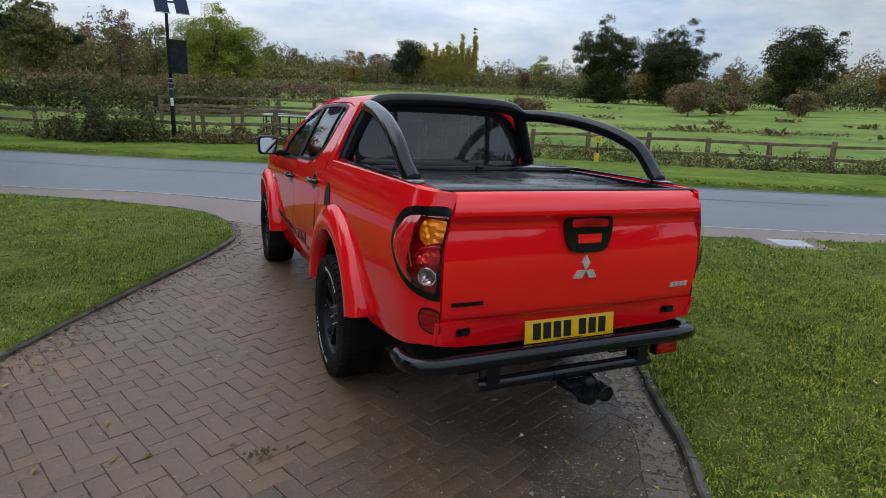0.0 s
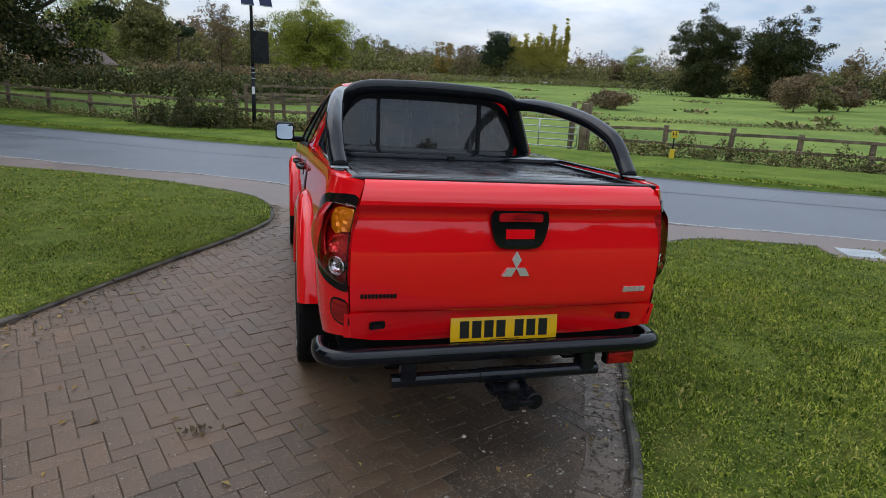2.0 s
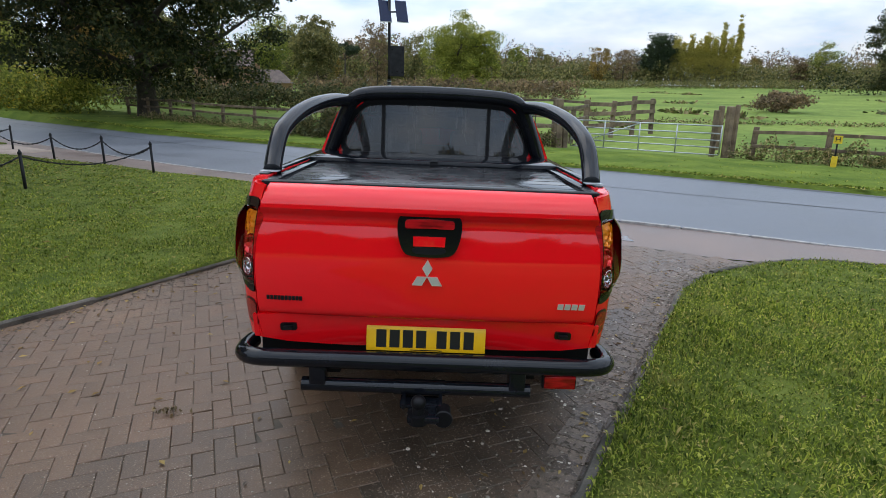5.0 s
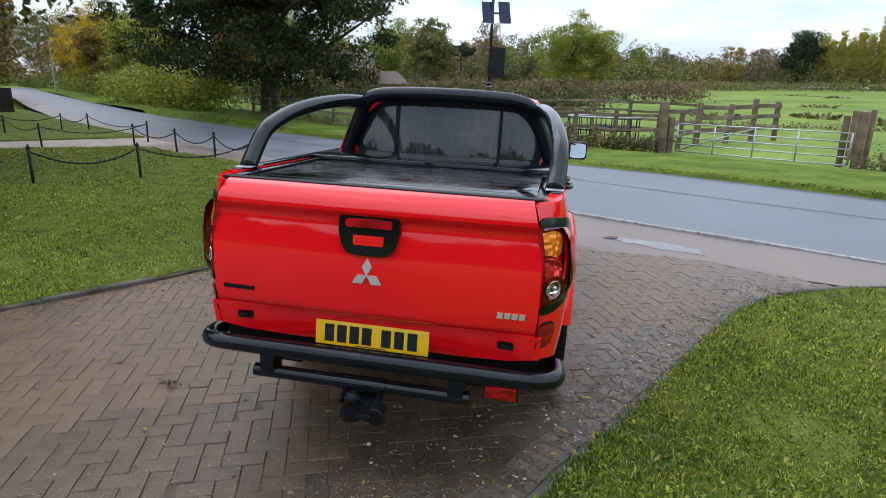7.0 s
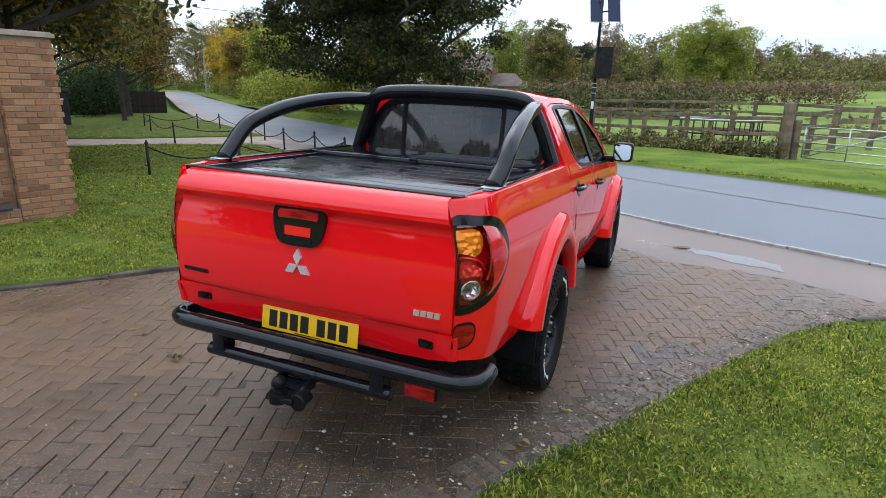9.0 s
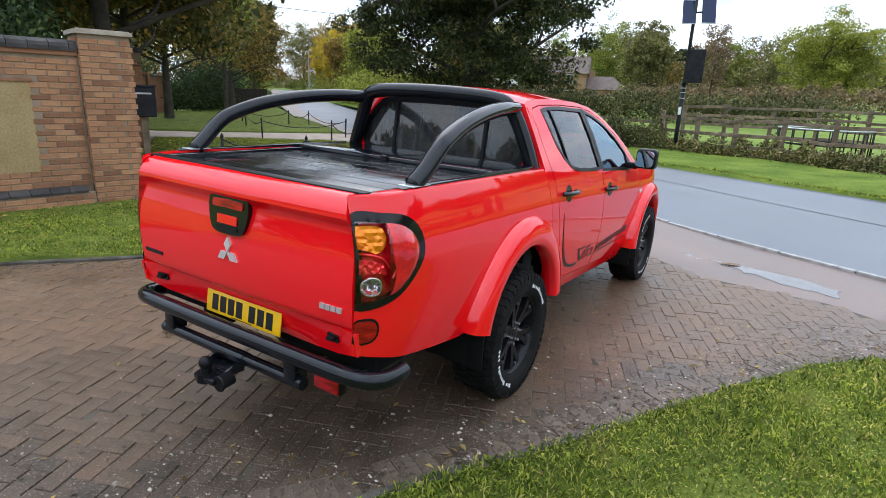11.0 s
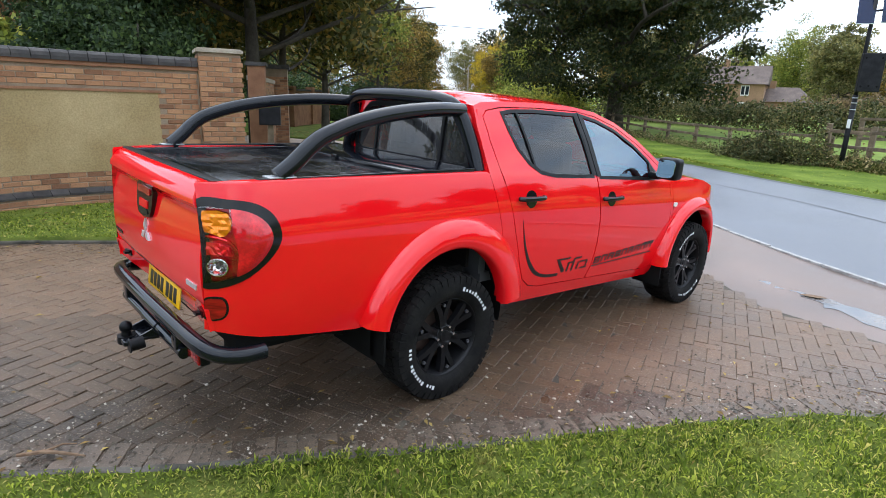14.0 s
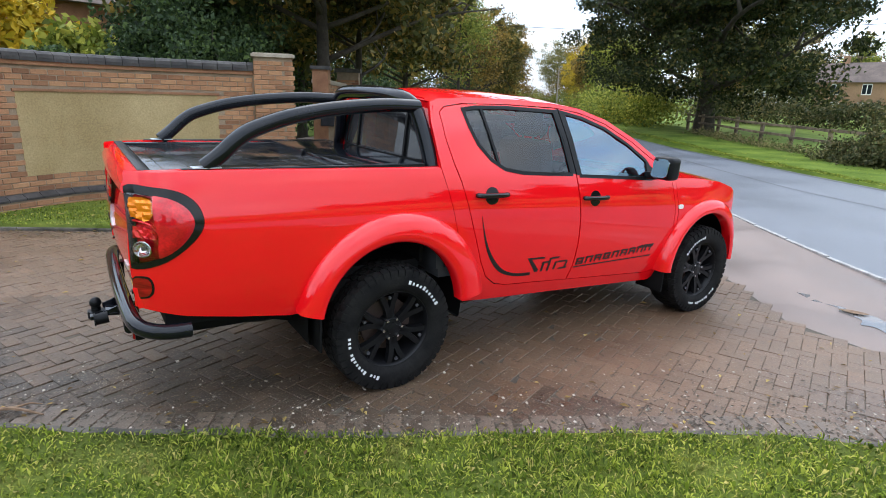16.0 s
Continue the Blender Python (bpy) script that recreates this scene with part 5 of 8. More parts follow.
def gate_sheet():
    bm = bmesh.new()
    zs = [0.785, 0.79, 0.795, 0.80, 0.807, 0.815, 0.835] + [0.86 + 0.03 * k for k in range(12)] + [1.205, 1.218, 1.228, 1.236, 1.244, 1.253, 1.262, 1.274, 1.285, 1.30, 1.32, 1.333, 1.345, 1.351, 1.354]
    xs = [-0.716 + 1.432 * k / 48 for k in range(49)]
    def half(z):
        return min(1.0, (smooth_interp(z, BULGE) - 0.1205) / 0.716)

    rows = [[bm.verts.new(gate(x * half(z), z)) for x in xs] for z in zs]
    rows.append([bm.verts.new((x * half(1.352), 0.02, 1.352)) for x in xs])
    for a, b in zip(rows, rows[1:]):
        for k in range(48):
            bm.faces.new((a[k], a[k + 1], b[k + 1], b[k]))
    for k in (0, 48):
        col = [r[k] for r in rows]
        back = [bm.verts.new((v.co.x, 0.03, v.co.z)) for v in col]
        for i in range(len(col) - 1):
            q = (col[i], col[i + 1], back[i + 1], back[i])
            bm.faces.new(q if k == 0 else tuple(reversed(q)))
    bmesh.ops.recalc_face_normals(bm, faces=list(bm.faces))
    return bm


tailgate = tpart("tailgate", gate_sheet(), M_paint, angle=40)


def valance(a, b):
    return Vector((a, interp(b, [(0.62, 0.03), (0.645, 0.004), (0.70, -0.012), (0.76, -0.022), (0.80, -0.03)]) - 0.052 * abs(a / 0.735) ** 3, b))


tpart("rear_panel", sheet([(-0.735, 0.695), (-0.6, 0.66), (-0.35, 0.635), (0.35, 0.635), (0.6, 0.66), (0.735, 0.695), (0.735, 0.80), (-0.735, 0.80)], [], valance, 0.05, (0, 0.05, 0)), M_paint)
tpart("gate_gap", box(-0.725, 0.725, 0.0, 0.05, 0.70, 1.345), M_under)

plate = tpart("number_plate", box(-0.26, 0.26, -0.002, 0.004, -0.0555, 0.0555, bevel=0.0015), M_plate, label="yellow number plate with black characters")
plate.matrix_basis = pose(0, -0.034, 0.692, -7, 0, 0)
for k, cx in enumerate((-0.195, -0.137, -0.079, -0.021, 0.068, 0.127, 0.187)):
    tpart("character_bar", box(cx - 0.022, cx + 0.022, -0.0032, -0.001, -0.0395, 0.0395), M_black, plate)
tpart("maker_line", box(-0.07, 0.07, -0.0032, -0.001, -0.051, -0.047), M_black, plate)

# tailgate handle, badges
HANDLE = rounded([(-0.128, 1.235), (-0.10, 1.252), (0, 1.256), (0.10, 1.252), (0.128, 1.235), (0.128, 1.17), (0.105, 1.105), (0.06, 1.085), (-0.06, 1.085), (-0.105, 1.105), (-0.128, 1.17)], 4)


def gate_piece(outer, out, step=0.03, depth=0.012, holes=()):
    return sheet(outer, list(holes), lambda a, b: Vector((a, -0.074 - 0.020 * (1.25 - b) / 0.2 - out, b)), step, (0, depth, 0))


gh = tpart("gate_handle", gate_piece(HANDLE, 0.016, 0.03, 0.03), M_gloss, tailgate, "gloss black tailgate handle surround", 50)
tpart("brake_light", gate_piece([(-0.1, 1.228), (-0.094, 1.235), (0, 1.239), (0.094, 1.235), (0.1, 1.228), (0.1, 1.206), (0.094, 1.200), (0, 1.202), (-0.094, 1.200), (-0.1, 1.206)], 0.022, 0.03, 0.01), M_lens_dark, gh, "dark red high-level brake light")
tpart("lever", gate_piece([(-0.066, 1.168), (0.066, 1.168), (0.064, 1.128), (-0.064, 1.128)], 0.021, 0.03, 0.01), M_paint, gh, "red lever cover")
tpart("grip", gate_piece(rounded([(-0.058, 1.122), (0.058, 1.122), (0.055, 1.098), (-0.055, 1.098)], 3), 0.020, 0.03, 0.006), M_rim, gh, "dark grip recess")


def badge_piece(outer, o=0.010):
    return sheet(outer, [], lambda a, b: gate(a, b, o), 0.03, (0, 0.012, 0))


def rhomb(cx, cz, ang, l=0.064, w=0.030):
    c, s = math.cos(radians(ang)), math.sin(radians(ang))
    pts = [(0, 0), (l * 0.5, w * 0.58), (l, 0), (l * 0.5, -w * 0.58)]
    return [(cx + c * a - s * b, cz + s * a + c * b) for a, b in pts]


for ang in (90, 210, 330):
    tpart("badge", badge_piece(rhomb(-0.004, 0.998, ang, 0.072, 0.036)), M_chrome, tailgate, "chrome three-part badge")
for k in range(10):
    tpart("badge_bar", badge_piece([(-0.672 + 0.0152 * k, 0.872), (-0.660 + 0.0152 * k, 0.872), (-0.660 + 0.0152 * k, 0.89), (-0.672 + 0.0152 * k, 0.89)], 0.006), M_gloss, tailgate, "dark chrome lettering strip")
for k in range(4):
    x0 = 0.548 + 0.03 * k
    tpart("badge_bar", badge_piece([(x0, 0.872), (x0 + 0.024, 0.872), (x0 + 0.027, 0.896), (x0 + 0.003, 0.896)], 0.006), M_chrome, tailgate, "chrome model lettering strip")
for sx in (-0.592, 0.592):
    sensor = tpart("latch_cover", sheet([(sx - 0.034, 0.75), (sx - 0.03, 0.756), (sx + 0.03, 0.756), (sx + 0.034, 0.75), (sx + 0.034, 0.727), (sx + 0.03, 0.721), (sx - 0.03, 0.721), (sx - 0.034, 0.727)], [], lambda a, b: valance(a, b) + Vector((0, -0.010, 0)), 0.03, (0, 0.02, 0)), M_gloss, label="small black plastic cover")
    tpart("latch", box(sx - 0.018, sx + 0.018, -0.078, -0.05, 0.732, 0.745), M_rim, sensor)


def ball(c, r, bm=None):
    b = bmesh.new()
    bmesh.ops.create_uvsphere(b, u_segments=20 if r > 0.025 else 8, v_segments=12 if r > 0.025 else 5, radius=r)
    for v in b.verts:
        v.co += Vector(c)
    if bm is None:
        return b
    join_into(bm, b)
    return bm


# rear lamps with their black surrounds
def lamp_surface(a, b, out):
    return side(a, b, 0.0) + side_normal(a) * out


def side_normal(s):
    t = side(s + 0.01, 1.1) - side(s - 0.01, 1.1)
    return Vector((t.y, -t.x, 0)).normalized()


def lamp_piece(outer, out, step=0.03, holes=(), depth=0.02):
    return sheet(outer, list(holes), lambda a, b: lamp_surface(a, b, out), step, lambda co: Vector((0, depth, 0)) if co.y < -0.02 else Vector((-depth, depth * 0.7, 0)))


def edge_gap(a, b, poly):
    """Distance of a point from an outline."""
    best = 9.0
    for p, q in zip(poly, poly[1:] + poly[:1]):
        dx, dy = q[0] - p[0], q[1] - p[1]
        t = clamp(((a - p[0]) * dx + (b - p[1]) * dy) / max(1e-12, dx * dx + dy * dy), 0, 1)
        best = min(best, math.hypot(a - p[0] - t * dx, b - p[1] - t * dy))
    return best


def lamp_dome(outer, base, rise, reach, step=0.016):
    return sheet(outer, [], lambda a, b: lamp_surface(a, b, base + rise * math.sin(math.pi / 2 * min(1.0, edge_gap(a, b, LAMP_IN) / reach))), step)


def lamp_facets(outer, out, rough, step=0.013, depth=0.014, slope=0.0):
    """A piece of cut reflector: small flat faces, each turned a little its own way."""
    return sheet(outer, [], lambda a, b: lamp_surface(a, b, out + slope * (b - outer[0][1]) + rough * noise.noise((a * 160, b * 160, 3))), step, lambda co: Vector((-depth, depth * 0.7, 0)))


def lamp_bar(line, w, out):
    """A curved reflector rib along a line of the lamp."""
    c = smooth_path([(a, b, 0) for a, b in line], 5)
    return tube([lamp_surface(p.x, p.y, out) for p in c], w, 6)


M_bowl = lens_material("deep_red_lamp_bowl", (0.85, 0.010, 0.022), (0.30, 0.003, 0.007), 0.25, 0.3)
M_rib = plain("bright_red_reflector", (0.95, 0.025, 0.03), 0.22, 0.45, 0.5)
M_amber_cut = plain("amber_cut_reflector", (1.0, 0.27, 0.008), 0.2, 0.5, 0.5)
M_clear = glass("clear_lamp_cover", (0.98, 0.92, 0.92), ior=1.6)
M_redcover = material("moulded_red_lamp_lens", (0.45, 0.004, 0.010), (0.80, 0.010, 0.018), 0.16, scale=11, fine=90, relief=0.05, rise=0.002, coat=1.0, spec=0.2)
M_silver = plain("silver_lamp_reflector", (0.82, 0.82, 0.84), 0.12, 1.0)
lamp_bodies = pair("rear_lamp", lambda: sheet(grown(LAMP_IN, 0.003), [], lambda a, b: lamp_surface(a, b, -0.026), 0.03, lambda co: Vector((0.022, -0.022, 0))), M_bowl, "red and amber rear lamp cluster", angle=50)
pair("lamp_surround", lambda: lamp_piece(LAMP_OUT, 0.007, 0.025, [grown(LAMP_IN, -0.002)], 0.035), M_gloss, "black lamp surround", lamp_bodies, 50)
AMBER = [(-0.084, 1.236), (-0.02, 1.240), (0.014, 1.228), (0.028, 1.198), (0.020, 1.160), (0.0, 1.134), (-0.022, 1.128), (-0.05, 1.142), (-0.084, 1.148)]
pair("amber_reflector", lambda: lamp_facets(AMBER, -0.002, 0.009), M_amber_cut, "amber indicator reflector", lamp_bodies, 4)
RED_UP = [(-0.084, 1.105), (-0.03, 1.098), (0.008, 1.082), (0.028, 1.055), (0.020, 1.040), (-0.01, 1.048), (-0.04, 1.050), (-0.084, 1.046)]
pair("red_reflector", lambda: lamp_facets(RED_UP, -0.006, 0.010), M_rib, "bright red cut reflector", lamp_bodies, 4)
for rib in ([(-0.08, 1.128), (-0.03, 1.122), (0.012, 1.103), (0.040, 1.066)], [(0.040, 1.215), (0.080, 1.160), (0.085, 1.090), (0.055, 1.020)], [(0.085, 1.205), (0.125, 1.150), (0.125, 1.090), (0.090, 1.025)]):
    pair("reflector_rib", lambda: lamp_bar(rib, 0.006, -0.012), M_rib, "red reflector rib", lamp_bodies, 60)
pair("reversing_ring", lambda: tube([lamp_surface(-0.036 + 0.037 * math.cos(math.pi * k / 14), 0.996 + 0.037 * math.sin(math.pi * k / 14), 0.004) for k in range(29)], 0.005, 8, caps=False), M_silver, "bright ring round the reversing lamp", lamp_bodies, 60)
pair("reversing_bowl", lambda: sheet(ellipse(-0.036, 0.996, 0.036, 0.036, 0, 345, 20), [], lambda a, b: lamp_surface(a, b, -0.022 + 16.0 * ((a + 0.036) ** 2 + (b - 0.996) ** 2) + 0.006 * noise.noise((a * 120, b * 120, 8))), 0.010, lambda co: Vector((-0.008, 0.006, 0))), M_silver, "silver reversing lamp bowl", lamp_bodies, 4)
pair("bulb", lambda: ball(lamp_surface(-0.036, 0.996, -0.006), 0.011), plain("smoked_bulb", (0.10, 0.10, 0.11), 0.1, 0.0, 0.6), "reversing bulb", lamp_bodies, 60)
SPLIT = [(0.030, 1.2495), (0.033, 1.15), (0.045, 1.06), (0.035, 0.9575)]
pair("lamp_cover", lambda: lamp_dome([p for p in LAMP_IN if p[0] < 0.030] + SPLIT[::-1], 0.007, 0.026, 0.06), M_clear, "clear domed lamp cover", lamp_bodies, 60)
pair("lamp_cover", lambda: lamp_dome(SPLIT + sorted([p for p in LAMP_IN if p[0] > 0.040], key=lambda p: math.atan2(p[1] - 1.10, p[0] - 0.035)), 0.007, 0.026, 0.06), M_redcover, "red domed lamp cover", lamp_bodies, 60)
refl_frames = pair("reflector_frame", lambda: lamp_piece([(max(a, -0.0897), b) for a, b in grown(REFL, 0.009)], 0.004, 0.03, [[(max(a, -0.0880), b) for a, b in REFL]]), M_gloss, "black reflector frame", angle=50)
pair("reflector", lambda: lamp_piece([(max(a, -0.0880), b) for a, b in REFL], 0.006, 0.03), M_reflector, "red reflector", angle=50)

# load cover
cover_bm = bmesh.new()
box(-0.665, 0.665, 0.03, 1.27, 1.322, 1.338, cover_bm, bevel=0.005)
tonneau = tpart("load_cover", cover_bm, M_cover, label="wet black roll-top load cover")
for k in range(7):
    yb = 0.11 + 0.128 * k
    tpart("slat_ridge", box(-0.655, 0.655, yb - 0.004, yb + 0.004, 1.337, 1.3392, bevel=0.001), M_cover, tonneau)
for sx in (-1, 1):
    a, b = sorted((sx * 0.665, sx * 0.722))
    rail = tpart("side_rail", box(a, b, 0.036, 1.50, 1.315, 1.352, bevel=0.005), M_bar, tonneau, "black aluminium rail")
    a, b = sorted((sx * 0.722, sx * 0.762))
    tpart("rail_cap", box(a, b, 0.165, 1.50, 1.34, 1.3675, bevel=0.004), M_bar, rail, "black bed rail cap")
tpart("cover_box", box(-0.735, 0.735, 1.02, 1.50, 1.29, 1.366, bevel=0.008), M_bar, tonneau, "black cover housing")
tpart("cover_latch", box(-0.022, 0.022, 1.002, 1.022, 1.33, 1.375, bevel=0.004), M_gloss, tonneau)
tpart("rear_edge", box(-0.70, 0.70, -0.015, 0.035, 1.33, 1.3605, bevel=0.006), M_trim, tonneau)
tpart("bed_wall", box(-0.74, 0.74, 1.50, 1.525, 0.75, 1.33, bevel=0.004), M_under)
tpart("bed_floor", box(-0.70, 0.70, 0.03, 1.52, 0.70, 0.76), M_under)

# roll bar
roll_bar = tpart("roll_hoop", tube(smooth_path([(-0.712, 1.575, 1.335), (-0.665, 1.565, 1.46), (-0.605, 1.545, 1.60), (-0.545, 1.515, 1.70), (-0.45, 1.495, 1.738), (-0.25, 1.488, 1.752), (0, 1.486, 1.756), (0.25, 1.488, 1.752), (0.45, 1.495, 1.738), (0.545, 1.515, 1.70), (0.605, 1.545, 1.60), (0.665, 1.565, 1.46), (0.712, 1.575, 1.335)], 6), 0.046, 16), M_bar, label="black tubular roll bar hoop", angle=60)
pair("roll_arm", lambda: tube(smooth_path([(0.733, 0.270, 1.368), (0.742, 0.345, 1.428), (0.744, 0.43, 1.505), (0.738, 0.52, 1.557), (0.715, 0.72, 1.620), (0.68, 0.98, 1.665), (0.635, 1.28, 1.690), (0.575, 1.54, 1.690)], 6), 0.041, 16), M_bar, "black curved roll bar arm", angle=60)
# plates that fill the corner between hoop legs and cab
pair("leg_plate", lambda: sheet([(1.545, 1.33), (1.605, 1.33), (1.60, 1.50), (1.585, 1.68), (1.53, 1.70), (1.54, 1.5)], [], lambda a, b: Vector((0.735 - 0.44 * (b - 1.33), a, b)), 0.06, (-0.03, 0, 0)), M_bar, "black hoop leg cover")

# bumper bars and towing gear
bumper = tpart("bumper_bar", tube(smooth_path([(s * a, b, c) for s, a, b, c in [(-1, 0.815, 0.15, 0.58), (-1, 0.82, 0.06, 0.585), (-1, 0.80, -0.015, 0.593), (-1, 0.735, -0.07, 0.603), (-1, 0.6, -0.092, 0.611), (-1, 0.3, -0.102, 0.616), (1, 0, -0.105, 0.617), (1, 0.3, -0.102, 0.616), (1, 0.6, -0.092, 0.611), (1, 0.735, -0.07, 0.603), (1, 0.80, -0.015, 0.593), (1, 0.82, 0.06, 0.585), (1, 0.815, 0.15, 0.58)]], 6), 0.039, 16), M_bar, label="black tubular rear bumper bar", angle=60)
low = tpart("step_bar", tube([(-0.53, -0.09, 0.492), (0.46, -0.09, 0.492)], 0.030, 16), M_bar, label="black tow crossbar", angle=60)
tpart("sleeve", tube([(-0.13, -0.091, 0.492), (0.09, -0.091, 0.492)], 0.034, 16), M_bar, low, angle=60)
for sx in (-0.46, 0.40):
    tpart("bracket", box(sx - 0.035, sx + 0.035, -0.12, -0.04, 0.50, 0.61, bevel=0.006), M_bar, low)
hitch = tpart("tow_hitch", box(-0.11, 0.07, -0.29, -0.20, 0.468, 0.482, bevel=0.003), M_bar, label="black tow hitch plate")
hitch.matrix_basis = pose(0.01, 0.107, -0.028)
for sx in (-0.10, 0.055):
    bm = bmesh.new()
    q = [bm.verts.new(v) for v in ((sx, -0.20, 0.53), (sx, -0.20, 0.46), (sx, -0.30, 0.468), (sx, -0.30, 0.49), (sx + 0.012, -0.20, 0.53), (sx + 0.012, -0.20, 0.46), (sx + 0.012, -0.30, 0.468), (sx + 0.012, -0.30, 0.49))]
    for f in ((0, 1, 2, 3), (7, 6, 5, 4), (0, 4, 5, 1), (1, 5, 6, 2), (2, 6, 7, 3), (3, 7, 4, 0)):
        bm.faces.new([q[i] for i in f])
    tpart("cheek_plate", bm, M_bar, hitch)


tow = tube([(-0.03, -0.335, 0.435), (-0.03, -0.335, 0.475), (-0.03, -0.335, 0.476), (-0.03, -0.335, 0.50)], [0.045, 0.045, 0.026, 0.024], 16)
ball((-0.03, -0.335, 0.522), 0.032, tow)
tpart("tow_ball", tow, M_trim, hitch, "tow ball with black cap")
tpart("ball_mount", box(-0.075, 0.06, -0.37, -0.28, 0.445, 0.472, bevel=0.006), M_bar, hitch)
tpart("socket", tube([(0.075, -0.28, 0.462), (0.075, -0.345, 0.455), (0.075, -0.346, 0.455), (0.075, -0.352, 0.455)], [0.033, 0.033, 0.040, 0.036], 18), M_trim, hitch, "black electric socket")
fog = tpart("fog_lamp", box(0.515, 0.665, -0.085, -0.04, 0.50, 0.57, bevel=0.008), M_trim, label="red rear fog lamp under the bumper")
tpart("fog_lens", box(0.522, 0.658, -0.095, -0.080, 0.506, 0.564, bevel=0.005), M_lens_dark, fog)

# underside; spare tyre, tank and silencer made big and low to block light
tpart("spare_tyre", tube([(0, 0.66, 0.345), (0, 0.66, 0.375), (0, 0.66, 0.56), (0, 0.66, 0.59)], [0.31, 0.37, 0.37, 0.31], 28), M_tyre, label="spare tyre slung under the bed")
tpart("fuel_tank", box(-0.66, -0.16, 1.78, 3.0, 0.315, 0.62, bevel=0.04), M_under)
pair("leaf_spring", lambda: tube([(0.52, 0.55, 0.50), (0.52, 0.9, 0.40), (0.52, 1.27, 0.36), (0.52, 1.65, 0.40), (0.52, 1.95, 0.48)], 0.035, 8), M_under)
pair("inner_sill", lambda: box(0.55, 0.72, 1.85, 3.8, 0.42, 0.66), M_under)
under = tpart("chassis", box(-0.42, 0.42, 0.30, 4.75, 0.44, 0.60, bevel=0.01), M_under)
tpart("sump", box(-0.6, 0.6, 2.05, 3.8, 0.40, 0.56, bevel=0.02), M_under)
tpart("rear_axle", tube([(-0.75, 1.27, 0.385), (0.75, 1.27, 0.385)], 0.045, 12), M_under)
tpart("differential", ball((0, 1.27, 0.385), 0.13), M_under)
tpart("front_axle", tube([(-0.75, 4.33, 0.375), (0.75, 4.33, 0.375)], 0.04, 12), M_under)
tpart("exhaust_pipe", tube(smooth_path([(0.45, 0.35, 0.50), (0.5, 0.7, 0.52), (0.45, 1.0, 0.55), (0.4, 2.5, 0.42)], 5), 0.03, 12), M_rim)
tpart("silencer", box(0.14, 0.56, 1.80, 2.75, 0.32, 0.52, bevel=0.05), M_under, label="dark exhaust silencer, added oversized to block light under the truck")
tpart("prop_shaft", tube([(0.0, 1.3, 0.40), (0.0, 3.6, 0.44)], 0.05, 12), M_under)
pair("rear_shock", lambda: tube([(0.44, 1.12, 0.36), (0.36, 0.98, 0.66)], 0.035, 10), M_under)
pair("chassis_rail", lambda: box(0.40, 0.52, 0.12, 4.7, 0.44, 0.61, bevel=0.01), M_under)
tpart("bed_underside", box(-0.74, 0.74, 0.05, 1.55, 0.58, 0.70), M_under)
pair("mud_flap", lambda: box(0.64, 0.868, 0.80, 0.815, 0.33, 0.60, bevel=0.004), M_under, "black rubber mud flap")
pair("mud_flap", lambda: box(0.60, 0.86, 3.83, 3.85, 0.24, 0.50, bevel=0.004), M_under, "black rubber mud flap")


# wheels
def spin(profile, n=72):
    bm = bmesh.new()
    rows = [[bm.verts.new((x, r * math.cos(2 * math.pi * k / n), r * math.sin(2 * math.pi * k / n))) for x, r in profile] for k in range(n)]
    for k in range(n):
        a, b = rows[k], rows[(k + 1) % n]
        for j in range(len(profile) - 1):
            bm.faces.new((a[j], a[j + 1], b[j + 1], b[j]))
    bmesh.ops.recalc_face_normals(bm, faces=list(bm.faces))
    return bm


TR = 0.392


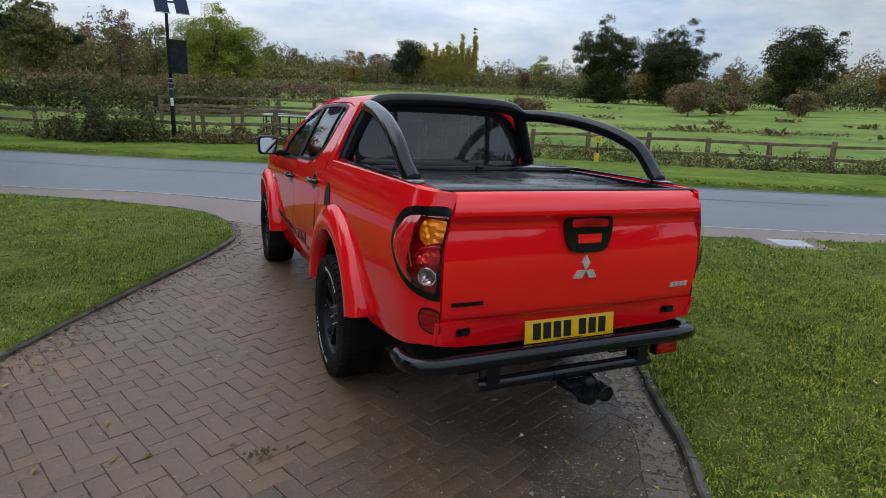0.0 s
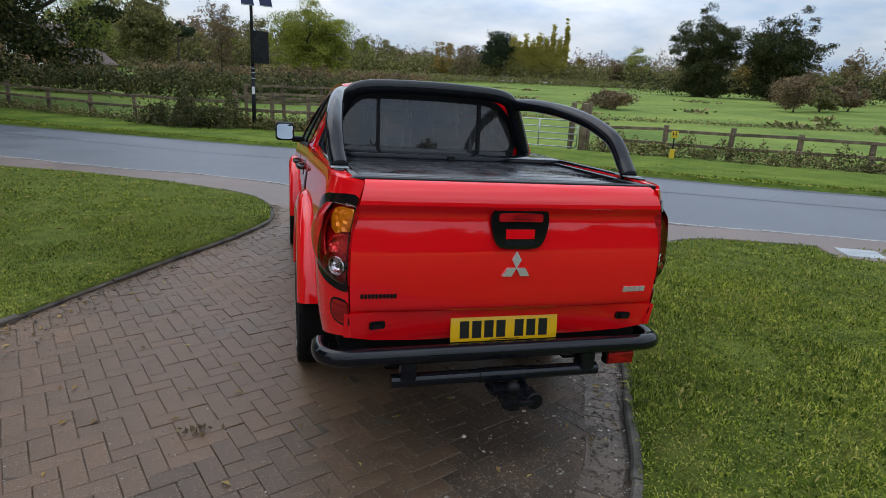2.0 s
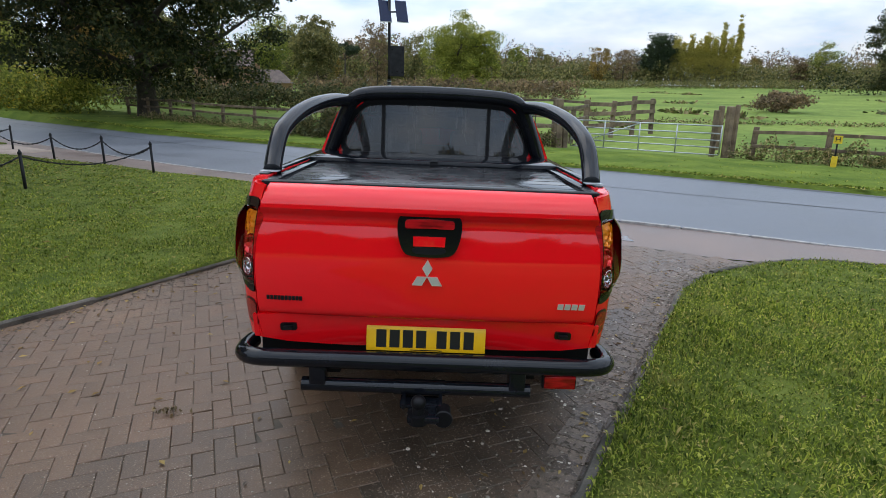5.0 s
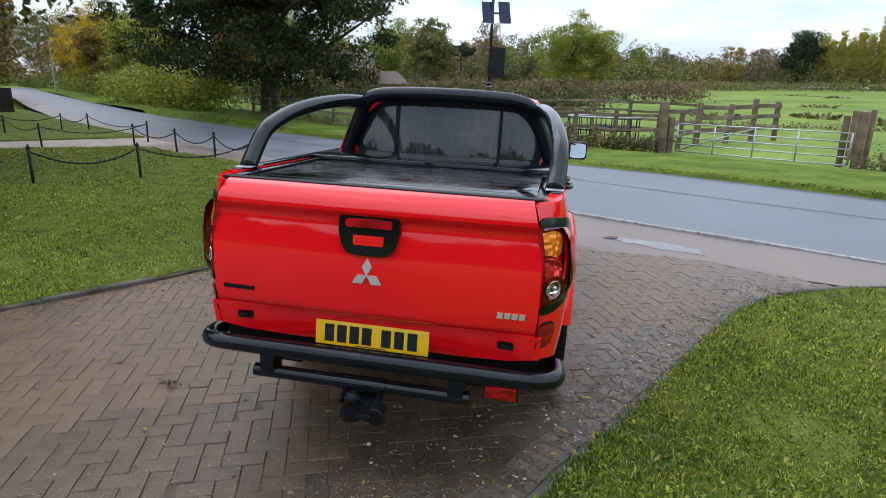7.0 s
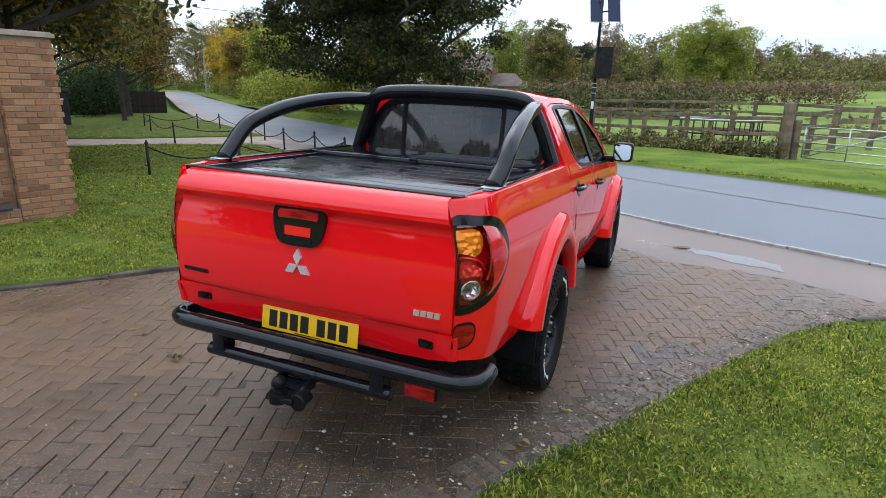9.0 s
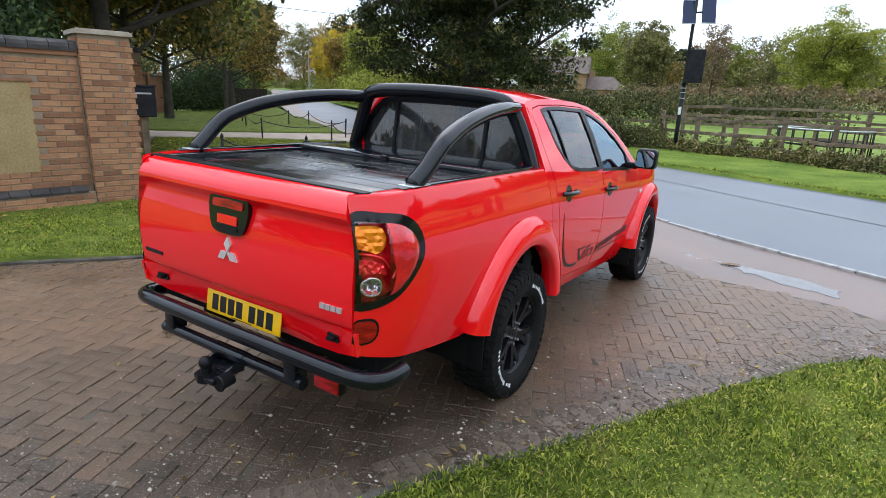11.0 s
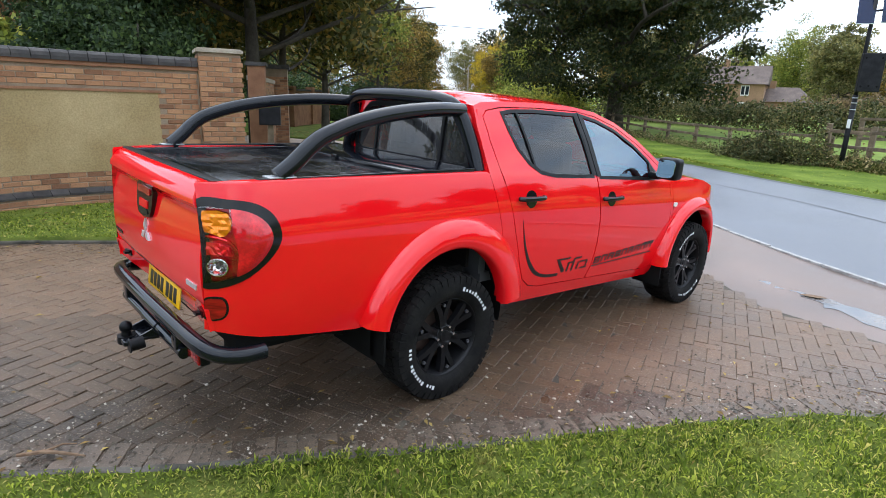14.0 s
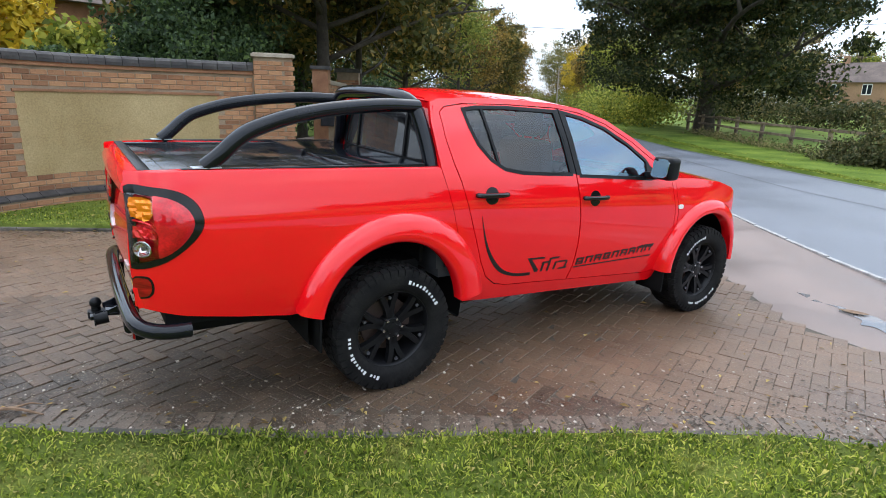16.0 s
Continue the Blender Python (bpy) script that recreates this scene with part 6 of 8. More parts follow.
def make_wheel(cx, cy, cz, flip, turn):
    """x points out of the wheel."""
    w = tpart("wheel", spin([(-0.12, 0.20), (-0.12, 0.235), (0.09, 0.243), (0.106, 0.246), (0.108, 0.238), (0.095, 0.228), (0.06, 0.222), (-0.02, 0.20), (-0.12, 0.20)]), M_rim, label="black six-spoke alloy wheel with all-terrain tyre")
    w.matrix_basis = Matrix.Translation((cx, cy, cz)) @ Matrix.Rotation(radians(180 if flip else 0), 4, "Z") @ Matrix.Rotation(radians(turn), 4, "X")
    tyre = tpart("tyre", spin([(-0.10, 0.236), (-0.128, 0.262), (-0.135, 0.32), (-0.128, 0.362), (-0.115, TR - 0.010), (-0.06, TR - 0.008), (0.06, TR - 0.008), (0.115, TR - 0.010), (0.128, 0.362), (0.136, 0.325), (0.134, 0.29), (0.128, 0.262), (0.112, 0.244), (0.10, 0.236)]), M_tyre, w, "black all-terrain tyre", 50)
    lugs = bmesh.new()
    n = 46
    for k in range(n):
        for x0, x1, da, ra in ((0.085, 0.131, 0, 0.37), (-0.131, -0.085, 0.5, 0.37), (0.03, 0.075, 0.35, 0.384), (-0.02, 0.025, 0.7, 0.384), (-0.075, -0.03, 0.2, 0.384)):
            a = 2 * math.pi * (k + da) / n
            m = Matrix.Rotation(a, 4, "X") @ Matrix.Translation((0, 0, 0)) @ Matrix.Rotation(radians(12 if k % 2 else -12), 4, "Z")
            h = 0.018 + (0.004 if k % 2 else 0)
            if ra < 0.375:
                prof = [(x0 if x0 > 0 else x1, TR), (x1 if x0 > 0 else x0, TR - 0.012), (x1 + 0.006 if x0 > 0 else x0 - 0.006, 0.345 - (0.012 if k % 2 else 0))]
                s = 1 if x0 > 0 else -1
                vs = []
                for t in (-h, h):
                    c, sn = math.cos(a + t / 0.39), math.sin(a + t / 0.39)
                    vs.append([lugs.verts.new((x, r * c, r * sn)) for x, r in prof + [(prof[0][0], TR - 0.02)]])
                p, q = vs
                lugs.faces.new(p if s < 0 else list(reversed(p)))
                lugs.faces.new(q if s > 0 else list(reversed(q)))
                for i in range(3):
                    f = (p[i], p[i + 1], q[i + 1], q[i])
                    lugs.faces.new(f if s > 0 else tuple(reversed(f)))
            else:
                box(x0, x1, -h, h, TR - 0.02, TR, lugs, Matrix.Rotation(a - math.pi / 2, 4, "X"))
    bmesh.ops.recalc_face_normals(lugs, faces=list(lugs.faces))
    tagged(part("tread", lugs, M_tyre, tyre), kind="stuff")
    # raised white letters as plain bars along two arcs
    for start, count, step in ((66, 10, 5.3), (240, 15, 4.9)):
        for k in range(count):
            if start == 240 and k in (3, 11):
                continue
            m = Matrix.Rotation(radians(start - k * step) - math.pi / 2, 4, "X")
            hgt, wid = (0.024, 0.0085) if k in (0, 4, 9) else (0.017, 0.0062 if k % 2 else 0.0072)
            part("tyre_letter", box(0.1335, 0.1365, -wid, wid, 0.294, 0.294 + hgt, None, m), M_tyrewhite, tyre)
    disc = tpart("brake_disc", spin([(-0.03, 0.02), (-0.03, 0.165), (0.0, 0.165), (0.0, 0.02)], 40), plain("rusty_brake_disc", (0.09, 0.06, 0.05), 0.6, 0.5), w)
    hub = tpart("hub", spin([(0.02, 0.0), (0.02, 0.075), (0.07, 0.07), (0.082, 0.06), (0.084, 0.037), (0.088, 0.035), (0.091, 0.0)], 36), M_rim, w)
    for k in range(6):
        a = 2 * math.pi * k / 6
        rot = Matrix.Rotation(a, 4, "X")
        bm = bmesh.new()
        for lean in (-1, 1):
            pts = [(0.078, lean * 0.008, 0.05), (0.080, lean * 0.011, 0.11), (0.088, lean * 0.026, 0.165), (0.094, lean * 0.050, 0.224)]
            for p, q in zip(pts, pts[1:]):
                wd0, wd1 = 0.018, 0.016
                vs = []
                for v, wd in ((p, wd0), (q, wd1)):
                    for dx, dy in ((0, -wd), (0, wd), (-0.035, wd * 1.2), (-0.035, -wd * 1.2)):
                        vs.append(bm.verts.new(rot @ Vector((v[0] + dx, v[1] + dy, v[2]))))
                for i in range(4):
                    bm.faces.new((vs[i], vs[(i + 1) % 4], vs[4 + (i + 1) % 4], vs[4 + i]))
        bmesh.ops.recalc_face_normals(bm, faces=list(bm.faces))
        tpart("spoke", bm, M_rim, w, angle=25)
        nut = tube([tuple(rot @ Vector((0.076, 0.034, 0.052))), tuple(rot @ Vector((0.098, 0.034, 0.052)))], [0.0105, 0.0085], 6)
        tpart("wheel_nut", nut, M_steel, w, "bright wheel nut")
        bolt = tube([tuple(rot @ Vector((0.088, 0.0, 0.205))), tuple(rot @ Vector((0.100, 0.0, 0.205)))], 0.011, 6)
        tpart("rim_stud", bolt, plain("grey_stud", (0.10, 0.10, 0.11), 0.4, 0.5), w)
    return w


make_wheel(0.755, 1.27, 0.385, False, 8)
make_wheel(-0.755, 1.27, 0.385, True, 30)
make_wheel(0.755, 4.335, 0.378, False, 78)
make_wheel(-0.755, 4.335, 0.378, True, 12)


# mirrors
def mirror_shell():
    bm = box(0.86, 1.035, 3.47, 3.60, 1.225, 1.40)
    bmesh.ops.bevel(bm, geom=list(bm.edges), offset=0.045, segments=4, affect="EDGES", profile=0.6)
    box(0.78, 0.88, 3.50, 3.56, 1.215, 1.27, bm, bevel=0.012)
    return bm


shells = pair("door_mirror", mirror_shell, M_trim, "black door mirror", angle=50)
pair("mirror_glass", lambda: sheet(rounded([(0.885, 1.375), (1.005, 1.378), (1.02, 1.32), (1.005, 1.252), (0.885, 1.25), (0.878, 1.31)], 4), [], lambda a, b: Vector((a, 3.462 - 0.01 * (a - 0.88) / 0.14 + 0.2 * (b - 1.31), b)), 0.05, (0, 0.008, 0)), M_mirror, "mirror glass", shells, 50)
pair("mirror_corner", lambda: panel([(3.52, 1.222), (3.69, 1.212), (3.545, 1.345)], (), 0.06, 0.01, 0.005), M_trim, "black mirror corner trim", front_doors)
pair("side_indicator", lambda: sheet(rounded([(3.935, 0.985), (3.985, 0.985), (3.985, 0.955), (3.935, 0.955)], 4), [], lambda a, b: side(a, b, 0.008), 0.03, (-0.01, 0, 0)), plain("pale_lens", (0.75, 0.72, 0.66), 0.15, 0, 0.8), "small pale side repeater")

# fuel flap handle on the left
tpart("fuel_flap", sheet(rounded([(1.465, 1.12), (1.50, 1.19), (1.555, 1.195), (1.60, 1.12), (1.595, 1.03), (1.55, 0.965), (1.50, 0.96), (1.465, 1.03)], 4), [], lambda a, b: Vector((-side(a, b, 0.004).x, a, b)), 0.03, (0.01, 0, 0)), M_trim, label="black fuel filler surround")


# black graphics along the doors
def decal(outer, out=0.0035):
    return sheet(outer, [], lambda a, b: side(a, b, out), 0.05, (-0.002, 0, 0))


SWOOSH = smooth_path([(1.895, 1.035, 0), (1.95, 0.86, 0), (2.02, 0.74, 0), (2.12, 0.645, 0), (2.24, 0.60, 0), (2.38, 0.588, 0)], 5)
SW2 = smooth_path([(2.38, 0.566, 0), (2.24, 0.578, 0), (2.10, 0.625, 0), (2.00, 0.725, 0), (1.935, 0.86, 0), (1.895, 1.035, 0)], 5)
pair("door_stripe", lambda: decal([(v.x, v.y) for v in SWOOSH] + [(v.x, v.y) for v in SW2[:-1]]), M_black, "black curved door graphic", rear_doors)


def bars(spec, parents, lbl):
    for outer in spec:
        pair("graphic_bar", lambda: decal(outer), M_black, lbl, parents)


def slant(y, z, w, h, lean=0.012):
    return [(y, z), (y + w, z), (y + w + lean, z + h), (y + lean, z + h)]


bars([[(2.33, 0.70), (2.50, 0.695), (2.48, 0.683), (2.37, 0.686), (2.45, 0.60), (2.44, 0.585), (2.42, 0.585)], slant(2.47, 0.583, 0.018, 0.075), slant(2.47, 0.645, 0.07, 0.013), slant(2.53, 0.58, 0.018, 0.10), slant(2.55, 0.67, 0.08, 0.013), slant(2.59, 0.585, 0.018, 0.06), slant(2.62, 0.635, 0.09, 0.012), slant(2.64, 0.58, 0.08, 0.012), slant(2.70, 0.59, 0.016, 0.05)], rear_doors, "black angular graphic")
letters_y = [2.815 + 0.0965 * k for k in range(9)]
for k, y in enumerate(letters_y):
    z = 0.592 + 0.0035 * k
    bars([slant(y, z + 0.042, 0.072, 0.013), slant(y, z, 0.016, 0.055, 0.014), slant(y + 0.055, z, 0.016, 0.055, 0.014)] + ([slant(y + 0.01, z + 0.02, 0.055, 0.010)] if k in (0, 2, 3, 5, 6) else []) + ([slant(y, z, 0.072, 0.011)] if k in (0, 3) else []), front_doors, "black lettering bar")
bars([slant(2.80, 0.572, 0.88, 0.009, 0.0)], front_doors, "black underline")
bars([slant(3.52 + 0.033 * k, 0.652, 0.026, 0.026) for k in range(5)], front_doors, "small black lettering bar")

# cabin seen through the glass
cab_in = tpart("cabin_floor", box(-0.72, 0.72, 1.66, 3.9, 0.62, 0.68), M_interior)
for dx in (-1, 1):
    tpart("door_card", box(min(dx * 0.74, dx * 0.79), max(dx * 0.74, dx * 0.79), 1.75, 3.75, 0.68, 1.13), M_interior, label="dark inner door trim")
tpart("headlining", box(-0.52, 0.52, 1.75, 3.05, 1.60, 1.615), M_interior, label="grey headlining")
tpart("parcel_wall", box(-0.72, 0.72, 1.64, 1.70, 0.68, 1.30), M_interior)


def seat_shape(cx, y, back_h, w):
    bm = box(cx - w / 2, cx + w / 2, y + 0.02, y + 0.52, 0.80, 0.98, bevel=0.05)
    m = Matrix.Translation((cx, y, 0.9)) @ Matrix.Rotation(radians(10), 4, "X")
    box(-w / 2, w / 2, -0.12, 0.02, 0.0, back_h, bm, m, bevel=0.05)
    return bm


def head_shape(cx, y, z, w=0.25):
    bm = box(cx - w / 2, cx + w / 2, y - 0.06, y + 0.05, z, z + 0.19, bevel=0.045)
    for d in (-0.06, 0.06):
        tube([(cx + d, y, z - 0.12), (cx + d, y, z + 0.02)], 0.007, 8, bm)
    return bm


for cx in (-0.37, 0.37):
    fs = tpart("front_seat", seat_shape(cx, 2.75, 0.60, 0.50), M_interior, label="dark fabric front seat")
    tpart("headrest", head_shape(cx, 2.63, 1.50), M_interior, fs)
rs = tpart("rear_bench", seat_shape(0, 1.95, 0.52, 1.25), M_interior, label="dark fabric rear bench")
for cx in (-0.4, 0.4):
    tpart("headrest", head_shape(cx, 1.85, 1.40), M_interior, rs)
dash = tpart("dashboard", box(-0.72, 0.72, 3.45, 3.95, 0.85, 1.17, bevel=0.06), M_dash, label="grey dashboard")
sw = bmesh.new()
ringm = Matrix.Translation((0.37, 3.20, 1.12)) @ Matrix.Rotation(radians(-62), 4, "X")
ring_pts = [tuple(ringm @ Vector((0.185 * math.cos(2 * math.pi * k / 28), 0.185 * math.sin(2 * math.pi * k / 28), 0))) for k in range(29)]
tube(ring_pts, 0.015, 8, sw)
for a in (-20, 200, 270):
    tube([tuple(ringm @ Vector((0, 0, 0.0))), tuple(ringm @ Vector((0.18 * math.cos(radians(a)), 0.18 * math.sin(radians(a)), 0)))], 0.014, 8, sw)
ball(tuple(ringm.translation), 0.05, sw)
tpart("steering_wheel", sw, M_dash, label="grey steering wheel")
tpart("rear_view_mirror", box(-0.12, 0.12, 3.10, 3.13, 1.56, 1.62, bevel=0.01), M_trim)
tpart("aerial", tube([(-0.45, 3.0, 1.66), (-0.47, 2.85, 1.85)], 0.003, 6), M_trim, label="thin black roof aerial")

# ---- fences, gate and pen beyond the road ----
def fence_run(label, line, spacing, height, rails, seed, post_w=0.13, rail_h=0.10, zf=field_z, group=""):
    """Posts with rails nailed between them, a little out of true."""
    rng = random.Random(seed)
    c = Curve(line)
    n = max(1, round(c.length / spacing))
    f = thing("fence", label, "fence", group=group)
    tops = []
    for k in range(n + 1):
        p = c.place(c.length * k / n, 0, 0)
        z = zf(p.x, p.y)
        h = height * rng.uniform(0.94, 1.1)
        lean = pose(0, 0, 0, rng.uniform(-2.5, 2.5), rng.uniform(-2.5, 2.5), rng.uniform(-8, 8))
        bm = box(-post_w / 2, post_w / 2, -post_w / 2, post_w / 2, -0.3, h, bevel=0.015)
        part("post", bm, M_oldwood, f, m=Matrix.Translation((p.x, p.y, z)) @ lean)
        tops.append((p, z))
    for (a, za), (b, zb) in zip(tops, tops[1:]):
        d = b - a
        for r in rails:
            o = rng.uniform(-0.03, 0.03)
            q = rng.uniform(-0.03, 0.03)
            pa, pb = Vector((a.x, a.y, za + r * height + o)), Vector((b.x, b.y, zb + r * height + q))
            e = (pb - pa)
            m = Matrix.Translation((pa + pb) / 2) @ e.to_track_quat("X", "Z").to_matrix().to_4x4()
            part("rail", box(-e.length / 2 - 0.05, e.length / 2 + 0.05, -0.11, -0.07, -rail_h / 2, rail_h / 2, bevel=0.008), M_oldwood, f, m=m)
    return f


fence_run("weathered three-rail timber fence along the paddock", [(-17, 30.0), (-12, 26.4), (-7.2, 23.6), (-2.6, 21.9)], 2.0, 1.05, (0.55, 0.92), 1)
fence_run("tall weathered timber pen fence by the gate", [(-2.6, 21.6), (-0.2, 20.3), (1.9, 19.6), (4.2, 18.75)], 1.55, 1.32, (0.28, 0.56, 0.93), 2, 0.15, 0.11)
fence_run("old timber stock pen rails behind the gate", [(-2.4, 24.4), (1.0, 25.0), (4.1, 25.0), (6.43, 23.11)], 1.6, 1.62, (0.3, 0.52, 0.74, 0.95), 3, 0.15, 0.10)
fence_run("heavy plank rails of the old stock pen", [(6.43, 23.11), (7.76, 23.81), (9.15, 24.76), (10.13, 25.49)], 1.5, 1.68, (0.34, 0.62, 0.87), 8, 0.19, 0.17)
fence_run("old timber stock pen side rails", [(4.3, 19.1), (5.2, 20.8), (6.35, 23.0)], 1.9, 1.5, (0.35, 0.62, 0.92), 4, 0.17, 0.12)
fence_run("weathered two-rail timber fence along the field", [(10.0, 16.0), (12.2, 14.4), (13.9, 13.0), (15.6, 11.9), (17.3, 10.9), (18.9, 9.9), (24, 6.9), (34, 1.4)], 1.95, 0.98, (0.42, 0.9), 5)
fence_run("far paddock rail fence", [(-30, 44), (-18, 41.5), (-6, 40), (4, 41)], 2.6, 1.2, (0.5, 0.92), 6)
# gate posts and the galvanised field gate
for px, py, h, w in ((4.32, 18.66, 1.72, 0.25), (4.62, 18.9, 1.22, 0.2), (9.3, 16.3, 1.62, 0.19), (9.62, 16.5, 1.68, 0.12), (9.05, 16.7, 1.5, 0.14), (10.3, 19.0, 1.6, 0.16)):
    gpost = thing("gate_post", "rough weathered oak gate post", "gate post", pose(px, py, field_z(px, py), 1.5, -2, 20), group="gate posts")
    bm = box(-w / 2, w / 2, -w / 2, w / 2, -0.3, h, bevel=0.025)
    part("post", bm, M_oldwood, gpost)
field_gate = thing("field_gate", "galvanised steel field gate standing closed between posts", "gate", Matrix.Translation((4.85, 18.85, field_z(6, 18))) @ Matrix.Rotation(math.atan2(-2.55, 4.25), 4, "Z"))
GL = 4.95
for k, gz in enumerate((0.1, 0.34, 0.56, 0.78, 1.02)):
    part("bar", tube([(0, 0, gz), (GL, 0, gz - 0.02)], 0.022, 8), M_galv, field_gate, smooth=True)
for gx in (0.0, 1.2, 2.4, 3.6, GL):
    part("upright", tube([(gx, 0, 0.1), (gx, 0, 1.02)], 0.024, 8), M_galv, field_gate, smooth=True)
part("brace", tube([(0.05, 0.01, 0.12), (2.4, 0.01, 1.0)], 0.018, 8), M_galv, field_gate, smooth=True)
feeder = thing("hay_feeder", "round galvanised cattle feeder ring", "feeder", pose(2.55, 21.3, field_z(2.55, 21.3), 0, 0, 0))
for gz in (0.25, 0.65, 1.12):
    part("hoop", tube([(1.35 * math.cos(2 * math.pi * k / 32), 1.35 * math.sin(2 * math.pi * k / 32), gz) for k in range(33)], 0.03, 6, caps=False), M_galv if gz > 1 else M_blackmetal, feeder, smooth=True)
for k in range(22):
    a = 2 * math.pi * k / 22
    part("bar", tube([(1.35 * math.cos(a), 1.35 * math.sin(a), 0.25), (1.35 * math.cos(a), 1.35 * math.sin(a), 1.12)], 0.02, 6), M_blackmetal, feeder, smooth=True)

# hydrant marker
M_signyellow = material("yellow_sign_enamel", (0.72, 0.48, 0.02), (0.82, 0.58, 0.03), 0.5, scale=8, fine=90, relief=0.1)
marker = thing("hydrant_marker", "yellow hydrant marker plate and post reading H", "sign", pose(10.75, 13.2, field_z(10.75, 13.2), 0, 0, -30))
part("post", box(-0.07, 0.07, -0.03, 0.03, -0.2, 0.38, bevel=0.01), M_signyellow, marker)
part("stem", box(-0.02, 0.02, -0.02, 0.02, 0.3, 0.78), M_blackmetal, marker)
plate_h = part("plate", box(-0.10, 0.10, -0.045, -0.03, 0.72, 0.93, bevel=0.006), M_signyellow, marker)
fc = bpy.data.curves.new("H", "FONT")
fc.body, fc.size, fc.align_x, fc.align_y, fc.extrude = "H", 0.19, "CENTER", "CENTER", 0.001
tmp = bpy.data.objects.new("tmp", fc)
scene.collection.objects.link(tmp)
me_h = bpy.data.meshes.new_from_object(tmp.evaluated_get(bpy.context.evaluated_depsgraph_get()))
bpy.data.objects.remove(tmp)
me_h.materials.clear()
me_h.materials.append(M_black)
part("letter", me_h, None, marker, "black letter H", pose(0, -0.048, 0.825, 90, 0, 0))

# ---- the black pole with box and solar panels ----
M_panel = plain("dark_blue_solar_cells", (0.010, 0.018, 0.055), 0.2, spec=0.3)
pole = thing("camera_pole", "black steel pole with equipment box and small solar panels", "pole", pose(-1.95, 20.75, -0.1, 0.6, 0.6, 0))
part("shaft", tube([(0, 0, -0.3), (0, 0, 2.35)], 0.075, 12), M_blackmetal, pole, smooth=True)
part("upper_shaft", tube([(0, 0, 2.35), (0, 0, 5.3)], 0.055, 12), M_blackmetal, pole, smooth=True)
for bz in (1.9, 2.1, 2.25):
    part("band", tube([(0, 0, bz), (0, 0, bz + 0.03)], 0.085, 12), M_galv, pole, smooth=True)
eq = part("equipment_box", box(-0.09, 0.50, -0.30, -0.08, 2.45, 3.56, bevel=0.02), M_blackmetal, pole, "black equipment box")
eq.matrix_basis = pose(0, 0, 0, 0, 0, 26)
for bx, bz in ((0.0, 2.6), (0.41, 2.6), (0.0, 3.42), (0.41, 3.42), (0.2, 2.62)):
    part("bolt", tube([(bx, -0.295, bz), (bx, -0.31, bz)], 0.03, 8), M_under, eq)
part("cross_bar", tube([(-0.35, 0, 4.75), (0.62, 0, 4.78)], 0.03, 8), M_blackmetal, pole)
for k, px in enumerate((-0.16, 0.46)):
    sp = part("solar_panel", box(-0.22, 0.22, -0.02, 0.02, -0.42, 0.42, bevel=0.008), M_panel, pole, "small dark blue solar panel", pose(px, -0.10, 4.78, -24, 0, 22))
    part("frame_edge", box(-0.235, 0.235, -0.012, 0.026, -0.435, -0.415), M_galv, sp)
part("label_plate", box(-0.05, 0.05, -0.10, -0.09, 1.35, 1.62, bevel=0.004), plain("white_label", (0.75, 0.75, 0.75), 0.5), pole, "small white label")

# ---- chain-linked posts round the greens ----
CHAIN_RUNS = [
    [(-7.8, 5.82), (-6.85, 7.2), (-5.95, 9.75), (-7.65, 10.95), (-9.55, 12.1), (-12.0, 13.5)],
    [(-14.1, 12.25), (-12.6, 14.9), (-17.9, 18.3), (-18.6, 17.7)],
    [(-14.1, 12.25), (-18.8, 15.4), (-21.5, 17.4), (-18.6, 17.7)],
]
chain_post = thing("bollard", "slim black chain post set in the grass", "bollard", pose(-7.8, 5.82, 0.07), group="chain posts round the greens")
part("shaft", tube([(0, 0, -0.2), (0, 0, 0.62)], 0.026, 10), M_blackmetal, chain_post, smooth=True)
part("tip", tube([(0, 0, 0.62), (0, 0, 0.64), (0, 0, 0.70)], [0.034, 0.034, 0.004], 10), M_blackmetal, chain_post, smooth=True)
def post_z(q):
    return lawn_z(*q) if q[0] > -11.5 else -0.03


spots = []
for run in CHAIN_RUNS:
    for q in run:
        if q not in spots:
            spots.append(q)
for q in spots[1:]:
    copy_thing(chain_post, pose(q[0], q[1], post_z(q) - 0.04, random.uniform(-2, 2), random.uniform(-2, 2), 0))


def chain(a, b):
    t = thing("chain", "black chain hanging between posts", "chain", group="chains between posts")
    pts = []
    for k in range(13):
        u = k / 12
        pts.append((a[0] + (b[0] - a[0]) * u, a[1] + (b[1] - a[1]) * u, post_z(a) + (post_z(b) - post_z(a)) * u + 0.54 - 0.24 * (1 - (2 * u - 1) ** 2)))
    part("strand", tube(pts, 0.014, 5), M_blackmetal, t)
    for k in range(0, 13):
        p = Vector(pts[k])
        part("link", ball(p, 0.022), M_blackmetal, t)


for run in CHAIN_RUNS:
    for a, b in zip(run, run[1:]):
        chain(a, b)

# ---- trees and shrubs behind the garden wall ----
def garden_z(x, y):
    return -0.05


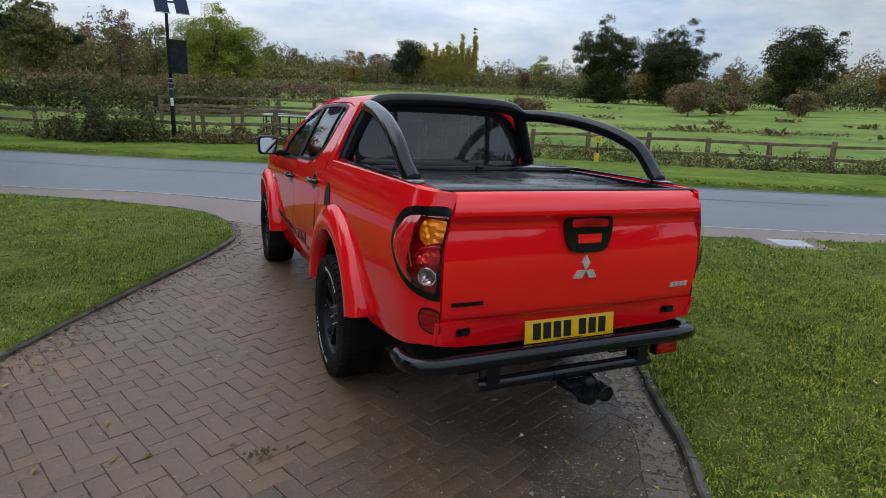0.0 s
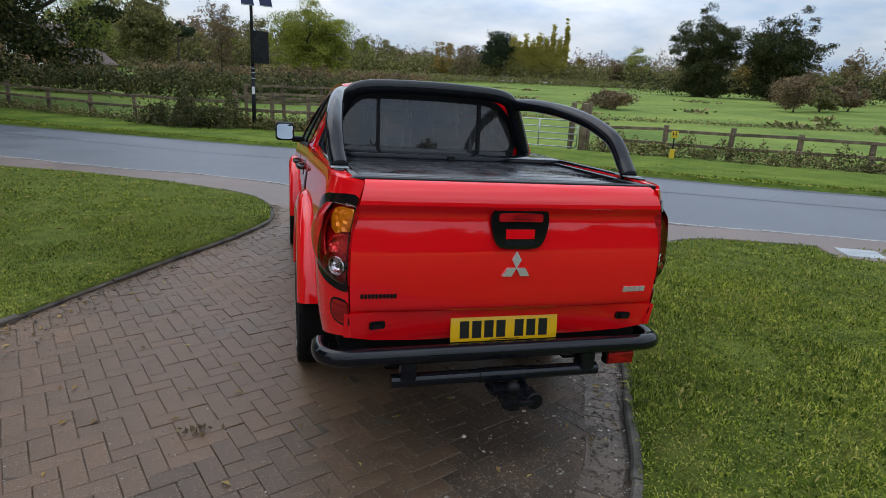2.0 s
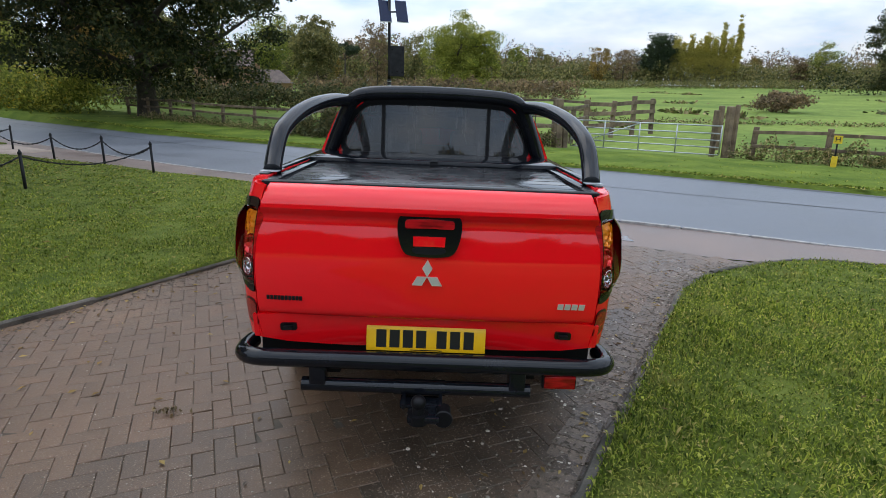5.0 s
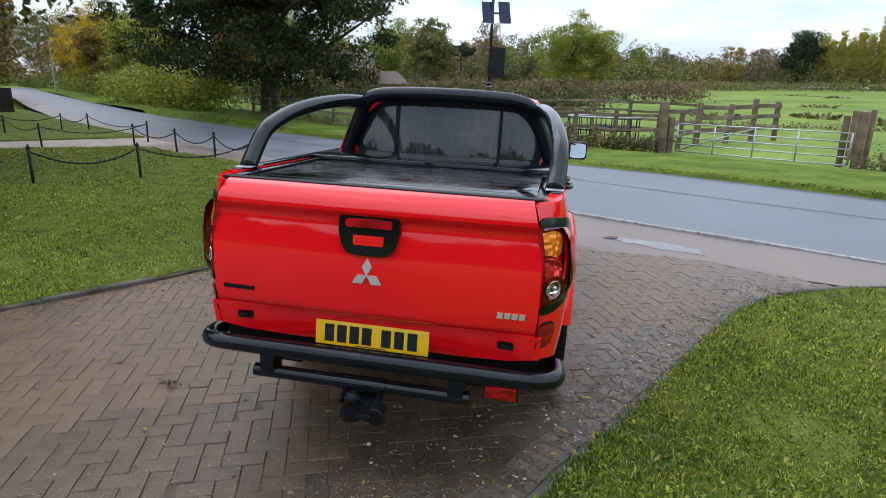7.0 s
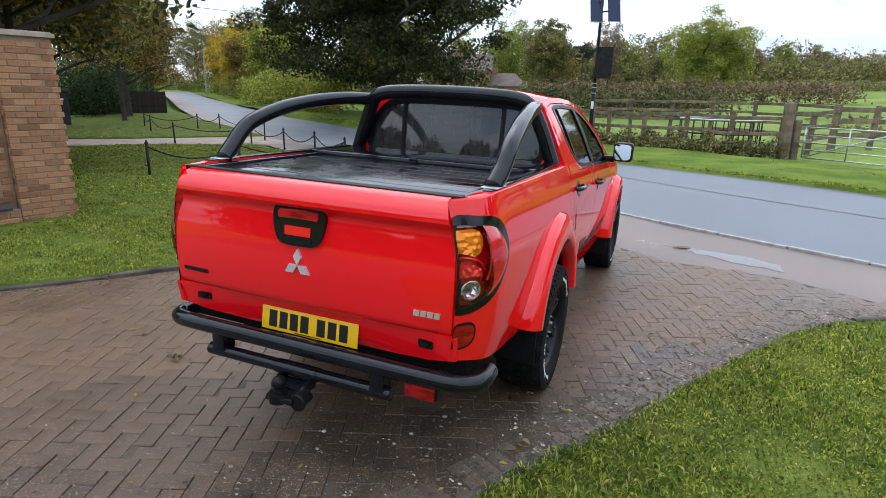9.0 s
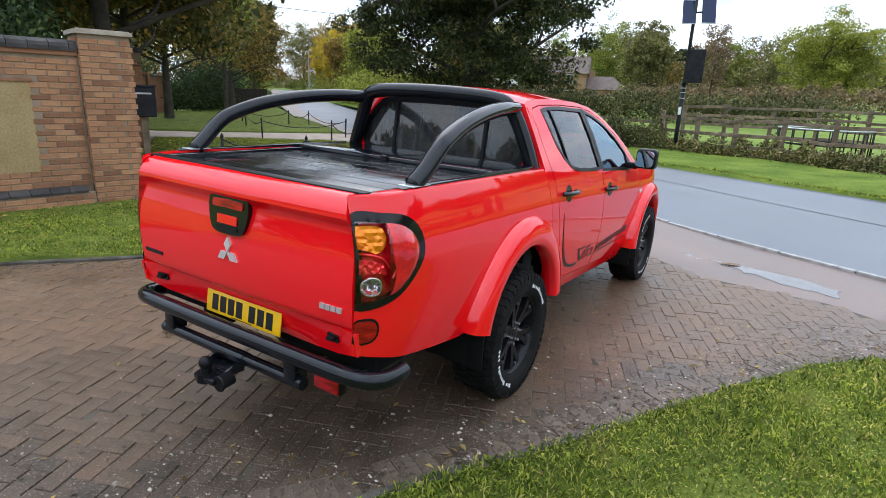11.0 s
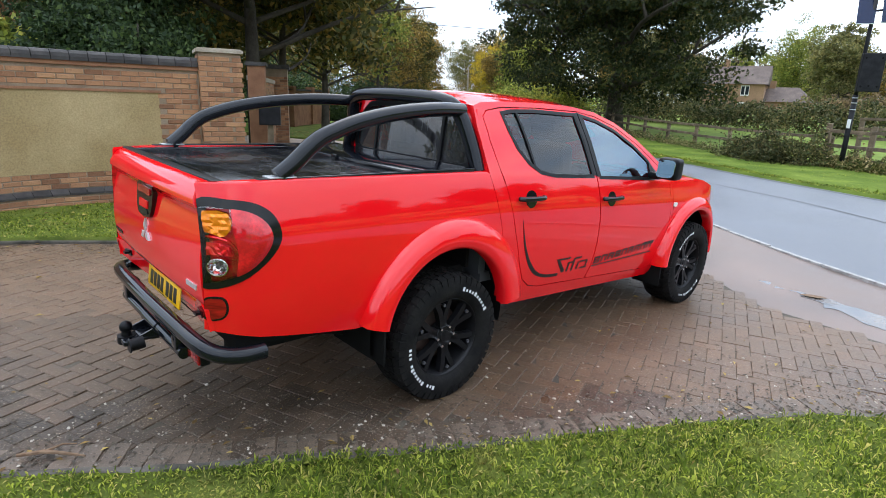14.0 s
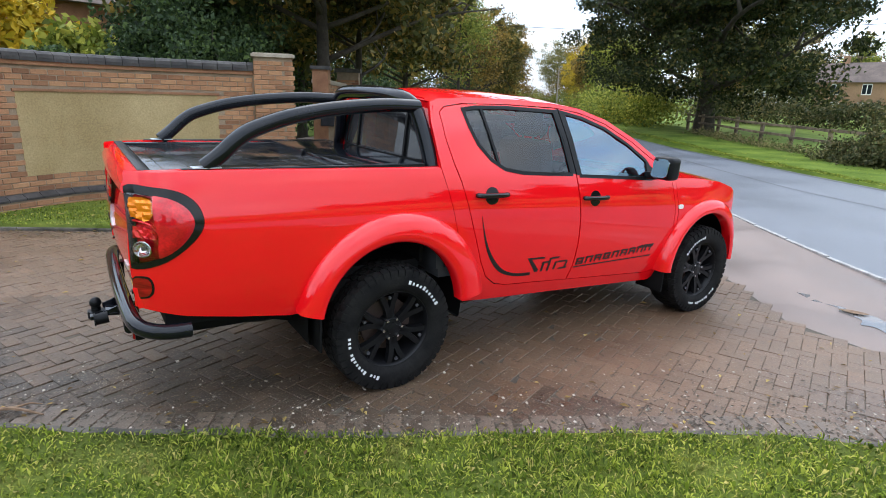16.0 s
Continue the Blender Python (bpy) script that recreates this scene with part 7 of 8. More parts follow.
tree("large oak behind the garden wall, leaves turning brown", -11.8, 5.9, -0.1, 10.0, 12.0, M_oakmix, 2.6, 0.095, 560, 95, 0.28, 81, n_limb=12, clump_r=0.15, hollow=0.02, category="oak tree", low=-0.8)
tree("brown-leaved tree behind the gateway", -16.5, 9.0, -0.1, 9.0, 8.0, M_oakmix, 2.2, 0.11, 280, 80, 0.22, 82, n_limb=9, clump_r=0.2, hollow=0.05, low=-0.8)
tree("dark evergreen tree behind the garden wall", -12.2, 2.9, -0.1, 6.0, 4.6, M_evergreen, 0.5, 0.07, 170, 150, 0.2, 83, clump_r=0.26, hollow=0.3)
tree("dark evergreen shrub against the garden wall", -9.6, 2.4, -0.1, 3.6, 3.6, M_evergreen, 0.3, 0.055, 120, 150, 0.12, 84, clump_r=0.3, hollow=0.3, category="shrub")
tree("yew-like evergreen behind the wall", -10.2, 1.9, -0.1, 3.7, 2.6, M_evergreen, 0.3, 0.055, 110, 150, 0.12, 85, clump_r=0.3, hollow=0.3, category="shrub")
tree("bright yellow autumn shrub beside the house", -13.6, -0.9, -0.1, 3.75, 4.4, M_yellow, 0.6, 0.13, 110, 80, 0.12, 86, clump_r=0.25, hollow=0.3, category="shrub")
tree("yellow-green shrub behind the wall", -12.4, 0.35, -0.1, 3.5, 3.0, M_limeleaf, 0.5, 0.11, 80, 80, 0.12, 87, clump_r=0.3, hollow=0.3, category="shrub")
tree("tall brown beech down the lane", -24.5, 15.5, -0.1, 9.5, 7.0, M_oakmix, 2.0, 0.15, 140, 70, 0.26, 88, n_limb=9, clump_r=0.24, hollow=0.2, low=-0.85)
tree("tall autumn tree beside the lane", -30, 23.5, 0.1, 8.5, 6.0, M_autumn, 1.6, 0.14, 110, 60, 0.26, 89, n_limb=9, clump_r=0.26, hollow=0.2, low=-0.85)
tree("slender pale birch beside the lane", -26.0, 20.0, 0.1, 9.5, 4.0, M_greenleaf, 2.2, 0.12, 70, 50, 0.14, 90, clump_r=0.3, hollow=0.2)
tree("tall green tree at the lane's side", -38, 27.5, 0.2, 10.5, 7.5, M_greenleaf, 2.2, 0.17, 110, 60, 0.3, 91, n_limb=9, clump_r=0.26, hollow=0.2)
tree("dark leafy tree beyond the garden", -20.5, 5.0, -0.1, 9.5, 7.5, M_oakleaf, 1.5, 0.18, 150, 70, 0.28, 92, clump_r=0.26, hollow=0.25)
tree("dark leafy tree at the back of the garden", -24, 9.5, -0.1, 11.0, 9.0, M_oakmix, 1.5, 0.18, 150, 70, 0.28, 93, clump_r=0.26, hollow=0.25)
thicket("garden_hedge", "dark shrubbery along the lane", [(-30.5, 20.5), (-33.5, 24.0), (-37.5, 28.6), (-44, 34)], 2.6, 3.6, M_evergreen, 0.12, 700, 58, zf=garden_z)
thicket("garden_hedge", "tall dark shrubbery beyond the gateway", [(-19, 4.5), (-26, 9.5), (-33, 15.5), (-42, 24)], 3.0, 4.6, M_evergreen, 0.16, 420, 60, zf=garden_z, lumps=0.6)
thicket("lane_trees", "belt of brown-leaved trees behind the lane", [(-30, 8), (-40, 17), (-50, 27), (-62, 38)], 4.0, 8.5, M_oakmix, 0.26, 330, 61, "trees", zf=garden_z, lumps=0.7)
thicket("garden_hedge", "dark ivy and shrubs behind the garden wall", [(-7.6, -1.6), (-7.9, 0.6), (-7.8, 2.4)], 0.7, 2.65, M_evergreen, 0.036, 5200, 59, zf=garden_z, lumps=0.3, tri=False)
thicket("garden_hedge", "dark laurels in front of the boarded fence", [(-35.0, 19.5), (-33.6, 22.6), (-32.6, 25.0)], 1.2, 2.5, M_evergreen, 0.13, 900, 64, zf=garden_z, lumps=0.9)
# dark close-boarded fence at the end of the green
M_darkboard = material("dark_stained_boards", (0.018, 0.013, 0.010), (0.045, 0.032, 0.024), 0.85, scale=3, fine=40, relief=0.5, obrandom=[(0, (0.7, 0.7, 0.7)), (1, (1.2, 1.15, 1.1))])
board_fence = thing("board_fence", "dark-stained close-boarded garden fence at the lane", "fence")
bfc = Curve([(-35.5, 21.0), (-33.4, 25.6), (-32.2, 28.4)])
board_mesh = finish(box(-0.073, 0.073, -0.012, 0.012, -0.1, 1.45, bevel=0.004), "board", M_darkboard)
for k in range(int(bfc.length / 0.15)):
    bd = new("board", board_mesh)
    bd.parent = board_fence
    bd.matrix_basis = bfc.frame_at(0.08 + 0.15 * k, 0.006 * (k % 2), -0.05 + 0.012 * math.sin(k * 2.3))
for k in range(int(bfc.length / 1.8) + 1):
    part("post", box(-0.05, 0.05, -0.05, 0.05, -0.2, 1.52, bevel=0.008), M_darkboard, board_fence, m=bfc.frame_at(min(1.8 * k + 0.03, bfc.length - 0.02), -0.07, -0.05))
# scrub along the fence
thicket("scrub", "bramble and weeds along the paddock fence", [(-15, 27.8), (-9, 24.1), (-4, 21.6)], 0.9, 0.5, M_scrub, 0.06, 330, 94, "scrub", lumps=0.9)
thicket("scrub", "bramble bush beside the black pole", [(-5.9, 22.0), (-4.4, 21.3), (-2.7, 20.9)], 1.3, 1.35, M_bramble, 0.085, 1500, 95, "bush", lumps=1.1)
thicket("scrub", "weeds and dead stalks under the pen fence", [(-2.6, 21.0), (1.0, 19.8), (4.0, 18.5)], 0.8, 0.8, M_scrub, 0.08, 700, 96, "scrub", lumps=0.9)
thicket("scrub", "dry brambles along the field fence", [(9.6, 16.2), (12.2, 14.1), (15.6, 11.6), (18.9, 9.6), (24, 6.5), (34, 1)], 0.9, 0.72, M_scrub, 0.06, 620, 97, "scrub", lumps=1.0)
thicket("scrub", "dry rushes across the pasture", [(8, 34), (22, 30), (38, 22)], 1.0, 0.3, M_scrub, 0.10, 50, 98, "scrub", lumps=1.0)
tree("heap of brushwood in the pasture", 26.5, 43.0, field_z(26.5, 43), 1.6, 4.6, M_brownbush, 0.0, 0.16, 50, 40, 0.05, 99, category="brush heap", clump_r=0.5)
def thing_tussock(me):
    return tagged(new("tussock", me), "coarse dark grass tussock in the pasture", "tussock", "tussocks in the pasture", "stuff")


for k in range(30):
    rk = random.Random(700 + k)
    a, dd = radians(rk.uniform(12, 82)), rk.uniform(26, 120)
    x, y = dd * math.sin(a), dd * math.cos(a)
    if across(ROAD_FAR, x, y) < 12:
        continue
    tus = thing_tussock(leaf_mesh("tussock", np.random.default_rng(k).normal(size=(60, 3)) * np.array([0.5 + dd * 0.008, 0.35, 0.10]) + np.array([0, 0, 0.12]), 0.22, M_scrub, k))
    tus.matrix_basis = pose(x, y, field_z(x, y), 0, 0, rk.uniform(0, 180))

# ---- houses far off ----
M_housebrick = material("far_brown_brick", (0.27, 0.155, 0.09), (0.36, 0.215, 0.13), 0.9, scale=1, fine=12)
M_roof = material("brown_roof_tiles", (0.09, 0.065, 0.055), (0.15, 0.11, 0.09), 0.85, scale=1, fine=9, relief=0.6, rise=0.03)
M_white = material("white_render", (0.66, 0.65, 0.62), (0.78, 0.77, 0.74), 0.85, scale=1, fine=20, relief=0.1)
M_pane = plain("dark_window_glass", (0.02, 0.025, 0.03), 0.08)


def house(label, x, y, z, turn, w, d, h, roof_h, wall_mat, windows, hip=False):
    t = thing("house", label, "house", pose(x, y, z, 0, 0, turn))
    part("wall", box(-w / 2, w / 2, -d / 2, d / 2, -0.5, h), wall_mat, t)
    bm = bmesh.new()
    o = 0.35
    in_x = w * 0.3 if hip else 0.0
    q = [bm.verts.new(v) for v in ((-w / 2 - o, -d / 2 - o, h), (w / 2 + o, -d / 2 - o, h), (w / 2 + o, d / 2 + o, h), (-w / 2 - o, d / 2 + o, h), (-w / 2 - o + in_x, 0, h + roof_h), (w / 2 + o - in_x, 0, h + roof_h))]
    for f in ((0, 1, 5, 4), (2, 3, 4, 5), (1, 2, 5), (3, 0, 4), (3, 2, 1, 0)):
        bm.faces.new([q[i] for i in f])
    rf = part("roof", bm, M_roof, t)
    part("chimney", box(-w * 0.2 - 0.35, -w * 0.2 + 0.35, -0.3, 0.3, h + roof_h * 0.4, h + roof_h + 0.8), wall_mat, rf)
    for wx, wz, ww, wh in windows:
        wn_ = part("window", box(wx - ww / 2, wx + ww / 2, -d / 2 - 0.05, -d / 2 + 0.05, wz - wh / 2, wz + wh / 2), M_white, t)
        for sx in (-0.25, 0.25):
            part("pane", box(wx + sx * ww - ww * 0.19, wx + sx * ww + ww * 0.19, -d / 2 - 0.06, -d / 2 - 0.04, wz - wh * 0.4, wz + wh * 0.4), M_pane, wn_)
    return t


house("pale brick house with steep brown tiled roof", -30.6, 83.0, 0.9, 16, 7.4, 7, 4.0, 2.5, M_housebrick, [(-1.6, 3.2, 1.0, 1.3), (1.5, 3.2, 1.0, 1.3), (-1.6, 1.1, 1.1, 1.2), (1.5, 1.1, 1.4, 1.2)])
house("low brick outbuilding with brown hipped roof", -25.2, 85.0, 1.1, 12, 6.8, 6, 1.7, 1.9, M_housebrick, [(-2.2, 0.8, 0.9, 0.9)], True)
house("white rendered cottage half hidden by the oak", -38.5, 78.7, 1.6, 24, 5.0, 6, 3.0, 1.8, M_white, [(-1.2, 1.6, 1.0, 1.0), (1.2, 1.6, 1.0, 1.0)])
house("red brick house with tiled roof behind the shrubs", -21.5, -2.2, -0.1, -78, 9, 7, 4.4, 2.6, M_brick_far, [(-1.4, 3.6, 1.0, 1.2), (1.6, 3.6, 1.0, 1.2)])
# street lamp post and overhead wire down the lane
lamp_post = thing("street_lamp", "tall pale street lamp beside the lane", "street lamp", pose(-64.4, 64.9, 0.1))
part("column", tube([(0, 0, -0.3), (0, 0, 6.6)], [0.13, 0.08], 8), M_stone, lamp_post)
part("lantern", tube(smooth_path([(0, 0, 6.6), (0.1, 0.0, 6.9), (0.7, -0.1, 7.0)], 4), 0.05, 6), M_galv, lamp_post)
wire_post = thing("telegraph_pole", "tall dark timber telegraph pole", "telegraph pole", pose(-44.0, 33.2, 0.4))
part("post", tube([(0, 0, -0.3), (0, 0, 8.5)], [0.15, 0.11], 8), M_bark, wire_post)
part("wire", tube([(0, 0, 8.3), (14, 12, 7.3), (26, 26, 8.4)], 0.02, 5), M_blackmetal, wire_post)

# ---- small things on the drive and lawns ----
M_pebble = material("pale_pebble", (0.30, 0.26, 0.215), (0.54, 0.485, 0.42), 0.7, scale=20, fine=90, island=[(0, (0.35, 0.33, 0.3)), (1, (1.25, 1.25, 1.22))])
M_straw = leaf_material("sodden_leaf_litter", [(0.0, (0.05, 0.04, 0.025)), (1.0, (0.24, 0.18, 0.10))], 0.7, 0.1)
M_deadleaf = leaf_material("fallen_leaves", [(0.0, (0.10, 0.06, 0.025)), (0.5, (0.26, 0.17, 0.06)), (1.0, (0.50, 0.38, 0.14))], 0.7, 0.15)


def scatter_mesh(name, label, category, n, seed, region, box_lim, size, mat, zf, weight=None, stone=False):
    rng = np.random.default_rng(seed)
    x0, x1, y0, y1 = box_lim
    vs, fs = [], []
    k = 0
    while k < n:
        x, y = rng.uniform(x0, x1), rng.uniform(y0, y1)
        if not inside((x, y), region) or (weight is not None and rng.uniform() > weight(x, y)):
            continue
        s = size * rng.uniform(0.4, 1.5)
        z = zf(x, y)
        a = rng.uniform(0, 6.28)
        o = len(vs)
        if stone:
            ring = [(s * math.cos(a + 6.283 * i / 6) * rng.uniform(0.7, 1.1), s * 0.75 * math.sin(a + 6.283 * i / 6) * rng.uniform(0.7, 1.1)) for i in range(6)]
            vs += [(x + u, y + v, z) for u, v in ring] + [(x + u * 0.6, y + v * 0.6, z + s * 0.45) for u, v in ring]
            fs += [(o + i, o + (i + 1) % 6, o + 6 + (i + 1) % 6, o + 6 + i) for i in range(6)] + [tuple(o + 6 + i for i in range(6))]
        else:
            c, sn = math.cos(a), math.sin(a)
            pts = [(-s, 0, 0.2), (-0.2 * s, 0.45 * s, 0.5), (s, 0.1 * s, 0.15), (-0.1 * s, -0.4 * s, 0.45)]
            vs += [(x + u * c - v * sn, y + u * sn + v * c, z + 0.004 + w * s * rng.uniform(0.3, 1.0)) for u, v, w in pts]
            fs += [(o, o + 1, o + 2, o + 3)]
        k += 1
    return tagged(new(name, raw(name, vs, fs, mat)), label, category, kind="stuff")


M_chip = material("dull_stone_chips", (0.16, 0.115, 0.08), (0.34, 0.27, 0.20), 0.85, scale=30, fine=90)
edge_r = lambda x, y: math.exp(-abs(across(LAWN_R_EDGE[::1], x, y)) * 4.0)
scatter_mesh("pebbles", "pale pebbles gathered along the drive's edge", "pebbles", 1500, 5, DRIVE, (-0.8, 3.2, -2.6, 3.8), 0.011, M_pebble, lambda x, y: base_z(x, y) - 0.002, edge_r, True)
scatter_mesh("grit", "small pale grit scattered over the block paving", "grit", 2600, 6, DRIVE, (-5.5, 3.0, -2.8, 5.5), 0.005, M_pebble, lambda x, y: base_z(x, y) - 0.001, None, True)
scatter_mesh("chippings", "pale straw and stone chippings strewn over the block paving", "chippings", 15000, 16, DRIVE, (-4.6, 2.6, -2.2, 3.6), 0.0055, M_chip, base_z, lambda x, y: 0.35 + 0.9 * noise.noise((x * 0.9, y * 0.9, 4)) + 0.8 * math.exp(-abs(x) * 1.5))
scatter_mesh("debris", "dark soil crumbs and leaf litter along the drive's edge", "debris", 5200, 17, DRIVE, (-1.2, 3.4, -3.0, 4.0), 0.012, M_joint, base_z, edge_r)
edge_l = lambda x, y: math.exp(-abs(across(LAWN_L_EDGE[::-1], x, y)) * 5.0)
scatter_mesh("debris", "dark soil crumbs washed along the front lawn's edging", "debris", 4200, 19, DRIVE, (-5.6, -1.0, -2.5, 7.0), 0.013, M_joint, base_z, edge_l)
scatter_mesh("fallen_leaves", "dead leaves and stalks along the front lawn's edging", "leaves", 420, 20, DRIVE, (-5.6, -1.0, -2.5, 7.0), 0.02, M_deadleaf, base_z, edge_l)
scatter_mesh("fallen_leaves", "dead leaves blown against the drive's edging", "leaves", 240, 18, DRIVE, (-1.2, 3.4, -3.0, 4.0), 0.018, M_deadleaf, base_z, edge_r)
scatter_mesh("fallen_leaves", "dead leaves on the drive", "leaves", 260, 7, DRIVE, (-5.5, 3.0, -2.8, 5.5), 0.022, M_deadleaf, base_z)
scatter_mesh("fallen_leaves", "yellow fallen leaves on the front lawn", "leaves", 1100, 8, LAWN_L, (-15, -1.2, -2, 13), 0.035, M_deadleaf, lambda x, y: lawn_z(x, y) + 0.03, lambda x, y: clamp((-x - 3) / 6, 0.1, 1))
scatter_mesh("fallen_leaves", "few fallen leaves on the lawn by the drive", "leaves", 40, 9, LAWN_R, (0.4, 7, -1.5, 4), 0.025, M_deadleaf, lambda x, y: lawn_z(x, y) + 0.03)
GREEN_3 = [(-22, 9.5), (-18.4, 11.0), (-16.9, 12.35), (-15.4, 14.3), (-13.8, 16.3), (-17.4, 18.9), (-24, 23.5)]
scatter_mesh("fallen_leaves", "brown leaves strewn over the chained green", "leaves", 900, 21, GREEN_3, (-24, -13.5, 9.5, 23.5), 0.045, M_deadleaf, lambda x, y: -0.035)
clump = np.random.default_rng(3).normal(size=(34, 3)) * np.array([0.035, 0.02, 0.007]) + np.array([-1.385, 0.45, base_z(-1.385, 0.45) + 0.02])
tagged(new("leaf_clump", leaf_mesh("leaf_clump", clump, 0.014, M_straw, 4)), "small clump of dead leaves on the paving", "leaves", kind="stuff")
twig = thing("twig", "broken brown twig lying at the drive's edge", "twig")
part("stem", tube([(0.13, -0.76, 0.032), (0.18, -0.66, 0.036), (0.24, -0.60, 0.036), (0.33, -0.52, 0.034)], [0.008, 0.011, 0.009, 0.005], 6), M_brownwood, twig)
part("branch", tube([(0.18, -0.66, 0.036), (0.17, -0.58, 0.04), (0.20, -0.53, 0.036)], [0.007, 0.005, 0.003], 6), M_brownwood, twig)
# manhole cover in the lawn by the footway
cover_m = thing("manhole_cover", "pale concrete manhole frame with metal cover in the grass", "manhole cover", pose(6.1, 3.0, lawn_z(6.1, 3.0) - 0.01, 0, 0, -28))
part("surround", box(-0.45, 0.45, -0.3, 0.3, -0.1, 0.03, bevel=0.02), M_footway, cover_m)
part("lid", box(-0.28, 0.2, -0.2, 0.2, 0.0, 0.045, bevel=0.01), M_galv, cover_m)
# shallow puddle at the foot of the drive
M_water = material("puddle_water", (0.07, 0.065, 0.065), (0.16, 0.14, 0.13), 0.13, scale=4, fine=30, relief=0.02, rough_var=0.12, spec=0.55)


def puddle(outer, z_add, name="puddle"):
    bm = sheet(rounded(outer, 5), [], lambda a, b: (a, b, base_z(a, b) - 0.014 + z_add), 0.2)
    tagged(part(name, bm, M_water), "shallow rain puddle at the foot of the drive", "puddle", kind="structure")


def wobbly(points, n=9, amount=0.11, seed=1):
    out = []
    for a, b in zip(points, points[1:] + points[:1]):
        for k in range(n):
            x, y = a[0] + (b[0] - a[0]) * k / n, a[1] + (b[1] - a[1]) * k / n
            out.append((x + amount * noise.noise((x * 5, y * 5, seed)), y + amount * noise.noise((x * 5, y * 5, seed + 9))))
    return out


puddle(wobbly([(1.36, 5.80), (1.6, 5.62), (1.95, 5.36), (2.35, 5.16), (2.62, 5.1), (2.7, 5.32), (2.45, 5.55), (2.1, 5.66), (1.8, 5.76)]), 0.004)
puddle(wobbly([(1.0, 5.86), (1.22, 5.74), (1.3, 5.8), (1.12, 5.92)], 5, 0.05, 3), 0.004)
wet_leaf = thing("sodden_leaf", "dark sodden leaf stuck in the puddle", "leaf", pose(1.6, 5.72, base_z(1.6, 5.72) - 0.004, 0, 0, 20))
part("blade", sheet(rounded([(-0.11, 0.0), (0.0, 0.045), (0.13, 0.01), (0.02, -0.05)], 4), [], lambda a, b: (a, b, 0.004 + 0.01 * abs(b) * 8), 0.03, (0, 0, -0.003)), M_brownwood, wet_leaf)
# darker repair strip and worn joint lines in the road
M_patch = material("dark_asphalt_repair", (0.06, 0.062, 0.068), (0.09, 0.092, 0.10), 0.6, scale=2, fine=180)


def road_strip(line, w, name, label):
    c = Curve(through_points(line))
    bm = bmesh.new()
    rows = []
    n = 60
    for k in range(n + 1):
        dd = c.length * k / n
        ww = w * (0.6 + 0.8 * abs(noise.noise((dd * 0.8, 3, 1))))
        rows.append([bm.verts.new((p.x, p.y, road_z(p.x, p.y) + 0.006)) for p in (c.place(dd, -ww, 0), c.place(dd, ww, 0))])
    for a, b in zip(rows, rows[1:]):
        bm.faces.new((a[0], a[1], b[1], b[0]))
    bmesh.ops.recalc_face_normals(bm, faces=list(bm.faces))
    tagged(part(name, bm, M_patch), label, "road joint", kind="structure")


road_strip([(-30, 33.0), (-17.4, 24.2), (-8.5, 17.6), (-3.17, 13.97), (-0.8, 12.8), (1.0, 11.55), (2.6, 10.5), (4.75, 9.2), (6.28, 8.3), (11, 5.6)], 0.028, "road_joint", "dark tar-sealed joint along the road")

road_strip([(x - 0.1, y - 0.12) for x, y in ROAD_FAR[3:11]], 0.13, "road_edge", "dark muddy edge where the verge meets the road")

# ---- what stands behind the camera: house fronts and a tree belt that the paint mirrors ----
house("long brick house behind the drive with tiled roof", 14.0, -52.0, 0.0, 180, 17, 8, 4.6, 2.8, M_brick_far, [(-6, 3.4, 1.4, 1.2), (-2, 3.4, 1.4, 1.2), (2, 3.4, 1.4, 1.2), (6, 3.4, 1.4, 1.2), (-5, 1.2, 1.8, 1.4), (4.5, 1.2, 1.8, 1.4)])
thicket("tree_belt", "uneven belt of trees beyond the garden", [(40, -38), (20, -46), (2, -44), (-18, -42), (-30, -30)], 4.0, 7.6, M_oakmix, 0.55, 230, 131, "trees", zf=garden_z, lumps=0.3)
thicket("boundary_hedge", "tall leafy boundary hedge beyond the lawn", [(42, -6), (44, -18), (36, -34), (18, -44), (-6, -44), (-22, -36)], 2.4, 3.0, M_oakmix, 0.35, 110, 101, zf=garden_z)
for x, y, h, w, s in ((47, -9, 7, 7, 111), (44, -22, 8, 8, 112)):
    tree("tall garden tree beyond the lawn", x, y, -0.1, h, w, M_oakmix, 1.0, 0.4, 70, 40, 0.25, s, clump_r=0.3)

# ---- bricks of the walls ----
brick_face(wall_c, 0.0, WL, 0.305, 2.0, 0.0, wall, (PANEL0, PANEL1, PZ0, PZ1 + 0.03))
brick_face(wall_c, 0.0, WL, BASE, 0.222, 0.093, wall)
brick_face(pier_c, 0.0, 0.62, BASE, 2.28, 0.0, pier)
brick_face(pier_side, 0.0, 0.6, BASE, 2.28, 0.0, pier, bond=1)
brick_face(pier_back, 0.0, 0.6, 0.3, 2.28, 0.0, pier, bond=1)
brick_face(w2c, 0.0, w2c.length, -0.05, 1.98, 0.006, wall_2)
brick_face(p2c, 0.0, 0.66, -0.05, 2.2, 0.006, pier_2)


# ---- block paving of the drive ----
def inside_drive(x, y, margin=0.0):
    return inside((x, y), DRIVE)


block_rng = random.Random(8)
BLOCK_TURN = radians(22)
ct, st = math.cos(BLOCK_TURN), math.sin(BLOCK_TURN)


def block_mesh(l, w, tilt):
    bm = box(-l / 2, l / 2, -w / 2, w / 2, -0.04, 0.0)
    top = [e for e in bm.edges if all(v.co.z > -0.001 for v in e.verts)]
    bmesh.ops.bevel(bm, geom=top, offset=0.003, segments=1, affect="EDGES")
    return finish(bm, "block", M_block)


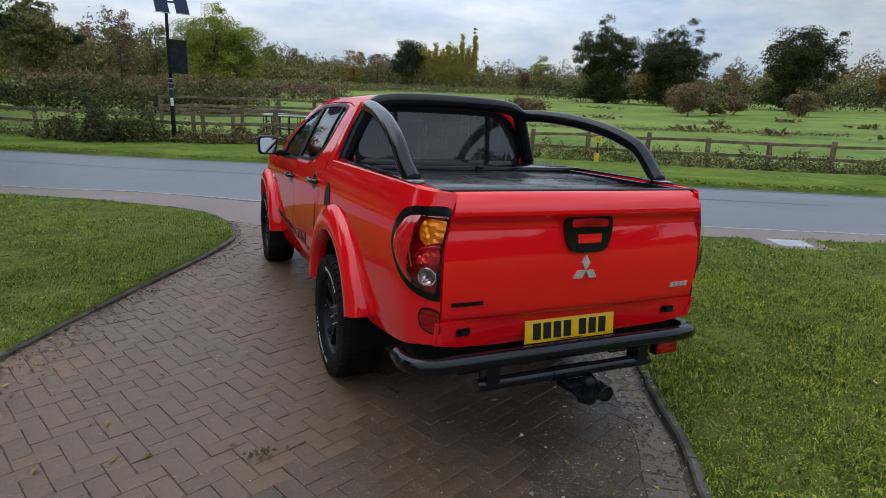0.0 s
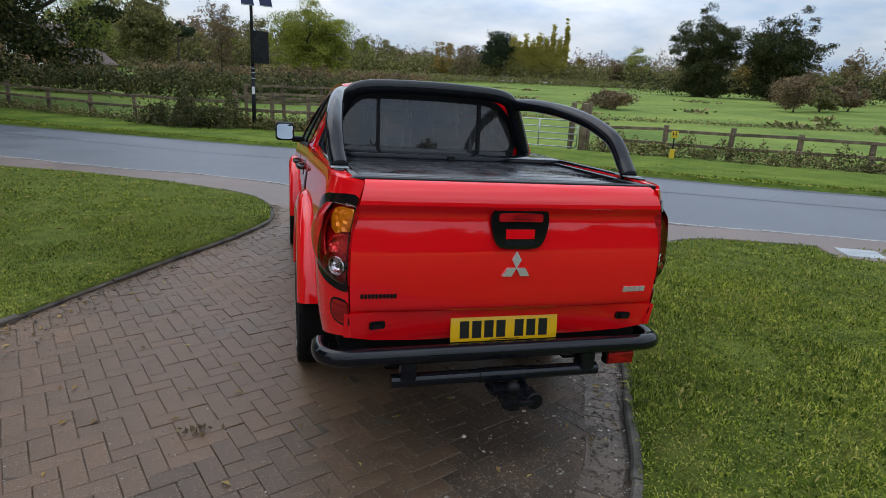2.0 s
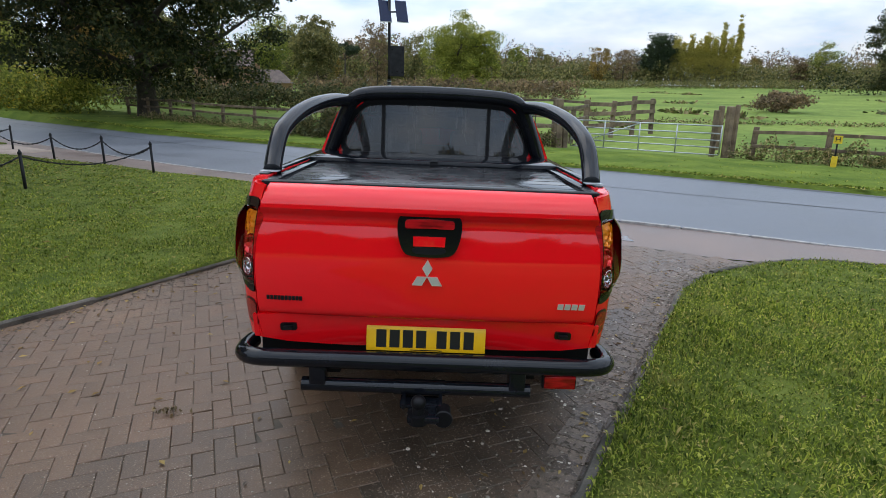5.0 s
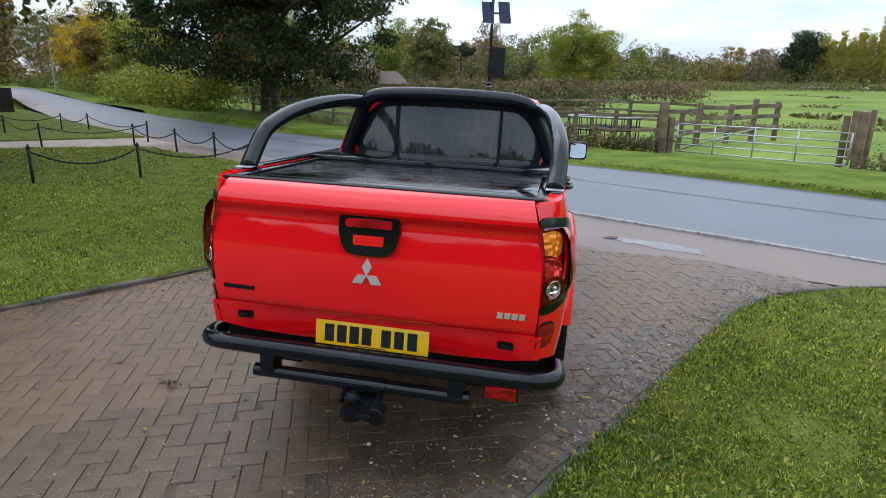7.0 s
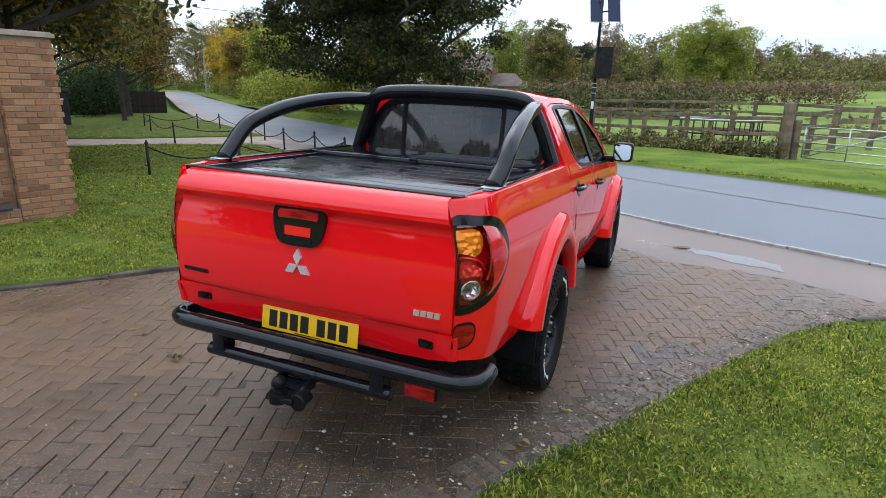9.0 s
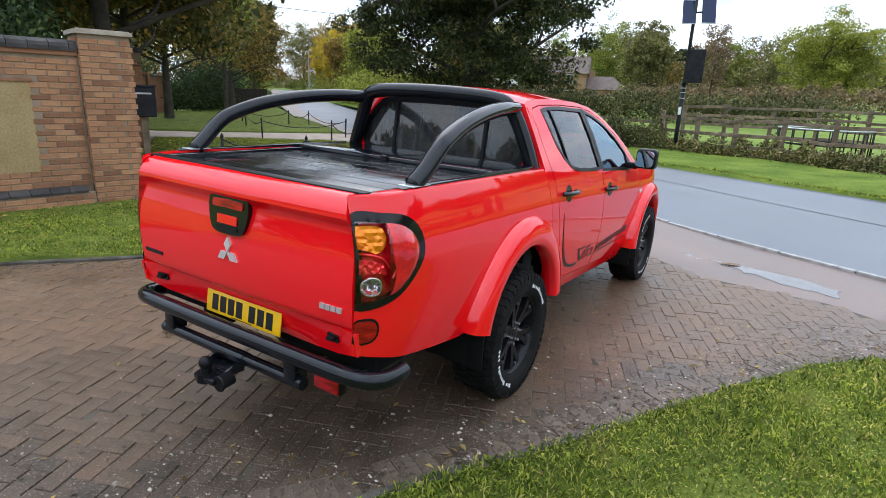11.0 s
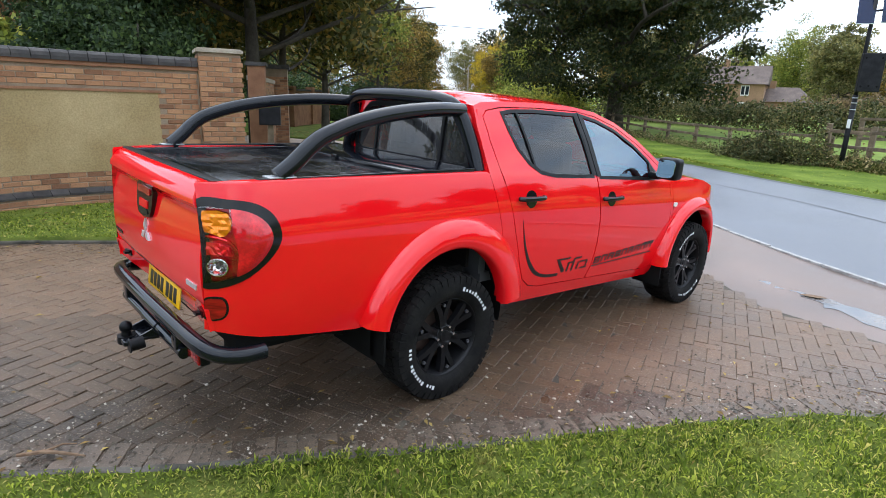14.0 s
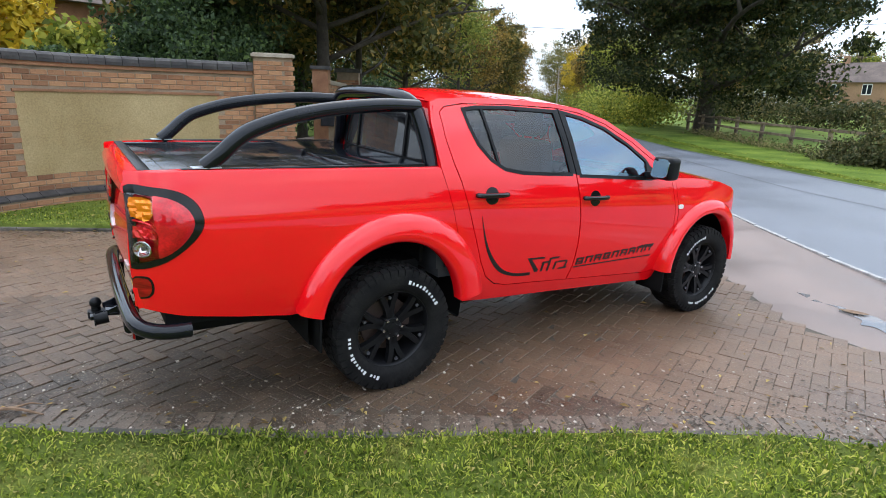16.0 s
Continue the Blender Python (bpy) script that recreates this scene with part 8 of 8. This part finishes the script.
BLOCK = [block_mesh(0.1975, 0.0975, 0), block_mesh(0.196, 0.097, 0), block_mesh(0.198, 0.0965, 0)]
# the same shade-darkened colour for blocks laid singly
M_block_shaded_single = material("damp_shaded_block_single", (0.066, 0.041, 0.025), (0.135, 0.086, 0.053), 0.42, spec=0.4, scale=1.6, fine=130, relief=0.5, rise=0.004, obrandom=RANDOM_BLOCK, rough_var=0.16, flecks=True)
BLOCK_SHADED = [b.copy() for b in BLOCK]
for b in BLOCK_SHADED:
    b.materials[0] = M_block_shaded_single
drive_blocks = bpy.data.objects["drive_bed"]
near_blocks, far_v, far_f, grime_shade_v, grime_shade_f, shaded_v, shaded_f = 0, [], [], [], [], [], []
P = 0.1
cells = []
for i in range(-110, 110):
    for j in range(-110, 110):
        k = (i - j) % 4
        if k == 0:
            u, v, turn = (i + 1.0) * P, (j + 0.5) * P, 0
        elif k == 3:
            u, v, turn = (i + 0.5) * P, (j + 1.0) * P, 1
        else:
            continue
        x, y = u * ct - v * st, u * st + v * ct
        if -7.5 < x < 4.2 and -6.5 < y < 7 and inside_drive(x, y):
            cells.append((x, y, turn))
for x, y, turn in cells:
    tilt_x, tilt_y = radians(block_rng.gauss(0, 0.5)), radians(block_rng.gauss(0, 0.5))
    m = Matrix.Translation((x, y, base_z(x, y) + block_rng.uniform(-0.003, 0.003))) @ Matrix.Rotation(BLOCK_TURN + (math.pi / 2 if turn else 0) + radians(block_rng.gauss(0, 0.6)), 4, "Z") @ Matrix.Rotation(tilt_x - 0.0, 4, "X") @ Matrix.Rotation(tilt_y, 4, "Y")
    kind = block_rng.randrange(3)
    me = BLOCK[kind]
    # soil and moss belt along the lawn; worn picks blocks darkened as truck shade
    d = abs(across(LAWN_R_EDGE, x, y)) + 0.35 * noise.noise((x * 1.3, y * 1.3, 6)) + max(0.0, y - 1.2) * 0.45
    # wide spreads both dark tones at the truck's rear to paint its shade
    wide = 0.55 * clamp((1.0 - y) / 0.8, 0, 1)
    grimy = d < 0.45 + wide + block_rng.uniform(-0.1, 0.1)
    worn = d < 0.95 + 1.9 * wide + block_rng.uniform(-0.15, 0.15)
    if near_blocks < 300 and -0.6 < y < 1.7 and -2.9 < x < -0.2:
        ob = new("block", BLOCK_SHADED[kind] if worn else me)
        ob.parent = drive_blocks
        ob.matrix_basis = m
        near_blocks += 1
    else:
        vv, ff = (grime_shade_v, grime_shade_f) if grimy else (shaded_v, shaded_f) if worn else (far_v, far_f)
        o = len(vv)
        vv += [m @ q.co for q in me.vertices]
        ff += [tuple(o + i for i in p.vertices) for p in me.polygons]
paving_rest = part("block_paving", raw("block_paving", far_v, far_f, M_block_far), None, drive_blocks)
tagged(paving_rest, kind="stuff")
tagged(part("block_paving", raw("block_paving", grime_shade_v, grime_shade_f, M_block_grime_shade), None, drive_blocks, "grimy mossy blocks along the lawn, also darkened for the truck's shade"), kind="stuff")
tagged(part("block_paving", raw("block_paving", shaded_v, shaded_f, M_block_shaded), None, drive_blocks, "damp paving blocks coloured darker for the truck's shade"), kind="stuff")


# ---- edging along the lawns ----
def edging(line, parent_name, label, h, gap=0.9, width=0.055, z_add=0.06, wob=1.0):
    t = thing(parent_name, label, "edging", kind="structure")
    c = Curve(line)
    d = 0.0
    while d < c.length - 0.3:
        l = min(gap, c.length - d)
        n = 4
        bm = bmesh.new()
        rows = []
        o = block_rng.uniform(-0.008, 0.008) * wob
        dz = block_rng.uniform(-0.008, 0.008) * wob
        for k in range(n + 1):
            dd = d + (l - 0.008) * k / n
            p0 = c.place(dd, 0, 0)
            zt = base_z(p0.x, p0.y) + h + dz
            rows.append([bm.verts.new(c.place(dd, a + o, b)) for a, b in ((-width / 2, zt - 0.25), (-width / 2, zt - 0.012), (-width / 2 + 0.012, zt), (width / 2 - 0.012, zt), (width / 2, zt - 0.012), (width / 2, zt - 0.25))])
        for a, b in zip(rows, rows[1:]):
            for k in range(5):
                bm.faces.new((a[k], b[k], b[k + 1], a[k + 1]))
        bm.faces.new(list(reversed(rows[0])))
        bm.faces.new(rows[-1])
        bmesh.ops.recalc_face_normals(bm, faces=list(bm.faces))
        part("edging_stone", bm, M_kerb, t)
        d += l
    return t


edging(through_points(LAWN_L_EDGE[3:]), "edging", "mossy dark concrete edging along the lawn", 0.038)
edging(through_points(LAWN_R_EDGE[1:17]), "edging", "low worn concrete edging beside the lawn", 0.045, 0.9, 0.06)
# pale setts along the road's near edge
setts = thing("kerb_setts", "line of flush pale kerb setts along the road", "kerb", kind="structure")
sc = Curve(through_points(ROAD_NEAR[4:14]))
d = 0.0
k = 0
while d < sc.length - 0.9 and k < 60:
    p0 = sc.place(d, 0, 0)
    m = sc.frame_at(d + 0.45, 0, max(base_z(p0.x, p0.y) - 0.008, -0.118))
    ob = part("sett", box(-0.44, 0.44, -0.03, 0.03, -0.1, 0.006 + 0.004 * (k % 2), bevel=0.008), M_sett, setts, m=m)
    d += 0.905
    k += 1


# ---- grass ----
def inside_many(x, y, poly):
    hit = np.zeros(len(x), bool)
    j = len(poly) - 1
    for i in range(len(poly)):
        xi, yi, xj, yj = poly[i][0], poly[i][1], poly[j][0], poly[j][1]
        if yi != yj:
            hit ^= ((yi > y) != (yj > y)) & (x < (xj - xi) * (y - yi) / (yj - yi) + xi)
        j = i
    return hit


def blades(name, label, region, count, height, seed, zf, box_lim, thin, focus, reach, floor, broad=0.25, tri=False):
    """Grass in small tufts, thickest round the point focus; a share of it broad like clover."""
    rng = np.random.default_rng(seed)
    x0, x1, y0, y1 = box_lim
    got = []
    total = 0
    while total < count:
        x, y = rng.uniform(x0, x1, 60000), rng.uniform(y0, y1, 60000)
        r = np.hypot(x - focus[0], y - focus[1])
        keep = inside_many(x, y, region) & (rng.uniform(size=len(x)) < np.clip((reach / (r + 0.1)) ** 1.5, floor, 1))
        got.append(np.stack([x[keep], y[keep]], 1))
        total += keep.sum()
    p2 = np.concatenate(got)[:count]
    tuft = np.round(p2 / 0.03) * 0.03 + 0.015
    p2 = p2 * 0.45 + tuft * 0.55
    r = np.hypot(p2[:, 0] - focus[0], p2[:, 1] - focus[1])
    z = np.array([zf(a, b) for a, b in p2])
    n = len(p2)
    p = np.concatenate([p2, z[:, None]], 1)
    patchy = np.array([0.8 + 0.6 * noise.noise((a * 1.6, b * 1.6, 2)) + 0.35 * noise.noise((a * 7, b * 7, 5)) for a, b in p2])
    h = height * rng.uniform(0.4, 1.25, n) * np.clip(patchy, 0.3, 1.6)
    a = rng.uniform(0, 2 * np.pi, n)
    lean = rng.uniform(0.3, 2.4, n)
    d = np.stack([np.cos(a) * lean, np.sin(a) * lean, np.ones(n)], 1)
    d /= np.linalg.norm(d, axis=1)[:, None]
    wide = np.where(rng.uniform(size=n) < broad, 2.6, 1.0) * (1 + np.clip(r - 2, 0, 8) * 0.22)
    w = np.stack([-np.sin(a), np.cos(a), np.zeros(n)], 1) * (0.0021 * thin * wide * rng.uniform(0.7, 1.5, n))[:, None]
    tip = p + d * h[:, None]
    tip[:, 2] -= h * 0.25 * (lean > 1)
    mid = p + d * (h * 0.55)[:, None] + np.stack([np.zeros(n), np.zeros(n), h * 0.1], 1)
    q = np.stack([p + w, p - w, tip] if tri else [p, mid + w, tip, mid - w], 1).reshape(-1, 3)
    c = 3 if tri else 4
    me = bpy.data.meshes.new(name)
    me.vertices.add(c * n)
    me.vertices.foreach_set("co", q.ravel())
    me.loops.add(c * n)
    me.loops.foreach_set("vertex_index", np.arange(c * n))
    me.polygons.add(n)
    me.polygons.foreach_set("loop_start", np.arange(0, c * n, c))
    me.materials.append(M_blade)
    me.update(calc_edges=True)
    return tagged(new(name, me), label, "grass", kind="stuff")


blades("grass", "short damp mown grass blades of the lawn by the drive", LAWN_R, 215000, 0.054, 71, lawn_z, (-1.6, 14, -6.5, 4.3), 1.5, (2.2, 0.6), 1.7, 0.12, 0.08)
blades("grass", "short damp mown grass blades of the front lawn", LAWN_L, 210000, 0.034, 72, lawn_z, (-15.5, -1.1, -3, 13.2), 2.0, (-2.4, 3.0), 2.2, 0.14, 0.06, True)
blades("grass", "rough grass blades of the far verge", [(x, y) for x, y in ROAD_FAR[3:12]] + [(x + 1.7, y + 3.5) for x, y in reversed(ROAD_FAR[3:12])], 110000, 0.06, 73, lambda x, y: field_z(x, y) + 0.05, (-20, 22, 3, 31), 4.5, (0, 15), 9.0, 0.2, 0.05, True)

# soldier course of blocks along the lawn by the drive
BORDER = BLOCK[0].copy()
BORDER.materials[0] = M_block_border
border = thing("edging", "soldier course of worn blocks beside the lawn", "edging", kind="structure")
bc = Curve(through_points(LAWN_R_EDGE[2:14]))
d = 0.0
while d < bc.length - 0.1:
    m = bc.frame_at(d + 0.05, -0.16, 0)
    q = m.translation
    ob = new("block", BORDER)
    ob.parent = border
    ob.matrix_basis = Matrix.Translation((0, 0, base_z(q.x, q.y) + 0.002 + block_rng.uniform(-0.003, 0.003))) @ m @ Matrix.Rotation(math.pi / 2, 4, "Z")
    d += 0.1025
